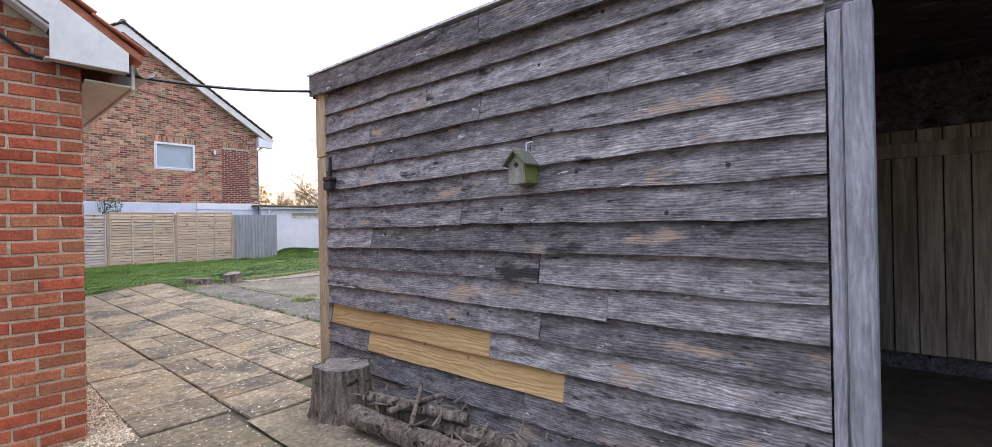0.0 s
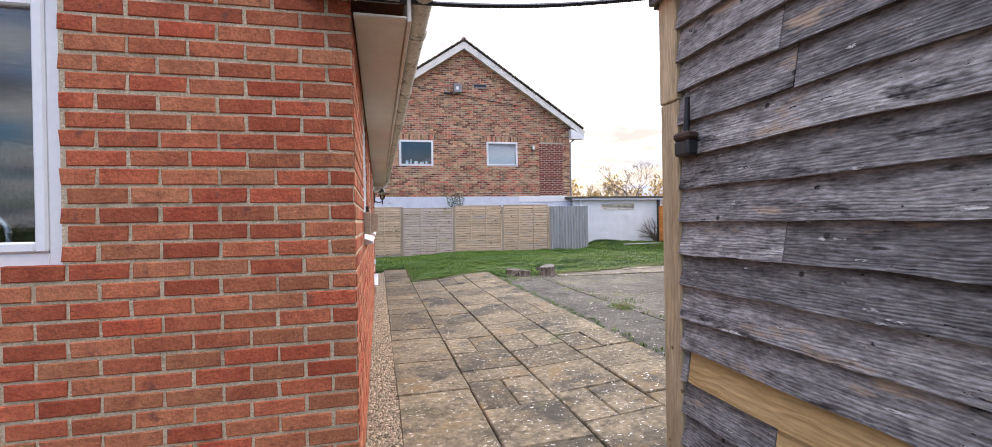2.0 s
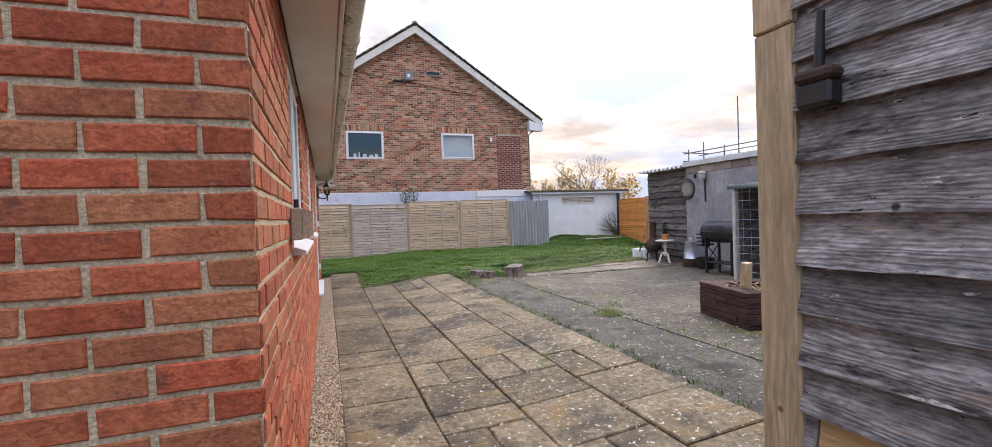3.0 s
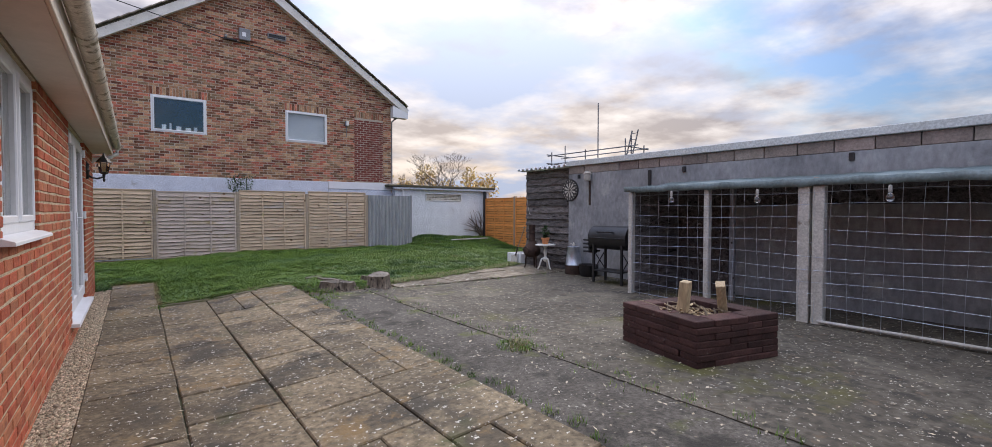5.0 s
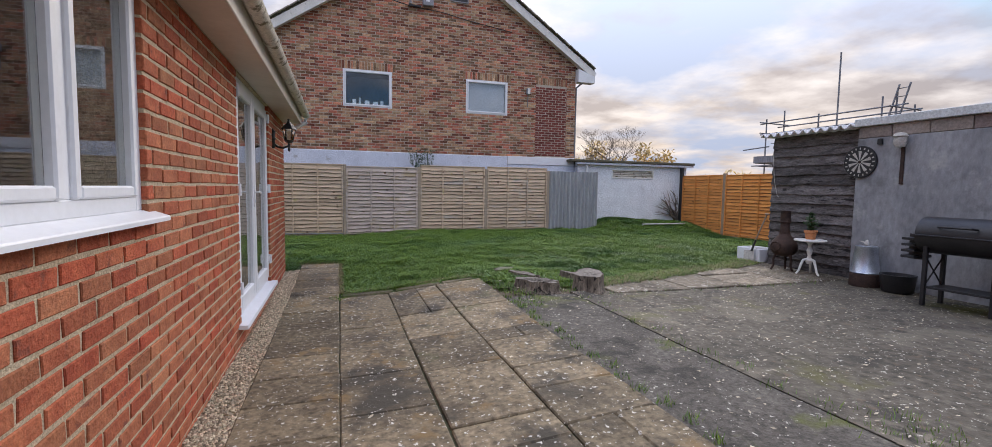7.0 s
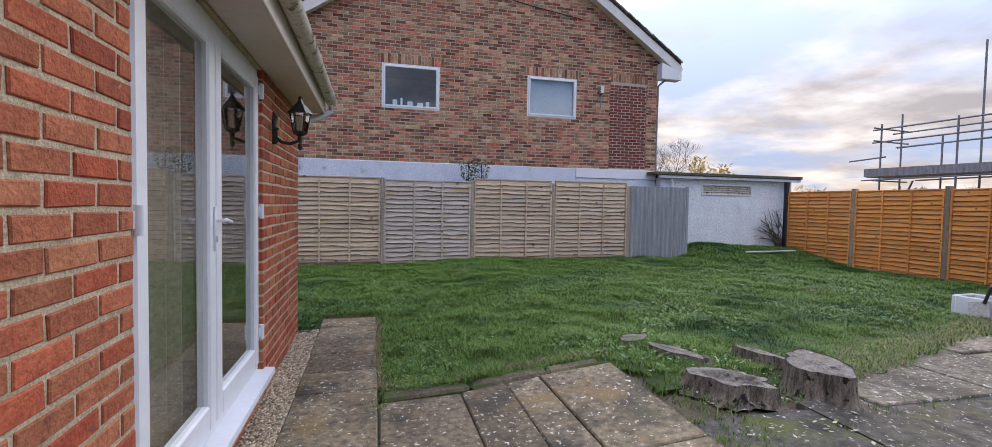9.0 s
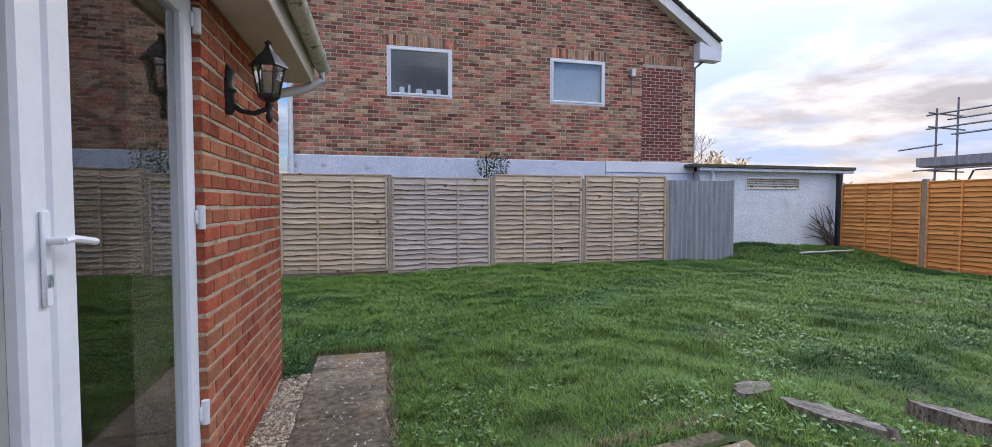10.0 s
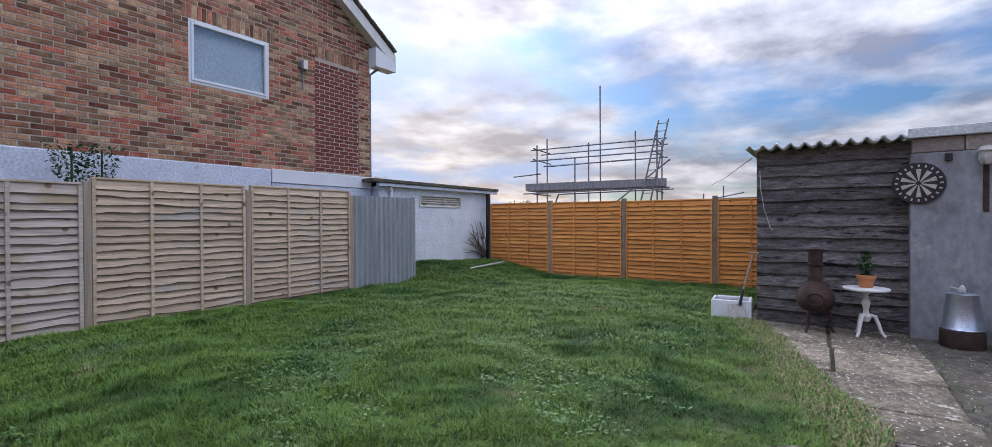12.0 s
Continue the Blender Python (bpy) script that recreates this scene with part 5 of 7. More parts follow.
def grass(count, seed):
    """Blades of grass in tufts over the lawn."""
    r = np.random.RandomState(seed)
    p = np.stack([r.uniform(-4.0, 12.4, count), r.uniform(12.2, 20.1, count)], 1)
    d = np.hypot(p[:, 0] - 1.5, p[:, 1] - 12.3)
    p = p[r.rand(count) < np.clip((4.2 / d) ** 1.25, 0, 1)]
    p = p[np.array([inside(LAWN, x, y) for x, y in p])]
    d = np.hypot(p[:, 0] - 1.5, p[:, 1] - 12.3)
    tuft = np.array([noise.noise((x * 2.6, y * 2.6, 1.0)) + 0.6 * noise.noise((x * 9.0, y * 9.0, 3.0)) for x, y in p])
    z = np.array([ground_z(x, y) - 0.015 + relief(x, y, 0.010) for x, y in p])
    n = len(p)
    h = (0.030 + 0.024 * r.rand(n) ** 2 + 0.055 * np.clip(tuft, -0.5, 1.0)).clip(0.012)
    a, lean = r.uniform(0, 2 * np.pi, n), r.uniform(0.2, 2.2, n)
    wd = r.uniform(0.0011, 0.0025, n) * np.clip(d / 4.5, 1.0, 2.4)
    dx, dy = np.cos(a), np.sin(a)
    base = np.stack([p[:, 0], p[:, 1], z], 1)
    side = np.stack([-dy * wd, dx * wd, 0 * wd], 1)
    mid = base + np.stack([dx * h * lean * 0.35, dy * h * lean * 0.35, h * 0.62], 1)
    tip = base + np.stack([dx * h * lean, dy * h * lean, h], 1)
    v = np.stack([base - side, base + side, mid + side * 0.8, mid - side * 0.8, tip], 1).reshape(-1, 3)
    k = np.arange(n)[:, None] * 5
    loops = np.concatenate([k + np.array([0, 1, 2, 3]), k + np.array([3, 2, 4])], 1).reshape(-1)
    me = bpy.data.meshes.new("grass")
    me.vertices.add(len(v))
    me.vertices.foreach_set("co", v.astype(np.float32).ravel())
    me.loops.add(len(loops))
    me.loops.foreach_set("vertex_index", loops.astype(np.int32))
    me.polygons.add(2 * n)
    me.polygons.foreach_set("loop_start", (np.arange(n)[:, None] * 7 + np.array([0, 4])).astype(np.int32).ravel())
    me.update(calc_edges=True)
    me.materials.append(M_BLADE)
    return tagged(new("grass", me), "short tufted green grass of the lawn with dry patches", "grass", "", "stuff")


grass(1500000, 3)


def clover(count, seed):
    """Patches of small broad weed leaves lying in the grass."""
    r = random.Random(seed)
    s = Shape()
    while count:
        x, y = r.uniform(0.0, 8.5), r.uniform(12.3, 17.5)
        if noise.noise((x * 0.9, y * 0.9, 9.0)) + 0.4 * noise.noise((x * 3, y * 3, 2.0)) < 0.12 or not inside(LAWN, x, y):
            continue
        count -= 1
        z, a, l = ground_z(x, y) + r.uniform(0.012, 0.045), r.uniform(0, 6.28), r.uniform(0.010, 0.022)
        d, e = Vector((math.cos(a), math.sin(a), r.uniform(-0.2, 0.5))) * l, Vector((-math.sin(a), math.cos(a), r.uniform(-0.3, 0.3))) * l * 0.55
        c = Vector((x, y, z))
        s.add([c - d, c + e, c + d, c - e], [(0, 1, 2, 3)])
    me = bpy.data.meshes.new("clover")
    me.from_pydata(s.v, [], s.f)
    me.materials.append(M_CLOVER)
    tagged(new("clover", me), "patches of pale clover and weeds in the lawn", "weeds", "", "stuff")


M_CLOVER = mat("clover_leaf", (0.085, 0.165, 0.045), (0.155, 0.245, 0.085), 2.0, 0.6, 0.0, rand=0.35, hue=0.02)
clover(6000, 5)


def litter(areas, seed):
    """Small dry leaves and chips scattered over the hard ground."""
    r = random.Random(seed)
    s = Shape()
    for x0, x1, y0, y1, n in areas:
        for _ in range(n):
            x, y, a, l = r.uniform(x0, x1), r.uniform(y0, y1), r.uniform(0, 6.28), r.uniform(0.006, 0.022)
            z = ground_z(x, y) + relief(x, y) + 0.008
            d, e = Vector((math.cos(a), math.sin(a), r.uniform(-0.1, 0.3))) * l, Vector((-math.sin(a), math.cos(a), r.uniform(-0.1, 0.2))) * l * r.uniform(0.3, 0.7)
            c = Vector((x, y, z))
            s.add([c - d, c + e, c + d, c - e], [(0, 1, 2, 3)])
    me = bpy.data.meshes.new("leaf_litter")
    me.from_pydata(s.v, [], s.f)
    me.materials.append(M_LITTER)
    tagged(new("leaf_litter", me), "dry pale leaves and chips scattered on the yard", "litter", "", "stuff")


M_LITTER = mat("dry_litter", (0.26, 0.21, 0.14), (0.52, 0.46, 0.35), 3.0, 0.9, 0.0, rand=0.4)
litter(((4.1, 8.2, 3.5, 11.4, 1500), (3.2, 4.1, 4.2, 11.4, 350), (0.8, 3.1, 4.2, 12.0, 420), (3.3, 4.5, 11.2, 12.4, 160), (1.6, 2.1, 0.8, 3.3, 160)), 6)


def tufts(spots, seed, material=M_BLADE, name="weeds", label="small weeds growing in joints and edges"):
    """Small weeds in joints and at wall feet."""
    r = random.Random(seed)
    s = Shape()
    for x, y, rad, n in spots:
        for _ in range(n):
            a, d = r.uniform(0, 6.28), rad * math.sqrt(r.random())
            px, py = x + d * math.cos(a), y + d * math.sin(a)
            z, h, b, w = ground_z(px, py) - 0.01, r.uniform(0.02, 0.06), r.uniform(0, 6.28), 0.003
            s.add([(px - w * math.sin(b), py + w * math.cos(b), z), (px + w * math.sin(b), py - w * math.cos(b), z), (px + h * 0.6 * math.cos(b), py + h * 0.6 * math.sin(b), z + h)], [(0, 1, 2)])
    me = bpy.data.meshes.new(name)
    me.from_pydata(s.v, [], s.f)
    me.materials.append(material)
    tagged(new(name, me), label, "weeds", "", "stuff")


tufts([(3.3 + 0.12 * math.sin(k), 11.2 + 0.22 * k, 0.16, 90) for k in range(9)] + [(4.0 + 0.1 * math.sin(k * 2.0), 5.6 + k * 0.45, 0.14, 12) for k in range(10)] + [(4.5 + 0.4 * k, 11.5, 0.12, 40) for k in range(9)] + [(1.9, 2.9 - 0.35 * k, 0.14, 70) for k in range(6)] + [(1.62, 3.3, 0.1, 50), (3.9, 11.9, 0.3, 380), (3.6, 12.0, 0.3, 300), (4.1, 12.15, 0.24, 420), (3.7, 12.4, 0.3, 260), (3.7, 12.85, 0.2, 160), (4.3, 12.7, 0.25, 200), (8.2, 13.2, 0.3, 200), (1.34, 12.4, 0.1, 120), (3.95, 7.75, 0.20, 420), (4.3, 8.2, 0.25, 160)] + [(3.18 + 0.03 * math.sin(k * 1.7), 4.6 + k * 0.21, 0.06, 34) for k in range(36)] + [(4.08 + 0.05 * math.sin(k * 2.3), 4.8 + k * 0.31, 0.08, 26) for k in range(22)], 8)


def verge(seed, name, material, label, count, lo, hi):
    """Ragged flattened grass spilling from the lawn over the edge of the stone path."""
    r, s = random.Random(seed), Shape()
    for _ in range(count):
        x = r.uniform(4.6, 8.4)
        y = p2(x) + r.triangular(lo, hi, 0.0) + 0.10 * noise.noise((x * 3.1, 4.0, 0.0)) - 0.05
        z, l, b, w, lift = ground_z(x, y) + 0.012, r.uniform(0.03, 0.09), r.uniform(0, 6.28), r.uniform(0.002, 0.0035), r.uniform(0.01, 0.05)
        c, d = math.cos(b), math.sin(b)
        s.add([(x - w * d, y + w * c, z), (x + w * d, y - w * c, z), (x + 0.6 * l * c + w * d, y + 0.6 * l * d - w * c, z + lift), (x + 0.6 * l * c - w * d, y + 0.6 * l * d + w * c, z + lift), (x + l * c, y + l * d, z + lift * 0.7)], [(0, 1, 2, 3), (3, 2, 4)])
    me = bpy.data.meshes.new(name)
    me.from_pydata(s.v, [], s.f)
    me.materials.append(material)
    tagged(new(name, me), label, "grass", "", "stuff")


verge(31, "straw_verge", M_STRAW, "flattened straw-coloured grass along the stone path", 4200, -0.20, 0.26)
verge(32, "green_verge", M_BLADE, "ragged green grass spilling onto the stone path", 6500, -0.20, 0.30)
tufts([(4.6 + 0.09 * k, 12.06 + 0.026 * k + 0.06 * math.sin(k * 2.1), 0.11 + 0.05 * math.sin(k * 1.3), 75) for k in range(42)] + [(4.9 + 0.21 * k, 12.32 + 0.06 * k + 0.08 * math.sin(k * 3.7), 0.17, 90) for k in range(16)] + [(1.4 + 0.06 * k, 12.74, 0.05, 40) for k in range(31)] + [(1.39, 12.75 + 0.1 * k, 0.04, 36) for k in range(20)] + [(0.8 + 0.05 * k, 14.75, 0.05, 40) for k in range(12)] + [(3.88 + 0.03 * k, 7.65 + 0.03 * k, 0.11, 34) for k in range(8)], 18, M_STRAW, "dry_grass", "dry straw-coloured grass at the lawn edge")


# ---- timber lumps ----
def stump(name, label, cx, cy, rx, ry, h, seed, hollow=False, z0=None, turn=0.0):
    r = random.Random(seed)
    n, ph, slant = 44, r.uniform(0, 9), 0.0 if name == "log_round" else 1.0
    z = ground_z(cx, cy) - 0.03 if z0 is None else z0
    rad = [1 + 0.42 * noise.noise((math.cos(6.283 * i / n) * 1.6 + ph, math.sin(6.283 * i / n) * 1.6, ph)) + 0.10 * noise.noise((math.cos(6.283 * i / n) * 7 + ph, math.sin(6.283 * i / n) * 7, 3.0)) + 0.05 * noise.noise((i * 0.9, ph, 5.0)) for i in range(n)]
    t = thing(name, label, "stump", pose(cx, cy, z, 0, 0, turn))
    s = Shape()
    lev = [(1.22, 0.0), (1.05, 0.25), (1.0, 0.6), (0.97, 0.97)]
    for f, q in lev:
        s.v += [(rx * rad[i] * f * math.cos(6.283 * i / n), ry * rad[i] * f * math.sin(6.283 * i / n), h * q * (1 + 0.10 * slant * math.cos(6.283 * i / n + ph)) + 0.006 * noise.noise((i * 0.45, q * 3, ph))) for i in range(n)]
    for k in range(len(lev) - 1):
        s.f += [(k * n + i, k * n + (i + 1) % n, (k + 1) * n + (i + 1) % n, (k + 1) * n + i) for i in range(n)]
    s.f.append(tuple(range(n))[::-1])
    part("bark", s, M_BARK, t, "", True)
    top = Shape()
    for f in (0.955, 0.7, 0.4, 0.12):
        top.v += [(rx * rad[i] * f * math.cos(6.283 * i / n), ry * rad[i] * f * math.sin(6.283 * i / n), h * (0.955 - (0.45 if hollow and f < 0.6 else 0)) * (1 + 0.10 * slant * f * math.cos(6.283 * i / n + ph)) + 0.005 * noise.noise((i * 0.7, f * 5, ph))) for i in range(n)]
    for k in range(3):
        top.f += [(k * n + i, k * n + (i + 1) % n, (k + 1) * n + (i + 1) % n, (k + 1) * n + i) for i in range(n)]
    top.f.append(tuple(range(3 * n, 4 * n)))
    part("cut_face", top, M_CUTWOOD, t, "weathered sawn face")
    return t


stump("tree_stump", "tall piece of an old sawn tree stump at the lawn edge", 4.34, 11.80, 0.26, 0.15, 0.235, 1, False, None, 84)
stump("tree_stump", "rotten low ring of an old tree stump", 3.70, 11.86, 0.25, 0.20, 0.13, 2, True, None, -35)
stump("tree_stump", "split piece of an old sawn tree stump", 4.44, 12.40, 0.24, 0.085, 0.115, 3, False, None, -64)
stump("tree_stump", "low grey root piece of an old stump in the grass", 3.77, 12.60, 0.28, 0.10, 0.075, 4, False, None, -62)
stump("tree_stump", "flat grey root piece of an old stump in the grass", 3.64, 13.02, 0.14, 0.09, 0.065, 5)
stump("log_round", "upright sawn log round beside the shed wall", 1.845, 3.05, 0.20, 0.20, 0.385, 6)


def log(label, p0, p1, r, seed):
    rr = random.Random(seed)
    p0, p1 = Vector(p0), Vector(p1)
    pts = [p0.lerp(p1, k / 6) + Vector((rr.uniform(-1, 1), rr.uniform(-1, 1), rr.uniform(-0.4, 0.4))) * r * 0.16 for k in range(7)]
    pts = [pts[0].lerp(pts[1], q) if k == 0 else pts[k].lerp(pts[k + 1], q) for k in range(6) for q in (0.0, 0.25, 0.5, 0.75)] + [pts[6]]
    s = Shape().path(pts, r, 16, r * 0.86)
    s.v = [tuple(Vector(v) + Vector((noise.noise((v[0] * 28, v[1] * 9, v[2] * 28)), 0.3 * noise.noise((v[0] * 20, v[1] * 20, 4.0)), noise.noise((v[0] * 28, v[1] * 9, v[2] * 28 + 7)))) * r * 0.24) for v in s.v]
    return tagged(part("log", s, M_BARK, None, "", True), label, "log", "logs by the shed")


zl = 0.10
log("rough bark-covered log lying by the shed", (1.72, 2.72, zl + 0.07), (1.80, 1.72, zl + 0.06), 0.066, 1)
log("rough bark-covered log lying by the shed", (1.95, 2.70, zl + 0.06), (2.02, 1.55, zl + 0.06), 0.062, 2)
log("thin bark-covered branch lying on the logs", (1.85, 2.74, zl + 0.15), (1.98, 1.95, zl + 0.15), 0.038, 3)
log("thin dry branch lying on the logs", (1.70, 2.35, zl + 0.19), (2.06, 2.25, zl + 0.21), 0.02, 4)
log("thin dry branch lying on the logs", (1.62, 2.05, zl + 0.16), (2.05, 2.45, zl + 0.24), 0.015, 5)


def twigs(seed):
    r, s = random.Random(seed), Shape()
    for _ in range(46):
        x, y, a, l = r.uniform(1.66, 2.08), r.uniform(1.3, 2.8), r.uniform(0, 6.28), r.uniform(0.05, 0.24)
        z = zl + r.uniform(0.03, 0.20)
        s.path([(x, y, z), (x + 0.5 * l * math.cos(a), y + 0.5 * l * math.sin(a), z + r.uniform(-0.02, 0.04)), (x + l * math.cos(a + 0.3), y + l * math.sin(a + 0.3), z + r.uniform(-0.03, 0.05))], r.uniform(0.004, 0.011), 5, 0.003)
    tagged(part("twigs", s, M_TWIG), "loose dry twigs heaped over the logs", "twigs", "", "stuff")


twigs(4)


# ---- wire-fronted cage ----
def cage():
    t = thing("wire_cage", "wire-fronted store bay with concrete posts under a green tarpaulin", "cage")
    x = 7.27
    for y, w in ((8.97, 0.075), (7.74, 0.075)):
        part("post", Shape().box(x - 0.04, x + 0.04, y - w / 2, y + w / 2, 0.06, 1.72, 0.008), M_CPOST, t, "pale mottled concrete post")
    for y in (6.57, 6.42):
        part("post", Shape().box(x - 0.05, x + 0.05, y - 0.06, y + 0.06, 0.06, 1.72, 0.008), M_CPOST, t, "pale mottled concrete post")
    for y in (4.6, 2.9):
        part("post", Shape().box(x - 0.05, x + 0.05, y - 0.06, y + 0.06, 0.06, 1.72, 0.008), M_CPOST, t)
    part("beam", Shape().box(x - 0.03, x + 0.03, 1.4, 9.0, 1.722, 1.78, 0.006), M_GREYPOST, t)
    s = Shape()
    s.sheet(lambda y, q: (x - 0.075 + q * 1.27, y, 1.80 + 0.13 * q - 0.05 * math.sin(q * 3.1) * (0.6 + 0.4 * math.sin(y * 3)) + 0.006 * math.sin(y * 17)), spread(1.3, 9.06, 90), [0, 0.08, 0.3, 0.6, 1.0 - 0.045])
    s.sheet(lambda y, q: (x - 0.075 - 0.012 * math.sin(y * 9) * q, y, 1.80 + 0.006 * math.sin(y * 17) - (0.085 + 0.02 * noise.noise((y * 1.7, 0, 0))) * q), spread(1.3, 9.06, 90), [0, 0.5, 1.0])
    ob = part("tarpaulin", s, M_TARP, t, "grey-green tarpaulin roof with a drooping front edge", True)
    so = ob.modifiers.new("thickness", "SOLIDIFY")
    so.thickness = 0.003
    w = Shape()
    y = 8.93
    k = 0
    while y > 2.6:
        w.path([(x - 0.045 + 0.01 * math.sin(z * 5 + k), y + 0.012 * math.sin(z * 4 + k * 1.3), z) for z in spread(0.16, 1.72, 8)], 0.0022, 4)
        y -= 0.155
        k += 1
    for j in range(11):
        z = 0.20 + j * 0.145
        w.path([(x - 0.048 + 0.008 * math.sin(yy * 3 + j), yy, z + 0.016 * math.sin(yy * 2.1 + j * 0.9)) for yy in spread(8.95, 2.6, 40)], 0.0022, 4)
    part("wire_mesh", w, M_ZINC, t, "sagging square galvanised wire mesh", True)
    part("bottom_rail", Shape().tube((x - 0.07, 6.40, 0.20), (x - 0.07, 2.6, 0.19), 0.018), M_CPOST, t, "pale pipe along the bottom", True)
    part("side_panel", Shape().box(x + 0.05, RX - 0.005, 8.93, 8.96, 0.12, 1.76), M_DARKWOOD, t, "dark boarded end")
    part("inner_post", Shape().box(7.95, 8.01, 7.72, 7.79, 0.10, 1.84), M_GREYPOST, t)
    part("inner_post", Shape().box(7.75, 7.82, 6.58, 6.66, 0.10, 1.84), M_TERRA, t, "orange-brown timber prop")
    # Dark strips stand in for the canopy's shade on the grey wall
    for k in range(2):
        part("back_board", Shape().box(RX - 0.03, RX - 0.004, 1.5, 8.9, 1.52 + k * 0.18, 1.695 + k * 0.18), M_DARKWOOD, t, "dark board put in for the shade on the upper back wall")
    # Flat dark panel in place of the unlit door opening
    part("back_panel", Shape().box(RX - 0.03, RX - 0.004, 8.05, 8.9, 0.14, 1.515), M_DARKWOOD, t, "dark panel standing in for a black door opening")
    part("kerb", Shape().box(x - 0.06, x + 0.06, 2.6, 9.0, 0.06, 0.16, 0.01), M_CONCRETE, t)
    return t


cage()


def bulb(y, z):
    t = thing("light_bulb", "clear unlit bulb hanging under the tarpaulin edge", "bulb", Matrix.Translation((7.20, y, z)), "hanging bulbs")
    part("glass", Shape().lathe([(0.0, -0.055), (0.022, -0.05), (0.036, -0.03), (0.038, -0.01), (0.028, 0.02), (0.017, 0.04), (0.016, 0.045)], 16), M_BULB, t, "", True)
    part("cap", Shape().lathe([(0.017, 0.046), (0.019, 0.05), (0.019, 0.10), (0.012, 0.115), (0.003, 0.12)], 12), M_CPOST, t, "pale bulb holder", True)
    part("flex", Shape().tube((0, 0, 0.12), (0.02, 0, 1.80 - z - 0.03), 0.003, n=6), M_BLACK, t)


for y, z in ((8.24, 1.60), (7.07, 1.58), (5.78, 1.58)):
    bulb(y, z)


# ---- fire pit ----
def fire_pit():
    t = thing("fire_pit", "square fire pit of dry-stacked dark red paving blocks", "fire pit", pose(4.73, 6.40, ground_z(5.2, 6.8) - 0.01, 0, 0, -14.0))
    L, h, d, r = 0.95, 0.0555, 0.20, random.Random(4)
    me = Shape().box(-0.186, 0.186, -d / 2, d / 2, -h / 2 + 0.001, h / 2 - 0.001, 0.006).mesh("block", M_PIT)
    for c in range(7):
        for side in range(4):
            n = 2
            for k in range(n):
                u = (k + 0.5) * (L - d) / n + (0 if c % 2 else d)
                u = min(max(u, 0.187), L - 0.187)
                base = ((u, d / 2, 0), (L - d / 2, u, 90), (L - u, L - d / 2, 0), (d / 2, L - u, 90))[side]
                piece("block", me, t, pose(base[0] + r.uniform(-0.005, 0.005), base[1] + r.uniform(-0.005, 0.005), h * (c + 0.5), 0, 0, base[2] + r.uniform(-1.0, 1.0)))
    part("ash_bed", Shape().sheet(lambda x, y: (x, y, 0.25 + 0.03 * noise.noise((x * 9, y * 9, 1))), spread(0.19, 0.77, 10), spread(0.19, 0.77, 10)), M_SOIL, t, "grey ash and soil")
    return t


fire_pit()
PIT_Z = ground_z(5.2, 6.8)
for lab, p, q in (("pale square timber offcut standing in the fire pit", (5.05, 6.72, PIT_Z + 0.44), (6, -3, 12)), ("pale square timber offcut leaning in the fire pit", (5.42, 6.56, PIT_Z + 0.43), (-6, -24, 30))):
    tagged(part("timber_offcut", Shape().obox(pose(*p, *q), 0.105, 0.08, 0.42, 0.006), M_POST), lab, "timber", "timber offcuts")


def chips():
    r, s = random.Random(19), Shape()
    for _ in range(60):
        x, y, z = 5.14 + r.uniform(-0.2, 0.2), 6.74 + r.uniform(-0.2, 0.2), PIT_Z + 0.31 + r.random() * 0.09
        s.obox(pose(x, y, z, r.uniform(-40, 40), r.uniform(-40, 40), r.uniform(0, 180)), r.uniform(0.03, 0.11), r.uniform(0.01, 0.03), 0.006, 0.001)
    tagged(part("wood_chips", s, M_POST), "pale wood chips and straw heaped in the fire pit", "wood chips", "", "stuff")


chips()


def kindling():
    r, s = random.Random(9), Shape()
    for _ in range(70):
        x, y, a = 5.18 + r.uniform(-0.24, 0.24), 6.72 + r.uniform(-0.24, 0.24), r.uniform(0, 3.14)
        l, z = r.uniform(0.03, 0.15), PIT_Z + 0.26 + r.random() * 0.12
        s.tube((x - l * math.cos(a), y - l * math.sin(a), z), (x + l * math.cos(a), y + l * math.sin(a), z + r.uniform(-0.03, 0.08)), r.uniform(0.003, 0.010), n=5)
    tagged(part("kindling", s, M_OLDPLANK), "heap of dry sticks and wood chips in the fire pit", "kindling", "", "stuff")


kindling()


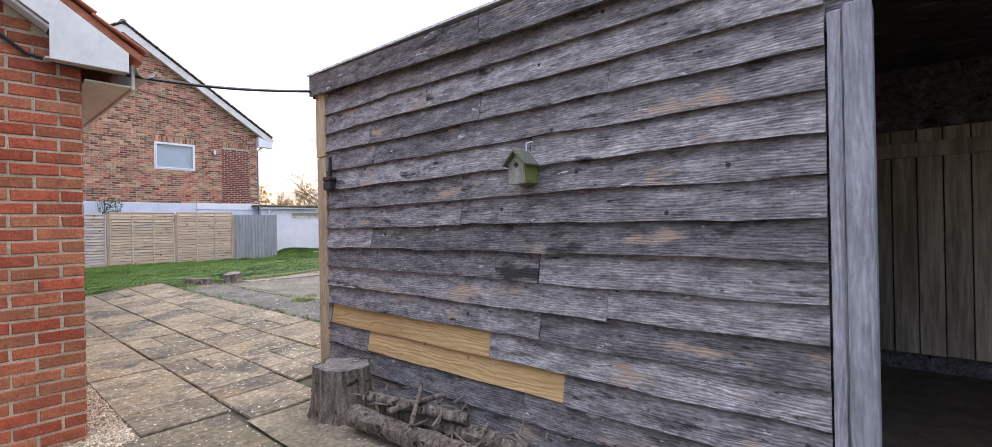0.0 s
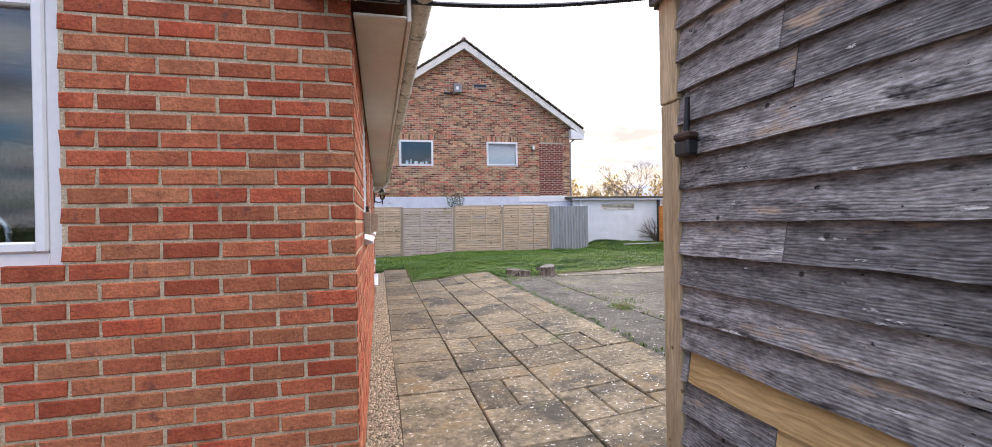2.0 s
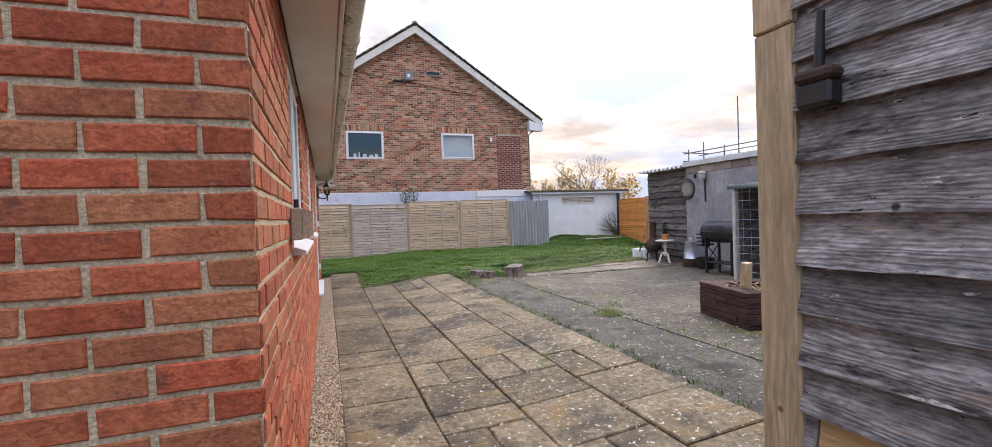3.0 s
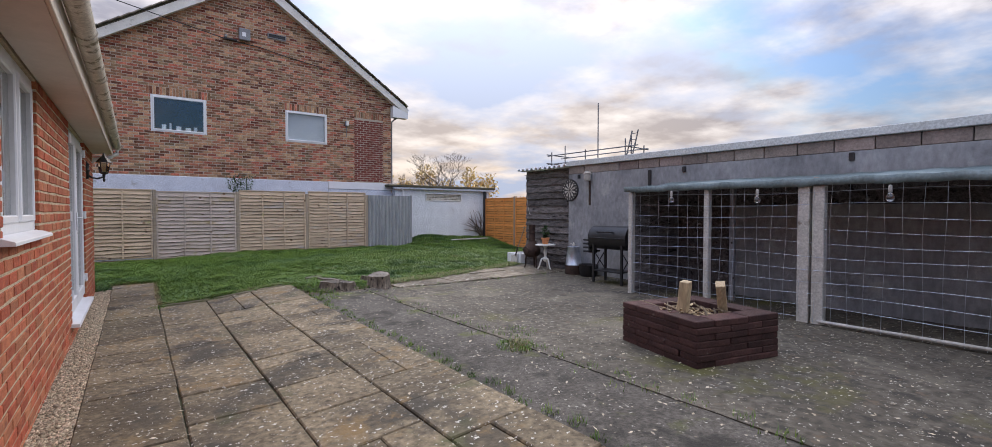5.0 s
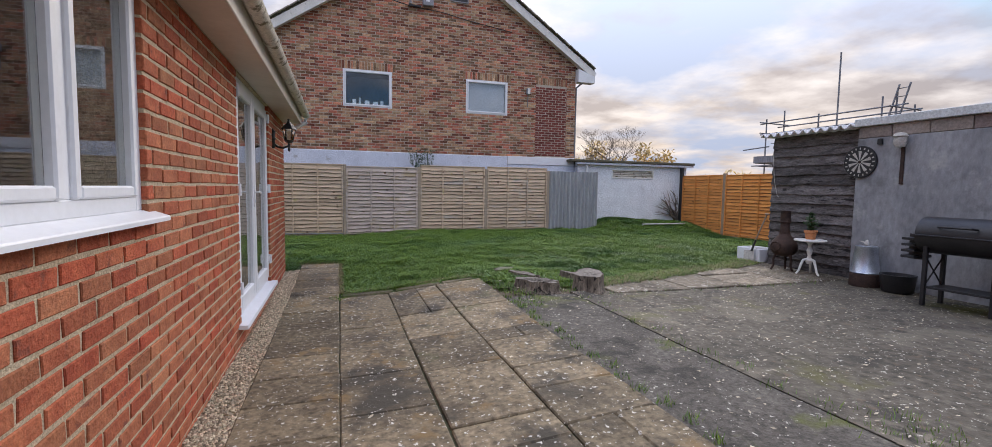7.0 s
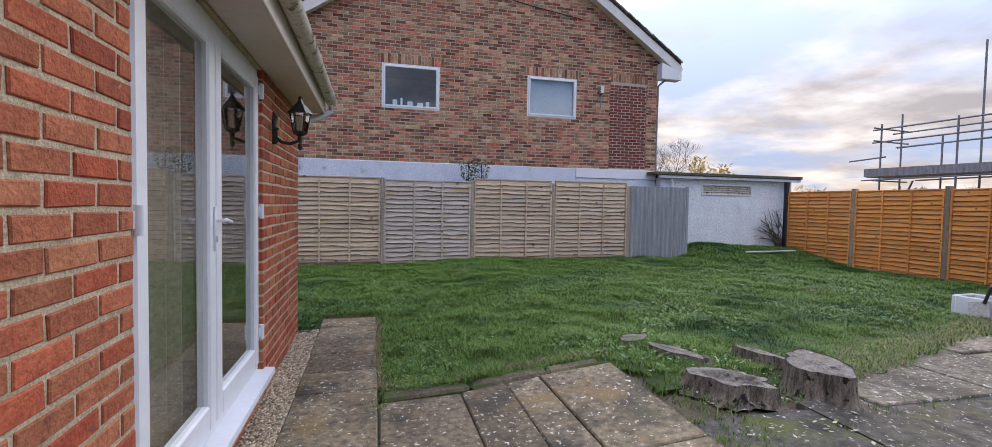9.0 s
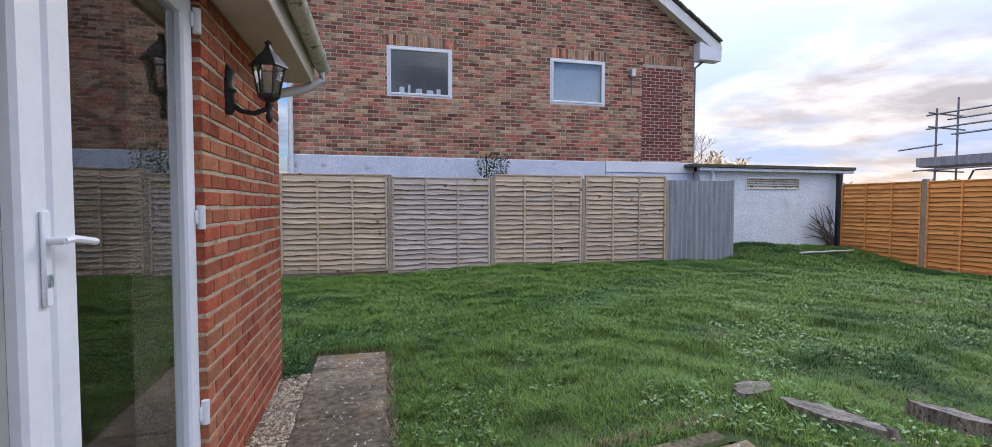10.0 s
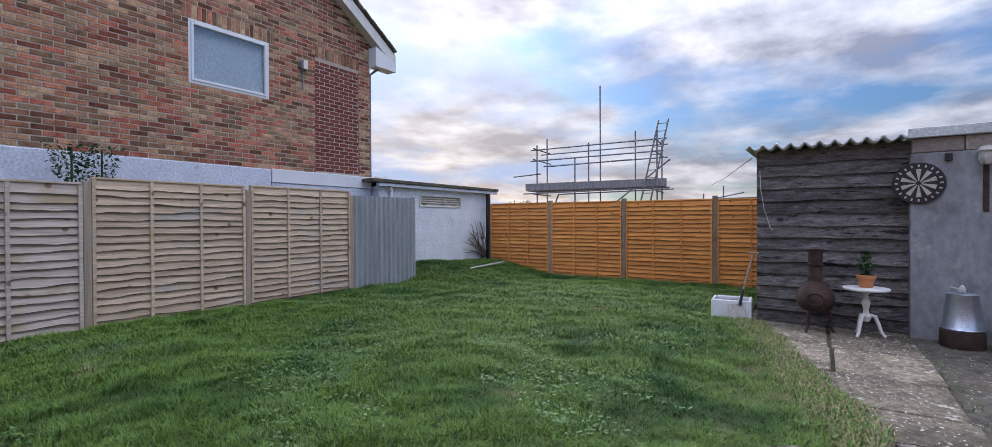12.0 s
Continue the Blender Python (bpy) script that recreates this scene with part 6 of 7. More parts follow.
# ---- things by the concrete wall ----
def barbecue():
    t = thing("barbecue", "black barrel smoker barbecue on angled legs by the wall", "barbecue", pose(7.88, 9.41, ground_z(8, 10)))
    ring = [(0.21 * math.cos(a), 0.21 * math.sin(a)) for a in spread(0, 2 * math.pi, 28)[:-1]]
    part("barrel", Shape().extrude([(x, 0.80 + z) for x, z in ring], 1, 0.0, 0.82), M_BLACK, t, "", True)
    part("lid_seam", Shape().box(-0.218, -0.206, 0.01, 0.81, 0.79, 0.81), M_BLACK, t)
    part("handle", Shape().path([(-0.20, 0.25, 0.90), (-0.26, 0.27, 0.91), (-0.26, 0.57, 0.91), (-0.20, 0.59, 0.90)], 0.012), M_BLACK, t, "", True)
    for x in (-0.16, 0.16):
        for y in (0.10, 0.72):
            part("leg", Shape().box(x - 0.02, x + 0.02, y - 0.02, y + 0.02, 0.0, 0.68, 0.003), M_BLACK, t)
    for y in (0.10, 0.72):
        part("brace", Shape().tube((-0.15, y, 0.22), (0.15, y, 0.55), 0.009, n=6).tube((0.15, y, 0.22), (-0.15, y, 0.55), 0.009, n=6), M_BLACK, t)
    part("shelf", Shape().box(-0.17, 0.17, 0.12, 0.70, 0.20, 0.225), M_BLACK, t)
    for k in range(4):
        part("side_slat", Shape().box(-0.16, 0.16, 0.84, 0.98, 0.52 + k * 0.07, 0.55 + k * 0.07, 0.004), M_BLACK, t)
    part("side_arm", Shape().box(-0.02, 0.02, 0.80, 0.98, 0.50, 0.80), M_BLACK, t)
    part("chimney", Shape().tube((0.1, 0.08, 0.98), (0.1, 0.05, 1.10), 0.018), M_BLACK, t, "", True)
    part("end_plate", Shape().extrude([(x * 0.8, 0.80 + z * 0.8) for x, z in ring], 1, -0.012, -0.001), M_BLACK, t, "", True)
    return t


barbecue()


def bucket():
    z = ground_z(8.05, 11.12)
    tagged(part("tub", Shape().lathe([(0.175, 0), (0.18, 0.02), (0.175, 0.17), (0.16, 0.175), (0.0, 0.17)], 22, (8.24, 11.12, z)), M_RUST, None, "", True), "round rusty brown tub standing on the yard", "tub")
    t = thing("bucket", "upturned galvanised metal bucket standing on a brown tub", "bucket", Matrix.Translation((8.24, 11.12, z + 0.178)))
    part("shell", Shape().lathe([(0.165, 0.0), (0.17, 0.012), (0.163, 0.02), (0.125, 0.36), (0.13, 0.368), (0.12, 0.375), (0.0, 0.372)], 26), M_ZINC, t, "", True)
    o = thing("bird_ornament", "small pale bird ornament on the upturned bucket", "ornament", Matrix.Translation((8.24, 11.12, z + 0.555)))
    part("body", Shape().lathe([(0.0, 0), (0.025, 0.008), (0.032, 0.03), (0.022, 0.06), (0.014, 0.075), (0.0, 0.085)], 12).path([(0, 0.02, 0.03), (0, 0.06, 0.05), (0, 0.10, 0.055)], 0.014, 6, 0.004), M_CPOST, o, "", True)
    tagged(part("planter", Shape().lathe([(0.15, 0), (0.17, 0.02), (0.19, 0.21), (0.195, 0.23), (0.17, 0.23), (0.16, 0.18), (0.0, 0.17)], 20, (8.22, 10.70, z)), M_BLACK, None, "", True), "low black plastic planter on the yard", "planter")


bucket()


def side_table():
    z = ground_z(8.1, 11.9)
    t = thing("side_table", "small round white pedestal table with three curved legs", "table", Matrix.Translation((8.19, 11.91, z + 0.012)))
    part("tabletop", Shape().lathe([(0.0, 0.515), (0.19, 0.515), (0.212, 0.52), (0.217, 0.532), (0.212, 0.545), (0.0, 0.548)], 30), M_FASCIA, t, "", True)
    part("pedestal", Shape().lathe([(0.03, 0.17), (0.045, 0.20), (0.05, 0.23), (0.03, 0.26), (0.022, 0.30), (0.035, 0.34), (0.042, 0.38), (0.025, 0.42), (0.02, 0.46), (0.05, 0.50), (0.06, 0.515)], 16), M_FASCIA, t, "", True)
    for k in range(3):
        a = k * 2.094 + 0.5
        part("leg", Shape().path([(r * math.cos(a), r * math.sin(a), h) for r, h in ((0.025, 0.24), (0.08, 0.23), (0.11, 0.15), (0.135, 0.06), (0.17, 0.012))], 0.022, 8, 0.014), M_FASCIA, t, "", True)
    p = thing("potted_plant", "small dark evergreen in a terracotta pot", "plant", Matrix.Translation((8.19, 11.91, z + 0.562)))
    part("pot", Shape().lathe([(0.06, 0.0), (0.078, 0.095), (0.09, 0.097), (0.092, 0.135), (0.08, 0.137), (0.075, 0.11), (0.0, 0.105)], 20), M_TERRA, p, "terracotta pot", True)
    r, s = random.Random(3), Shape()
    for _ in range(420):
        h = r.uniform(0.12, 0.40)
        w = 0.085 * (1 - abs(h - 0.24) / 0.16) + 0.02
        a = r.uniform(0, 6.28)
        c = Vector((w * math.cos(a) * r.random(), w * math.sin(a) * r.random(), h))
        d, e = Vector((r.uniform(-1, 1), r.uniform(-1, 1), r.uniform(-0.3, 1))) * 0.040, Vector((r.uniform(-1, 1), r.uniform(-1, 1), r.uniform(-1, 1))) * 0.016
        s.add([c - e, c + d * 0.5 + e * 0.4, c + d, c + d * 0.5 - e * 1.2], [(0, 1, 2, 3)])
    part("leaves", s, M_LEAF, p)
    return t


side_table()


def chiminea():
    t = thing("chiminea", "rusty cast-iron chiminea on three legs by the timber wall", "chiminea", Matrix.Translation((8.22, 12.38, ground_z(8.2, 12.4) + 0.012)) @ Matrix.Scale(0.93, 4))
    part("bowl", Shape().lathe([(0.0, 0.24), (0.10, 0.245), (0.17, 0.29), (0.205, 0.36), (0.21, 0.42), (0.20, 0.47), (0.15, 0.55), (0.10, 0.60), (0.085, 0.63)], 26), M_RUST, t, "", True)
    part("neck", Shape().lathe([(0.085, 0.632), (0.078, 0.70), (0.07, 0.82), (0.085, 0.825), (0.09, 0.845), (0.08, 0.85), (0.078, 1.02), (0.085, 1.03), (0.07, 1.03), (0.065, 0.9)], 22), M_RUST, t, "", True)
    part("mouth", Shape().path([(-0.19, 0.09 * math.cos(a), 0.42 + 0.075 * math.sin(a)) for a in spread(0, 6.283, 14)], 0.014, 6), M_RUST, t, "", True)
    for k in range(3):
        a = k * 2.094 + 2.6
        part("leg", Shape().path([(r * math.cos(a), r * math.sin(a), h) for r, h in ((0.13, 0.27), (0.16, 0.18), (0.15, 0.08), (0.19, 0.0))], 0.024, 8, 0.016), M_RUST, t, "", True)
    return t


chiminea()


def sink():
    t = thing("sink", "white glazed sink used as a planter on the grass", "sink", pose(8.47, 13.07, ground_z(8.5, 13.3) + 0.004, 0, 0, 4))
    s = Shape().box(0, 0.42, 0, 0.035, 0, 0.24, 0.01).box(0, 0.42, 0.445, 0.48, 0, 0.24, 0.01).box(0, 0.035, 0.036, 0.444, 0, 0.24, 0.01).box(0.385, 0.42, 0.036, 0.444, 0, 0.24, 0.01).box(0.036, 0.384, 0.036, 0.444, 0, 0.04)
    part("basin", s, M_WHITE, t)
    part("soil", Shape().sheet(lambda x, y: (x, y, 0.19 + 0.02 * noise.noise((x * 12, y * 12, 0))), spread(0.03, 0.39, 6), spread(0.03, 0.45, 6)), M_SOIL, t, "dark soil")
    return t


sink()


def spade():
    t = thing("spade", "garden spade leaning on the timber wall", "spade", Matrix.Translation((0.09, 0, 0)))
    part("shaft", Shape().tube((8.365, 13.165, 0.55), (8.487, 13.06, 1.03), 0.013), M_ORPOST, t, "worn wooden shaft", True)
    part("socket", Shape().tube((8.325, 13.20, 0.36), (8.368, 13.162, 0.562), 0.019, 0.016), M_BLACK, t, "dark steel socket", True)
    part("grip", Shape().tube((8.462, 13.00, 1.035), (8.512, 13.12, 1.035), 0.014), M_ORPOST, t, "wooden crossbar grip", True)
    part("blade", Shape().obox(pose(8.295, 13.225, 0.245, -9, 14, 12), 0.006, 0.19, 0.27, 0.002), M_CPOST, t, "muddy worn steel blade")


spade()


def dartboard():
    t = thing("dartboard", "round black and pale dartboard hung on the wall corner", "dartboard", pose(RX - 0.002, 11.435, 1.868, 0, -90, 0))
    R = 0.225
    part("board", Shape().lathe([(0.0, -0.0), (R, 0.0), (R + 0.004, 0.012), (R, 0.026), (0.0, 0.028)], 40), M_BLACK, t)
    for k in range(20):
        a0, a1 = (k - 0.5) * 2 * math.pi / 20, (k + 0.5) * 2 * math.pi / 20
        if k % 2:
            continue
        for r0, r1 in ((0.022, 0.155),):
            pts = [(r0 * math.cos(a0), r0 * math.sin(a0)), (r1 * math.cos(a0), r1 * math.sin(a0)), (r1 * math.cos((a0 + a1) / 2), r1 * math.sin((a0 + a1) / 2)), (r1 * math.cos(a1), r1 * math.sin(a1)), (r0 * math.cos(a1), r0 * math.sin(a1))]
            part("segment", Shape().extrude(pts, 2, 0.0285, 0.031), M_CPOST, t)
    for k in range(20):
        a = k * 2 * math.pi / 20
        part("number", Shape().obox(Matrix.Translation((0.19 * math.cos(a), 0.19 * math.sin(a), 0.0315)) @ pose(0, 0, 0, 0, 0, math.degrees(a)), 0.028, 0.016, 0.003, 0.001), M_CPOST, t)
    part("bull", Shape().lathe([(0.016, 0.0285), (0.016, 0.032), (0.0, 0.0325)], 14), M_RUST, t)
    return t


dartboard()


def wall_fixtures():
    t = thing("security_light", "white weathered security light above a rusty strip", "light", Matrix.Translation((RX, 10.90, 2.13)))
    part("head", Shape().lathe([(0.0, -0.10), (0.05, -0.09), (0.075, -0.04), (0.07, 0.03), (0.085, 0.05), (0.06, 0.09), (0.0, 0.10)], 14, (-0.08, 0, 0)), M_CPOST, t, "", True)
    part("strip", Shape().box(-0.02, -0.001, -0.022, 0.022, -0.58, -0.09), M_RUST, t, "rusty metal strip")
    for y, z, h in ((9.49, 2.02, 0.28), (8.82, 2.13, 0.09), (6.48, 2.13, 0.10), (11.19, 2.14, 0.08)):
        tagged(part("vent_cover", Shape().box(RX - 0.03, RX - 0.001, y - 0.03, y + 0.03, z - h / 2, z + h / 2), M_BLACK), "small dark fitting on the cement wall", "vent")


wall_fixtures()


# ---- fixtures on the brick walls ----
def wall_lamp():
    t = thing("wall_lamp", "black coach lantern on a curved wall bracket", "lamp", SIDE_M @ pose(9.14, -0.006, 1.99, 0, 0, -90))
    part("back_plate", Shape().lathe([(0.02, -0.12), (0.035, -0.10), (0.03, -0.02), (0.045, 0.0), (0.03, 0.02), (0.035, 0.09), (0.0, 0.13)], 12), M_BLACK, t, "", True)
    part("arm", Shape().path([(0.0, 0, -0.05), (0.06, 0, -0.10), (0.12, 0, -0.11), (0.18, 0, -0.085), (0.19, 0, -0.03)], 0.013, 8), M_BLACK, t, "", True)
    part("finial", Shape().lathe([(0.0, -0.16), (0.014, -0.145), (0.018, -0.12), (0.01, -0.10), (0.02, -0.06)], 10, (0.19, 0, 0)), M_BLACK, t, "", True)
    part("base", Shape().lathe([(0.02, -0.05), (0.05, -0.03), (0.055, -0.015), (0.0, -0.012)], 6, (0.19, 0, 0)), M_BLACK, t)
    g = part("lantern_glass", Shape().lathe([(0.048, -0.012), (0.072, 0.12)], 6, (0.19, 0, 0)), M_BULB, t, "clear lantern glass")
    g.visible_shadow = False
    for k in range(6):
        a = k * math.pi / 3
        part("bar", Shape().tube((0.19 + 0.05 * math.cos(a), 0.05 * math.sin(a), -0.013), (0.19 + 0.075 * math.cos(a), 0.075 * math.sin(a), 0.122), 0.005, n=6), M_BLACK, t)
    part("roof", Shape().lathe([(0.095, 0.122), (0.09, 0.132), (0.045, 0.185), (0.03, 0.20), (0.02, 0.215), (0.012, 0.235), (0.018, 0.245), (0.0, 0.26)], 6, (0.19, 0, 0)), M_BLACK, t)


wall_lamp()


def meter_box():
    t = thing("meter_box", "cream plastic outdoor socket box on the brick wall", "socket box", SIDE_M @ pose(1.09, -0.006, 1.325))
    part("case", Shape().box(0, 0.13, -0.05, 0, 0.0, 0.15, 0.006), M_PLASTIC, t)
    part("cover", Shape().extrude([(-0.052, 0.003), (-0.098, 0.022), (-0.098, 0.128), (-0.052, 0.147)], 0, 0.003, 0.127), M_PLASTIC, t)
    part("conduit", Shape().tube((0.06, -0.025, 0.15), (0.06, -0.025, 0.19), 0.012), M_BLACK, t, "short black conduit", True)


meter_box()


def bird_box():
    t = thing("bird_box", "weathered green-stained wooden bird box on the shed wall", "bird box", pose(SHED_X - 0.036, 1.645, 1.605, 0, 0, -90) @ Matrix.Scale(0.75, 4))
    part("body", Shape().extrude([(-0.075, 0.0), (0.075, 0.0), (0.075, 0.15), (0.0, 0.225), (-0.075, 0.15)], 1, -0.16, 0.0), M_BOXWOOD, t)
    part("roof", Shape().add([(-0.105, -0.20, 0.13), (0, -0.20, 0.235), (0, 0.0, 0.235), (-0.105, 0.0, 0.13), (-0.11, -0.20, 0.142), (0, -0.20, 0.252), (0, 0.0, 0.252), (-0.11, 0.0, 0.142)], [(0, 1, 2, 3), (7, 6, 5, 4), (0, 4, 5, 1), (1, 5, 6, 2), (2, 6, 7, 3), (3, 7, 4, 0)]), M_MOSSWOOD, t)
    part("roof", Shape().add([(0.105, -0.20, 0.13), (0.001, -0.20, 0.235), (0.001, 0.0, 0.235), (0.105, 0.0, 0.13), (0.11, -0.20, 0.142), (0.001, -0.20, 0.252), (0.001, 0.0, 0.252), (0.11, 0.0, 0.142)], [(3, 2, 1, 0), (4, 5, 6, 7), (1, 5, 4, 0), (2, 6, 5, 1), (3, 7, 6, 2), (0, 4, 7, 3)]), M_MOSSWOOD, t)
    part("side", Shape().box(0.076, 0.086, -0.155, -0.005, 0.0, 0.15), M_ALGAE, t, "green algae-covered side")
    part("entrance", Shape().obox(pose(0, -0.1605, 0.14, 0, 45, 0), 0.035, 0.002, 0.035, 0.0005), M_BLACK, t, "dark diamond entrance hole")
    part("hanger", Shape().path([(0.02, -0.06, 0.25), (0.02, -0.06, 0.31), (0.05, -0.02, 0.32), (0.05, 0.0, 0.28)], 0.006, 6), M_ZINC, t, "bent wire hanger", True)


M_MOSSWOOD = mat("mossy_wood", (0.12, 0.12, 0.09), (0.21, 0.205, 0.16), 9, 0.9, 0.5, 40, spots=(((0.11, 0.15, 0.03), 8, 0.53, 0.12),))
M_BOXWOOD = mat("box_wood", (0.21, 0.205, 0.165), (0.34, 0.335, 0.28), 3, 0.9, 0.3, 30, stretch=(7, 7, 1.4), fine=0.25, fscale=5)
M_ALGAE = mat("green_algae", (0.10, 0.135, 0.025), (0.20, 0.23, 0.06), 9, 0.95, 0.4, 40, fine=0.3, spots=(((0.24, 0.23, 0.16), 6, 0.60, 0.1),))
bird_box()


def hand_brush():
    t = thing("hand_brush", "dark hand brush hanging on the shed wall", "brush", pose(SHED_X - 0.046, 3.735, 1.745, 0, 0, -90))
    part("handle", Shape().tube((0.0, -0.03, 0.07), (0.01, -0.03, 0.24), 0.016, 0.012), M_BLACK, t, "", True)
    part("head", Shape().box(-0.06, 0.06, -0.07, 0.0, 0.03, 0.07, 0.012), M_RUST, t, "brown brush back")
    part("bristles", Shape().box(-0.056, 0.056, -0.066, -0.004, -0.045, 0.029, 0.01), M_BLACK, t, "black bristles")


hand_brush()


def cable(name, label, pts, r=0.007):
    return tagged(part(name, Shape().path(pts, r, 6), M_BLACK, None, "", True), label, "cable")


sag = [(0.45 + (2.13 - 0.45) * k / 14, 3.93 + 0.07 * k / 14, 2.42 + 0.17 * k / 14 - 0.05 * math.sin(math.pi * k / 14)) for k in range(15)]
cable("power_cable", "black cable clipped along the brick and slung to the shed", [(-2.6, 3.955, 2.62), (-1.2, 3.955, 2.66), (-0.4, 3.955, 2.655), (0.0, 3.955, 2.62), (0.2, 3.955, 2.55), (0.33, 3.955, 2.45)] + sag, 0.011)
cable("power_cable", "black cable clipped across the neighbouring gable", [(-6.5, GY - 3.0, 7.55), (0.5, GY - 0.6, 6.75), (3.3, GY - 0.04, 6.42), (3.6, GY - 0.03, 6.40), (4.2, GY - 0.03, 6.36), (5.0, GY - 0.03, 6.22), (6.3, GY - 0.03, 6.05)], 0.012)


cable("overhead_wire", "thin overhead wire beyond the store roof", [(8.6, 13.08, 2.28), (14.0, 14.2, 2.45), (24.0, 16.2, 2.95)], 0.006)
tagged(part("cord", Shape().path([(8.56, 12.98, 2.10), (8.57, 12.97, 1.85), (8.56, 12.93, 1.60), (8.56, 12.86, 1.36), (8.57, 12.84, 1.34)], 0.005, 6), M_CPOST, None, "", True), "pale cord hanging on the timber store wall", "cord")


def gable_fixtures():
    t = thing("meter_cabinet", "grey electrical box high on the neighbouring gable", "cabinet", pose(3.64, GY - 0.01, 6.46))
    part("case", Shape().box(0, 0.30, -0.13, 0.0, 0, 0.34, 0.012), M_GREY, t)
    part("plate", Shape().box(0.08, 0.18, -0.135, -0.131, 0.10, 0.22), M_WHITE, t)
    b = thing("cable_bracket", "dark cable bracket with insulators on the gable", "bracket", pose(3.25, GY - 0.01, 6.40))
    part("bar", Shape().box(0, 0.34, -0.10, 0.0, 0, 0.05), M_BLACK, b)
    part("insulator", Shape().lathe([(0.02, 0), (0.045, 0.02), (0.03, 0.05), (0.04, 0.09), (0.0, 0.1)], 10, (0.05, -0.08, 0.05)), M_GREY, b, "", True)
    v = thing("vent_window", "small dark vent window near the gable top", "vent", pose(4.43, GY - 0.012, 6.70))
    part("frame", Shape().box(0, 0.54, -0.02, 0, 0, 0.03).box(0, 0.54, -0.02, 0, 0.13, 0.16).box(0, 0.03, -0.02, 0, 0.031, 0.129).box(0.51, 0.54, -0.02, 0, 0.031, 0.129), M_GREY, v)
    part("pane", Shape().box(0.03, 0.51, -0.008, -0.002, 0.03, 0.13), M_BLACK, v)
    w = thing("bulkhead_light", "grey bulkhead lamp on the neighbouring brick wall", "light", pose(6.80, GY - 0.008, 4.26))
    part("case", Shape().box(0, 0.12, -0.09, 0, 0, 0.20, 0.03), M_GREY, w)
    part("lens", Shape().box(0.018, 0.102, -0.105, -0.091, 0.02, 0.18, 0.012), M_FASCIA, w, "pale lens")
    part("conduit", Shape().box(0.05, 0.07, -0.02, 0, -0.35, -0.001), M_GREY, w)
    tagged(part("downpipe", Shape().path([(GX0 - 0.35, GY - 0.10, 4.95), (GX0 - 0.05, GY - 0.10, 4.75), (GX0 + 0.06, GY - 0.07, 4.6), (GX0 + 0.06, GY - 0.07, 0.2)], 0.045, 10), M_WHITE, None, "", True), "white plastic downpipe at the house corner", "downpipe")
    tagged(part("downpipe", Shape().path([(9.02, GY - 0.05, 4.95), (8.62, GY - 0.05, 4.72), (GX1 + 0.045, GY + 0.05, 4.6), (GX1 + 0.045, GY + 0.05, 2.4)], 0.03, 10), M_GREY, None, "", True), "thin grey downpipe at the gable corner", "downpipe")
    tagged(part("downpipe", Shape().path([(8.75, 19.98, 2.2), (8.80, 19.99, 2.1), (8.80, 19.99, 0.3)], 0.035, 10), M_WHITE, None, "", True), "white plastic downpipe on the outbuilding", "downpipe")
    for k, (x, h, wd) in enumerate(((1.75, 0.14, 0.10), (1.92, 0.19, 0.05), (2.08, 0.12, 0.12), (2.30, 0.10, 0.13), (2.50, 0.13, 0.08))):
        tagged(part("sill_jar", Shape().box(x, x + wd, GY + 0.10, GY + 0.10 + wd * 0.7, 3.66, 3.66 + h, 0.008), M_WHITE), "white jar on the upstairs window sill", "jar", "jars on the sill")
    struct("window_ledge", Shape().box(1.50, 2.80, GY + 0.071, GY + 0.30, 3.60, 3.655), M_WHITE, "white inner window ledge", "ledge")


gable_fixtures()


def louvre():
    t = thing("window_6", "narrow louvred window in the white outbuilding", "window", pose(9.72, 20.05, 1.80), "", "structure")
    w, h = 1.58, 0.28
    part("window_frame", Shape().box(0, w, -0.02, 0.05, 0, 0.03).box(0, w, -0.02, 0.05, h - 0.03, h).box(0, 0.04, -0.02, 0.05, 0.031, h - 0.031).box(w - 0.04, w, -0.02, 0.05, 0.031, h - 0.031), M_FASCIA, t)
    for k in range(4):
        part("slat", Shape().obox(pose(w / 2, 0.02, 0.055 + k * 0.055, -35, 0, 0), w - 0.09, 0.006, 0.06, 0.001), M_GUTTER, t)
    part("backing", Shape().box(0.041, w - 0.041, 0.06, 0.07, 0.031, h - 0.031), M_GUTTER, t)


louvre()


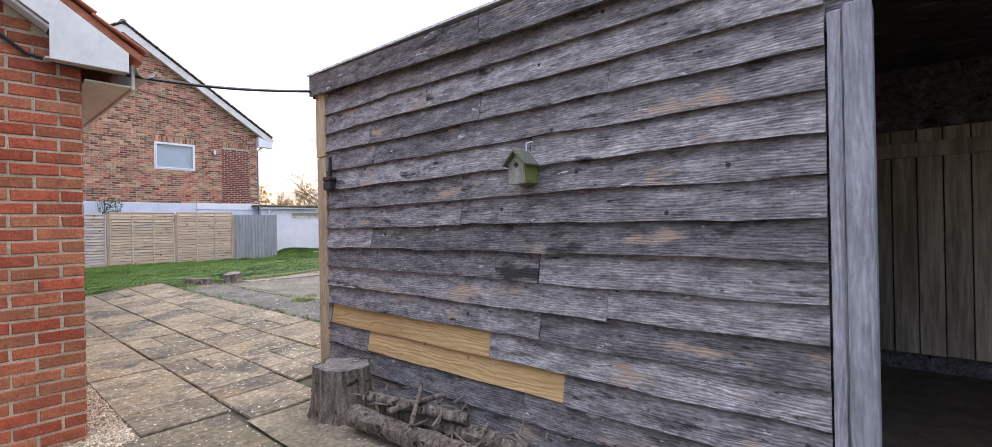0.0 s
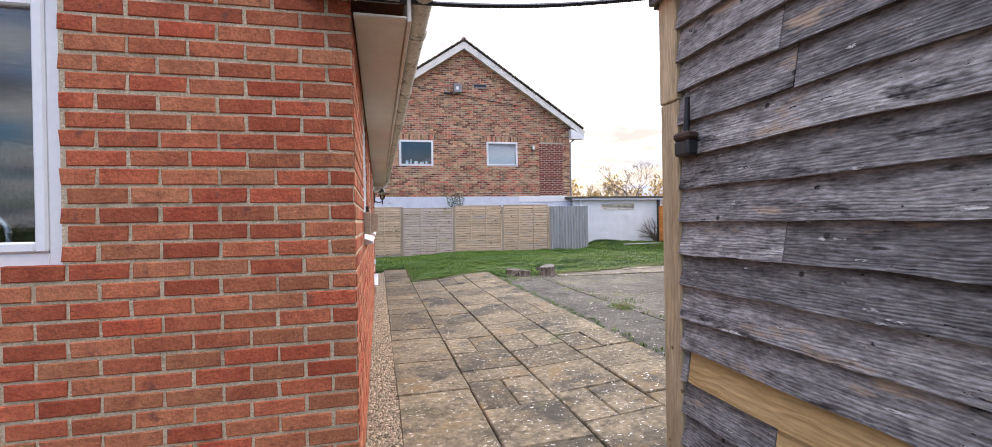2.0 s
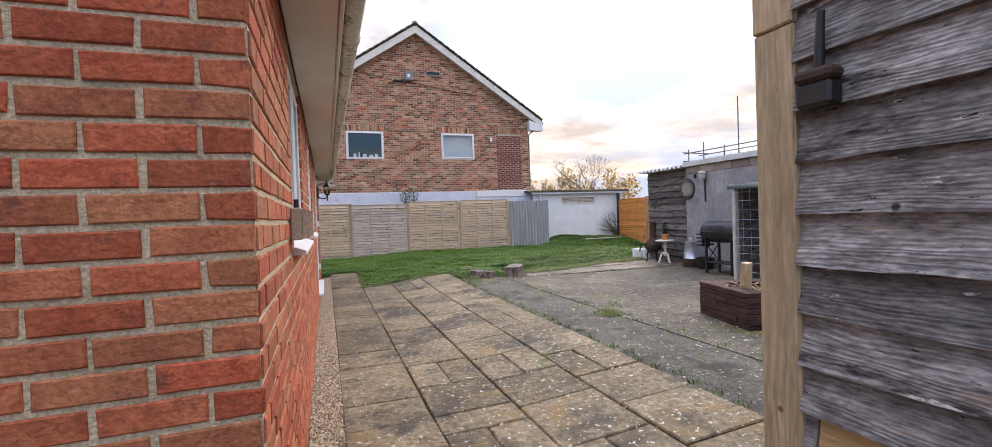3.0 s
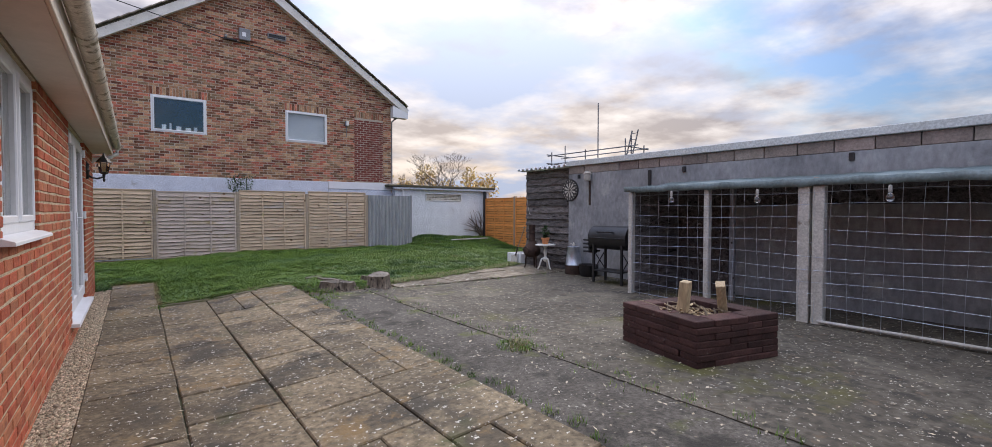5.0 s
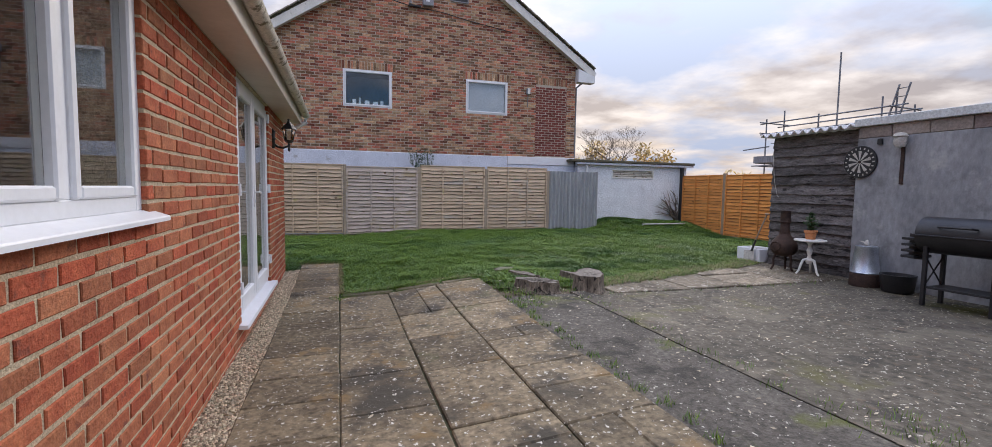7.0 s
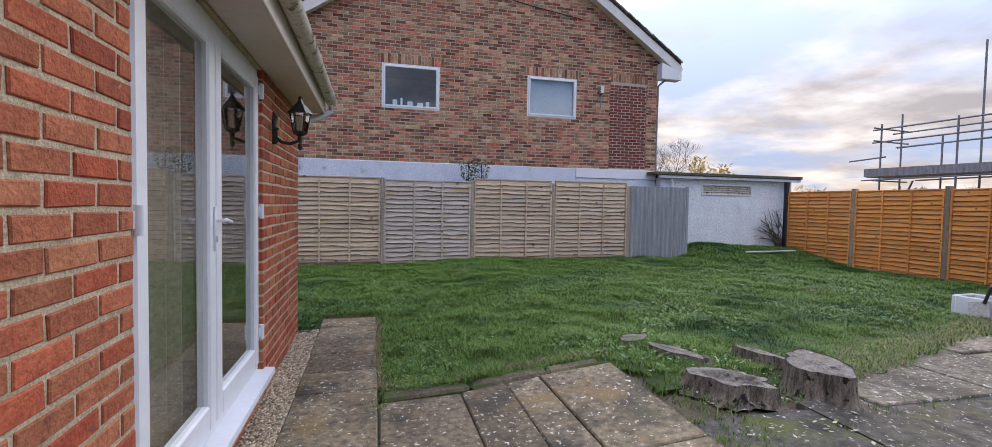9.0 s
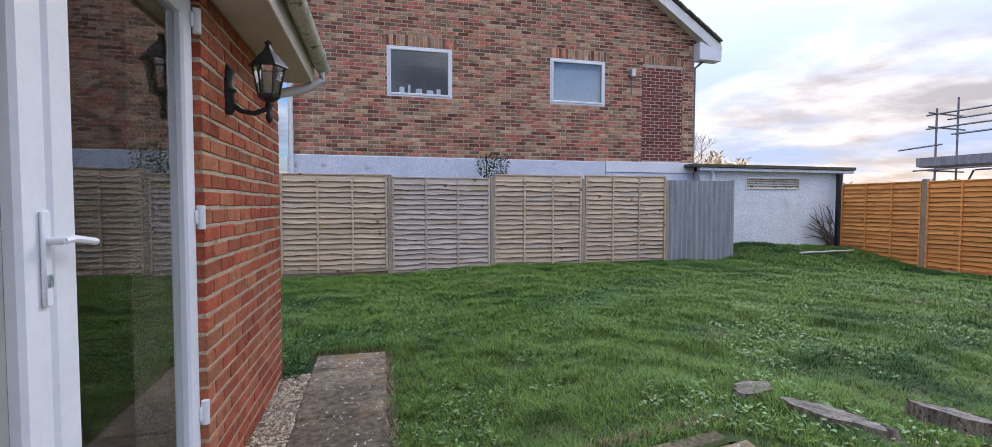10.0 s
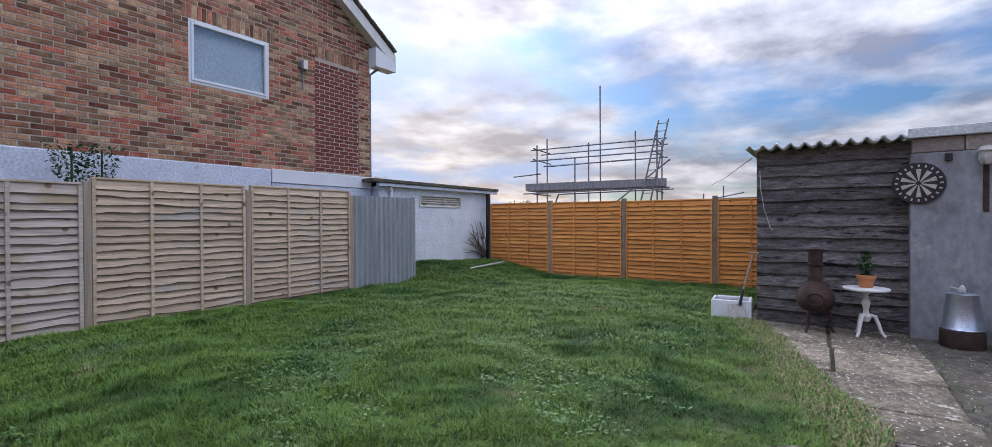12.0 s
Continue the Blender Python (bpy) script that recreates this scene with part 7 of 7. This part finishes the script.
# ---- scaffolding beyond the fence ----
def scaffold():
    t = thing("scaffold", "grey tube scaffolding platform beyond the fence", "scaffold", pose(17.2, 18.9, -0.28, 0, 0, 6))
    r = 0.026

    def tube(name, a, b):
        part(name, Shape().tube(a, b, r, n=6), M_STEEL, t, "", True)
    for x, y, z in ((0, 2.05, 4.5), (0, 0.1, 4.45), (0, -2.2, 4.8), (1.0, 2.05, 4.9), (1.0, -2.2, 4.5), (0.9, 0.9, 4.1), (1.0, -1.3, 4.9)):
        tube("standard", (x, y, 0), (x, y, z))
    tube("standard", (0.6, -0.15, 0), (0.6, -0.15, 6.55))
    for x, z, y0, y1 in ((0, 4.35, 2.3, -2.5), (0, 3.95, 2.3, -2.4), (1.0, 4.3, 2.3, -2.4), (1.0, 3.85, 2.2, -2.4), (0, 3.72, 1.6, -1.4), (0, 2.75, 2.6, -2.6), (1.0, 2.75, 1.6, -2.6), (0, 3.4, 3.0, 1.9)):
        tube("ledger", (x, y0, z - 0.02), (x, y1, z + 0.05))
    for z in (4.35, 3.95, 2.70):
        for y in (2.05, -2.2):
            tube("transom", (-0.35, y, z), (1.35, y, z))
    tube("brace", (0, 0.0, 1.7), (0, -2.6, 3.7))
    tube("brace", (0.5, 2.0, 1.2), (0.5, 1.4, 2.7))
    for k in range(4):
        part("board", Shape().box(k * 0.24, k * 0.24 + 0.22, -2.45, 2.45, 2.82, 2.86), M_GREYPOST, t)
    part("toe_board", Shape().box(-0.05, -0.01, -2.5, 2.5, 2.84, 3.10), M_GREYPOST, t)
    l = thing("ladder", "aluminium ladder leaning on the scaffolding", "ladder")
    a, b = Vector((17.0, 17.15, 1.2)), Vector((17.4, 16.5, 4.72))
    for o in (-0.16, 0.16):
        part("stile", Shape().tube(a + Vector((0.1 * o, o, 0)), b + Vector((0.1 * o, o, 0)), 0.03, n=6), M_STEEL, l)
    for k in range(14):
        c = a.lerp(b, (k + 0.5) / 14)
        part("rung", Shape().tube(c + Vector((-0.016, -0.16, 0)), c + Vector((0.016, 0.16, 0)), 0.014, n=6), M_STEEL, l)
    f = thing("scaffold", "far low scaffolding rails beyond the fence", "scaffold", pose(24.0, 15.5, 0))
    for y, z in ((1.0, 2.6), (0.2, 2.9), (-1.2, 3.0), (-2.2, 2.9)):
        part("standard", Shape().tube((0, y, 0), (0, y, z), 0.03, n=6), M_STEEL, f)
    part("ledger", Shape().tube((0, 1.4, 2.2), (0, -0.6, 2.6), 0.03, n=6).tube((0, 0.6, 2.35), (0, -2.3, 2.4), 0.03, n=6), M_STEEL, f)


scaffold()


# ---- trees and far growth ----
def bare_tree(name, label, at, height, seed, material=M_TWIG, spread_=0.55, levels=5):
    r = random.Random(seed)
    t = thing(name, label, "tree", Matrix.Translation(at))
    trunk, crown = Shape(), Shape()

    def grow(p, d, l, rad, lev):
        pts = [p]
        for _ in range(3):
            d = (d + Vector((r.uniform(-1, 1), r.uniform(-1, 1), r.uniform(-0.3, 0.6))) * 0.16).normalized()
            pts.append(pts[-1] + d * l / 3)
        (trunk if lev == 0 else crown).path(pts, rad, 7 if lev < 2 else 4, rad * 0.62)
        if lev < levels:
            for k in range(3 if lev else 5):
                q = pts[r.choice((2, 3, 3))] if lev else pts[r.choice((1, 2, 3))]
                a, e = r.uniform(0, 6.283), r.uniform(0.35, 0.95) * spread_ * 1.6
                side = Vector((math.cos(a), math.sin(a), 0))
                grow(q, (d * math.cos(e) + side * math.sin(e) + Vector((0, 0, 0.15))).normalized(), l * r.uniform(0.6, 0.82), max(rad * 0.5, 0.006), lev + 1)
    grow(Vector((0, 0, -0.3)), Vector((0, 0, 1)), height * 0.30, height * 0.018, 0)
    part("trunk", trunk, material, t)
    part("crown", crown, material, t)
    return t


bare_tree("tree", "leafless winter tree beyond the outbuilding", (24.5, 43, 0), 9.6, 5, M_TWIG, 0.62, 6)
bare_tree("tree", "leafless winter tree beyond the outbuilding", (20.5, 46, 0), 6.0, 8)
bare_tree("tree", "small leafless tree beyond the orange fence", (19.5, 30, 0), 3.4, 12)
bare_tree("tree", "leafless tree behind the scaffolding", (24, 22, 0), 3.6, 15)
bare_tree("tree", "leafless tree at the far side of the front yard", (-7.6, -9.6, 0), 5.6, 21)


def hedge(name, label, x0, x1, y0, y1, h, n, seed, material):
    r = np.random.RandomState(seed)
    s = Shape()
    for _ in range(n):
        u = r.rand()
        top = h * (0.72 + 0.28 * math.sin(u * 17 + seed) * math.sin(u * 41)) + 0.3 * noise.noise((u * 30, seed, 0))
        c = Vector((x0 + (x1 - x0) * u + r.uniform(-0.6, 0.6), y0 + (y1 - y0) * u + r.uniform(-0.6, 0.6), top * (r.rand() ** 0.6)))
        d = Vector(r.uniform(-1, 1, 3)) * 0.20
        e = Vector(r.uniform(-1, 1, 3)) * 0.10
        s.add([c - d, c + e, c + d, c - e], [(0, 1, 2, 3)])
    me = bpy.data.meshes.new(name)
    me.from_pydata(s.v, [], s.f)
    me.materials.append(material)
    return tagged(new(name, me), label, "hedge", "", "stuff")


hedge("hedge", "far winter hedge beyond the gardens, low sunlight painted golden into its leaves", 12, 30, 50, 43, 6.0, 9000, 3, M_SUNLITLEAF)
hedge("hedge", "far low winter hedge beyond the fence, low sunlight painted golden into its leaves", 26, 46, 38, 24, 3.1, 3600, 4, M_SUNLITLEAF)
hedge("hedge", "low dark hedge behind the front yard", -16, 4, -8.6, -9.4, 2.0, 4000, 6, M_LEAF)


def climber():
    r, s = random.Random(7), Shape()
    for _ in range(26):
        p = Vector((12.25 + r.uniform(-0.1, 0.15), 20.01, 0.45))
        pts, d = [p], Vector((r.uniform(-0.9, 0.35), 0, 1)).normalized()
        for _ in range(7):
            d = (d + Vector((r.uniform(-0.5, 0.35), 0, r.uniform(-0.25, 0.2)))).normalized()
            q = pts[-1] + d * r.uniform(0.08, 0.2)
            q.y = 19.97 + r.uniform(0, 0.05)
            pts.append(q)
        s.path(pts, 0.014, 5, 0.005)
    tagged(part("climbing_plant", s, M_TWIG), "bare climbing plant on the white wall", "plant")
    for x0, n, sd in ((3.45, 10, 1), (3.75, 7, 2)):
        rr, t = random.Random(sd), Shape()
        for _ in range(n * 34):
            h = rr.uniform(0, 0.50)
            c = Vector((x0 + rr.uniform(-0.30, 0.30) * (0.4 + h), 19.95 + rr.uniform(-0.08, 0.08), 1.95 + h))
            d, e = Vector((rr.uniform(-1, 1), rr.uniform(-1, 1), rr.uniform(-0.5, 1))) * 0.05, Vector((rr.uniform(-1, 1), rr.uniform(-1, 1), rr.uniform(-1, 1))) * 0.018
            t.add([c - e, c + d * 0.5 + e, c + d, c + d * 0.5 - e], [(0, 1, 2, 3)])
        t.path([(x0, 19.95, 0.2), (x0, 19.95, 2.4)], 0.012, 5)
        tagged(part("shrub", t, M_LEAF), "dark leafy shrub top showing above the fence", "shrub")


climber()
tagged(part("hose_pole", Shape().tube((10.1, 18.85, ground_z(10.1, 18.85) + 0.03), (11.9, 19.15, ground_z(11.9, 19.15) + 0.03), 0.022), M_CPOST, None, "", True), "pale pole lying on the grass", "pole")
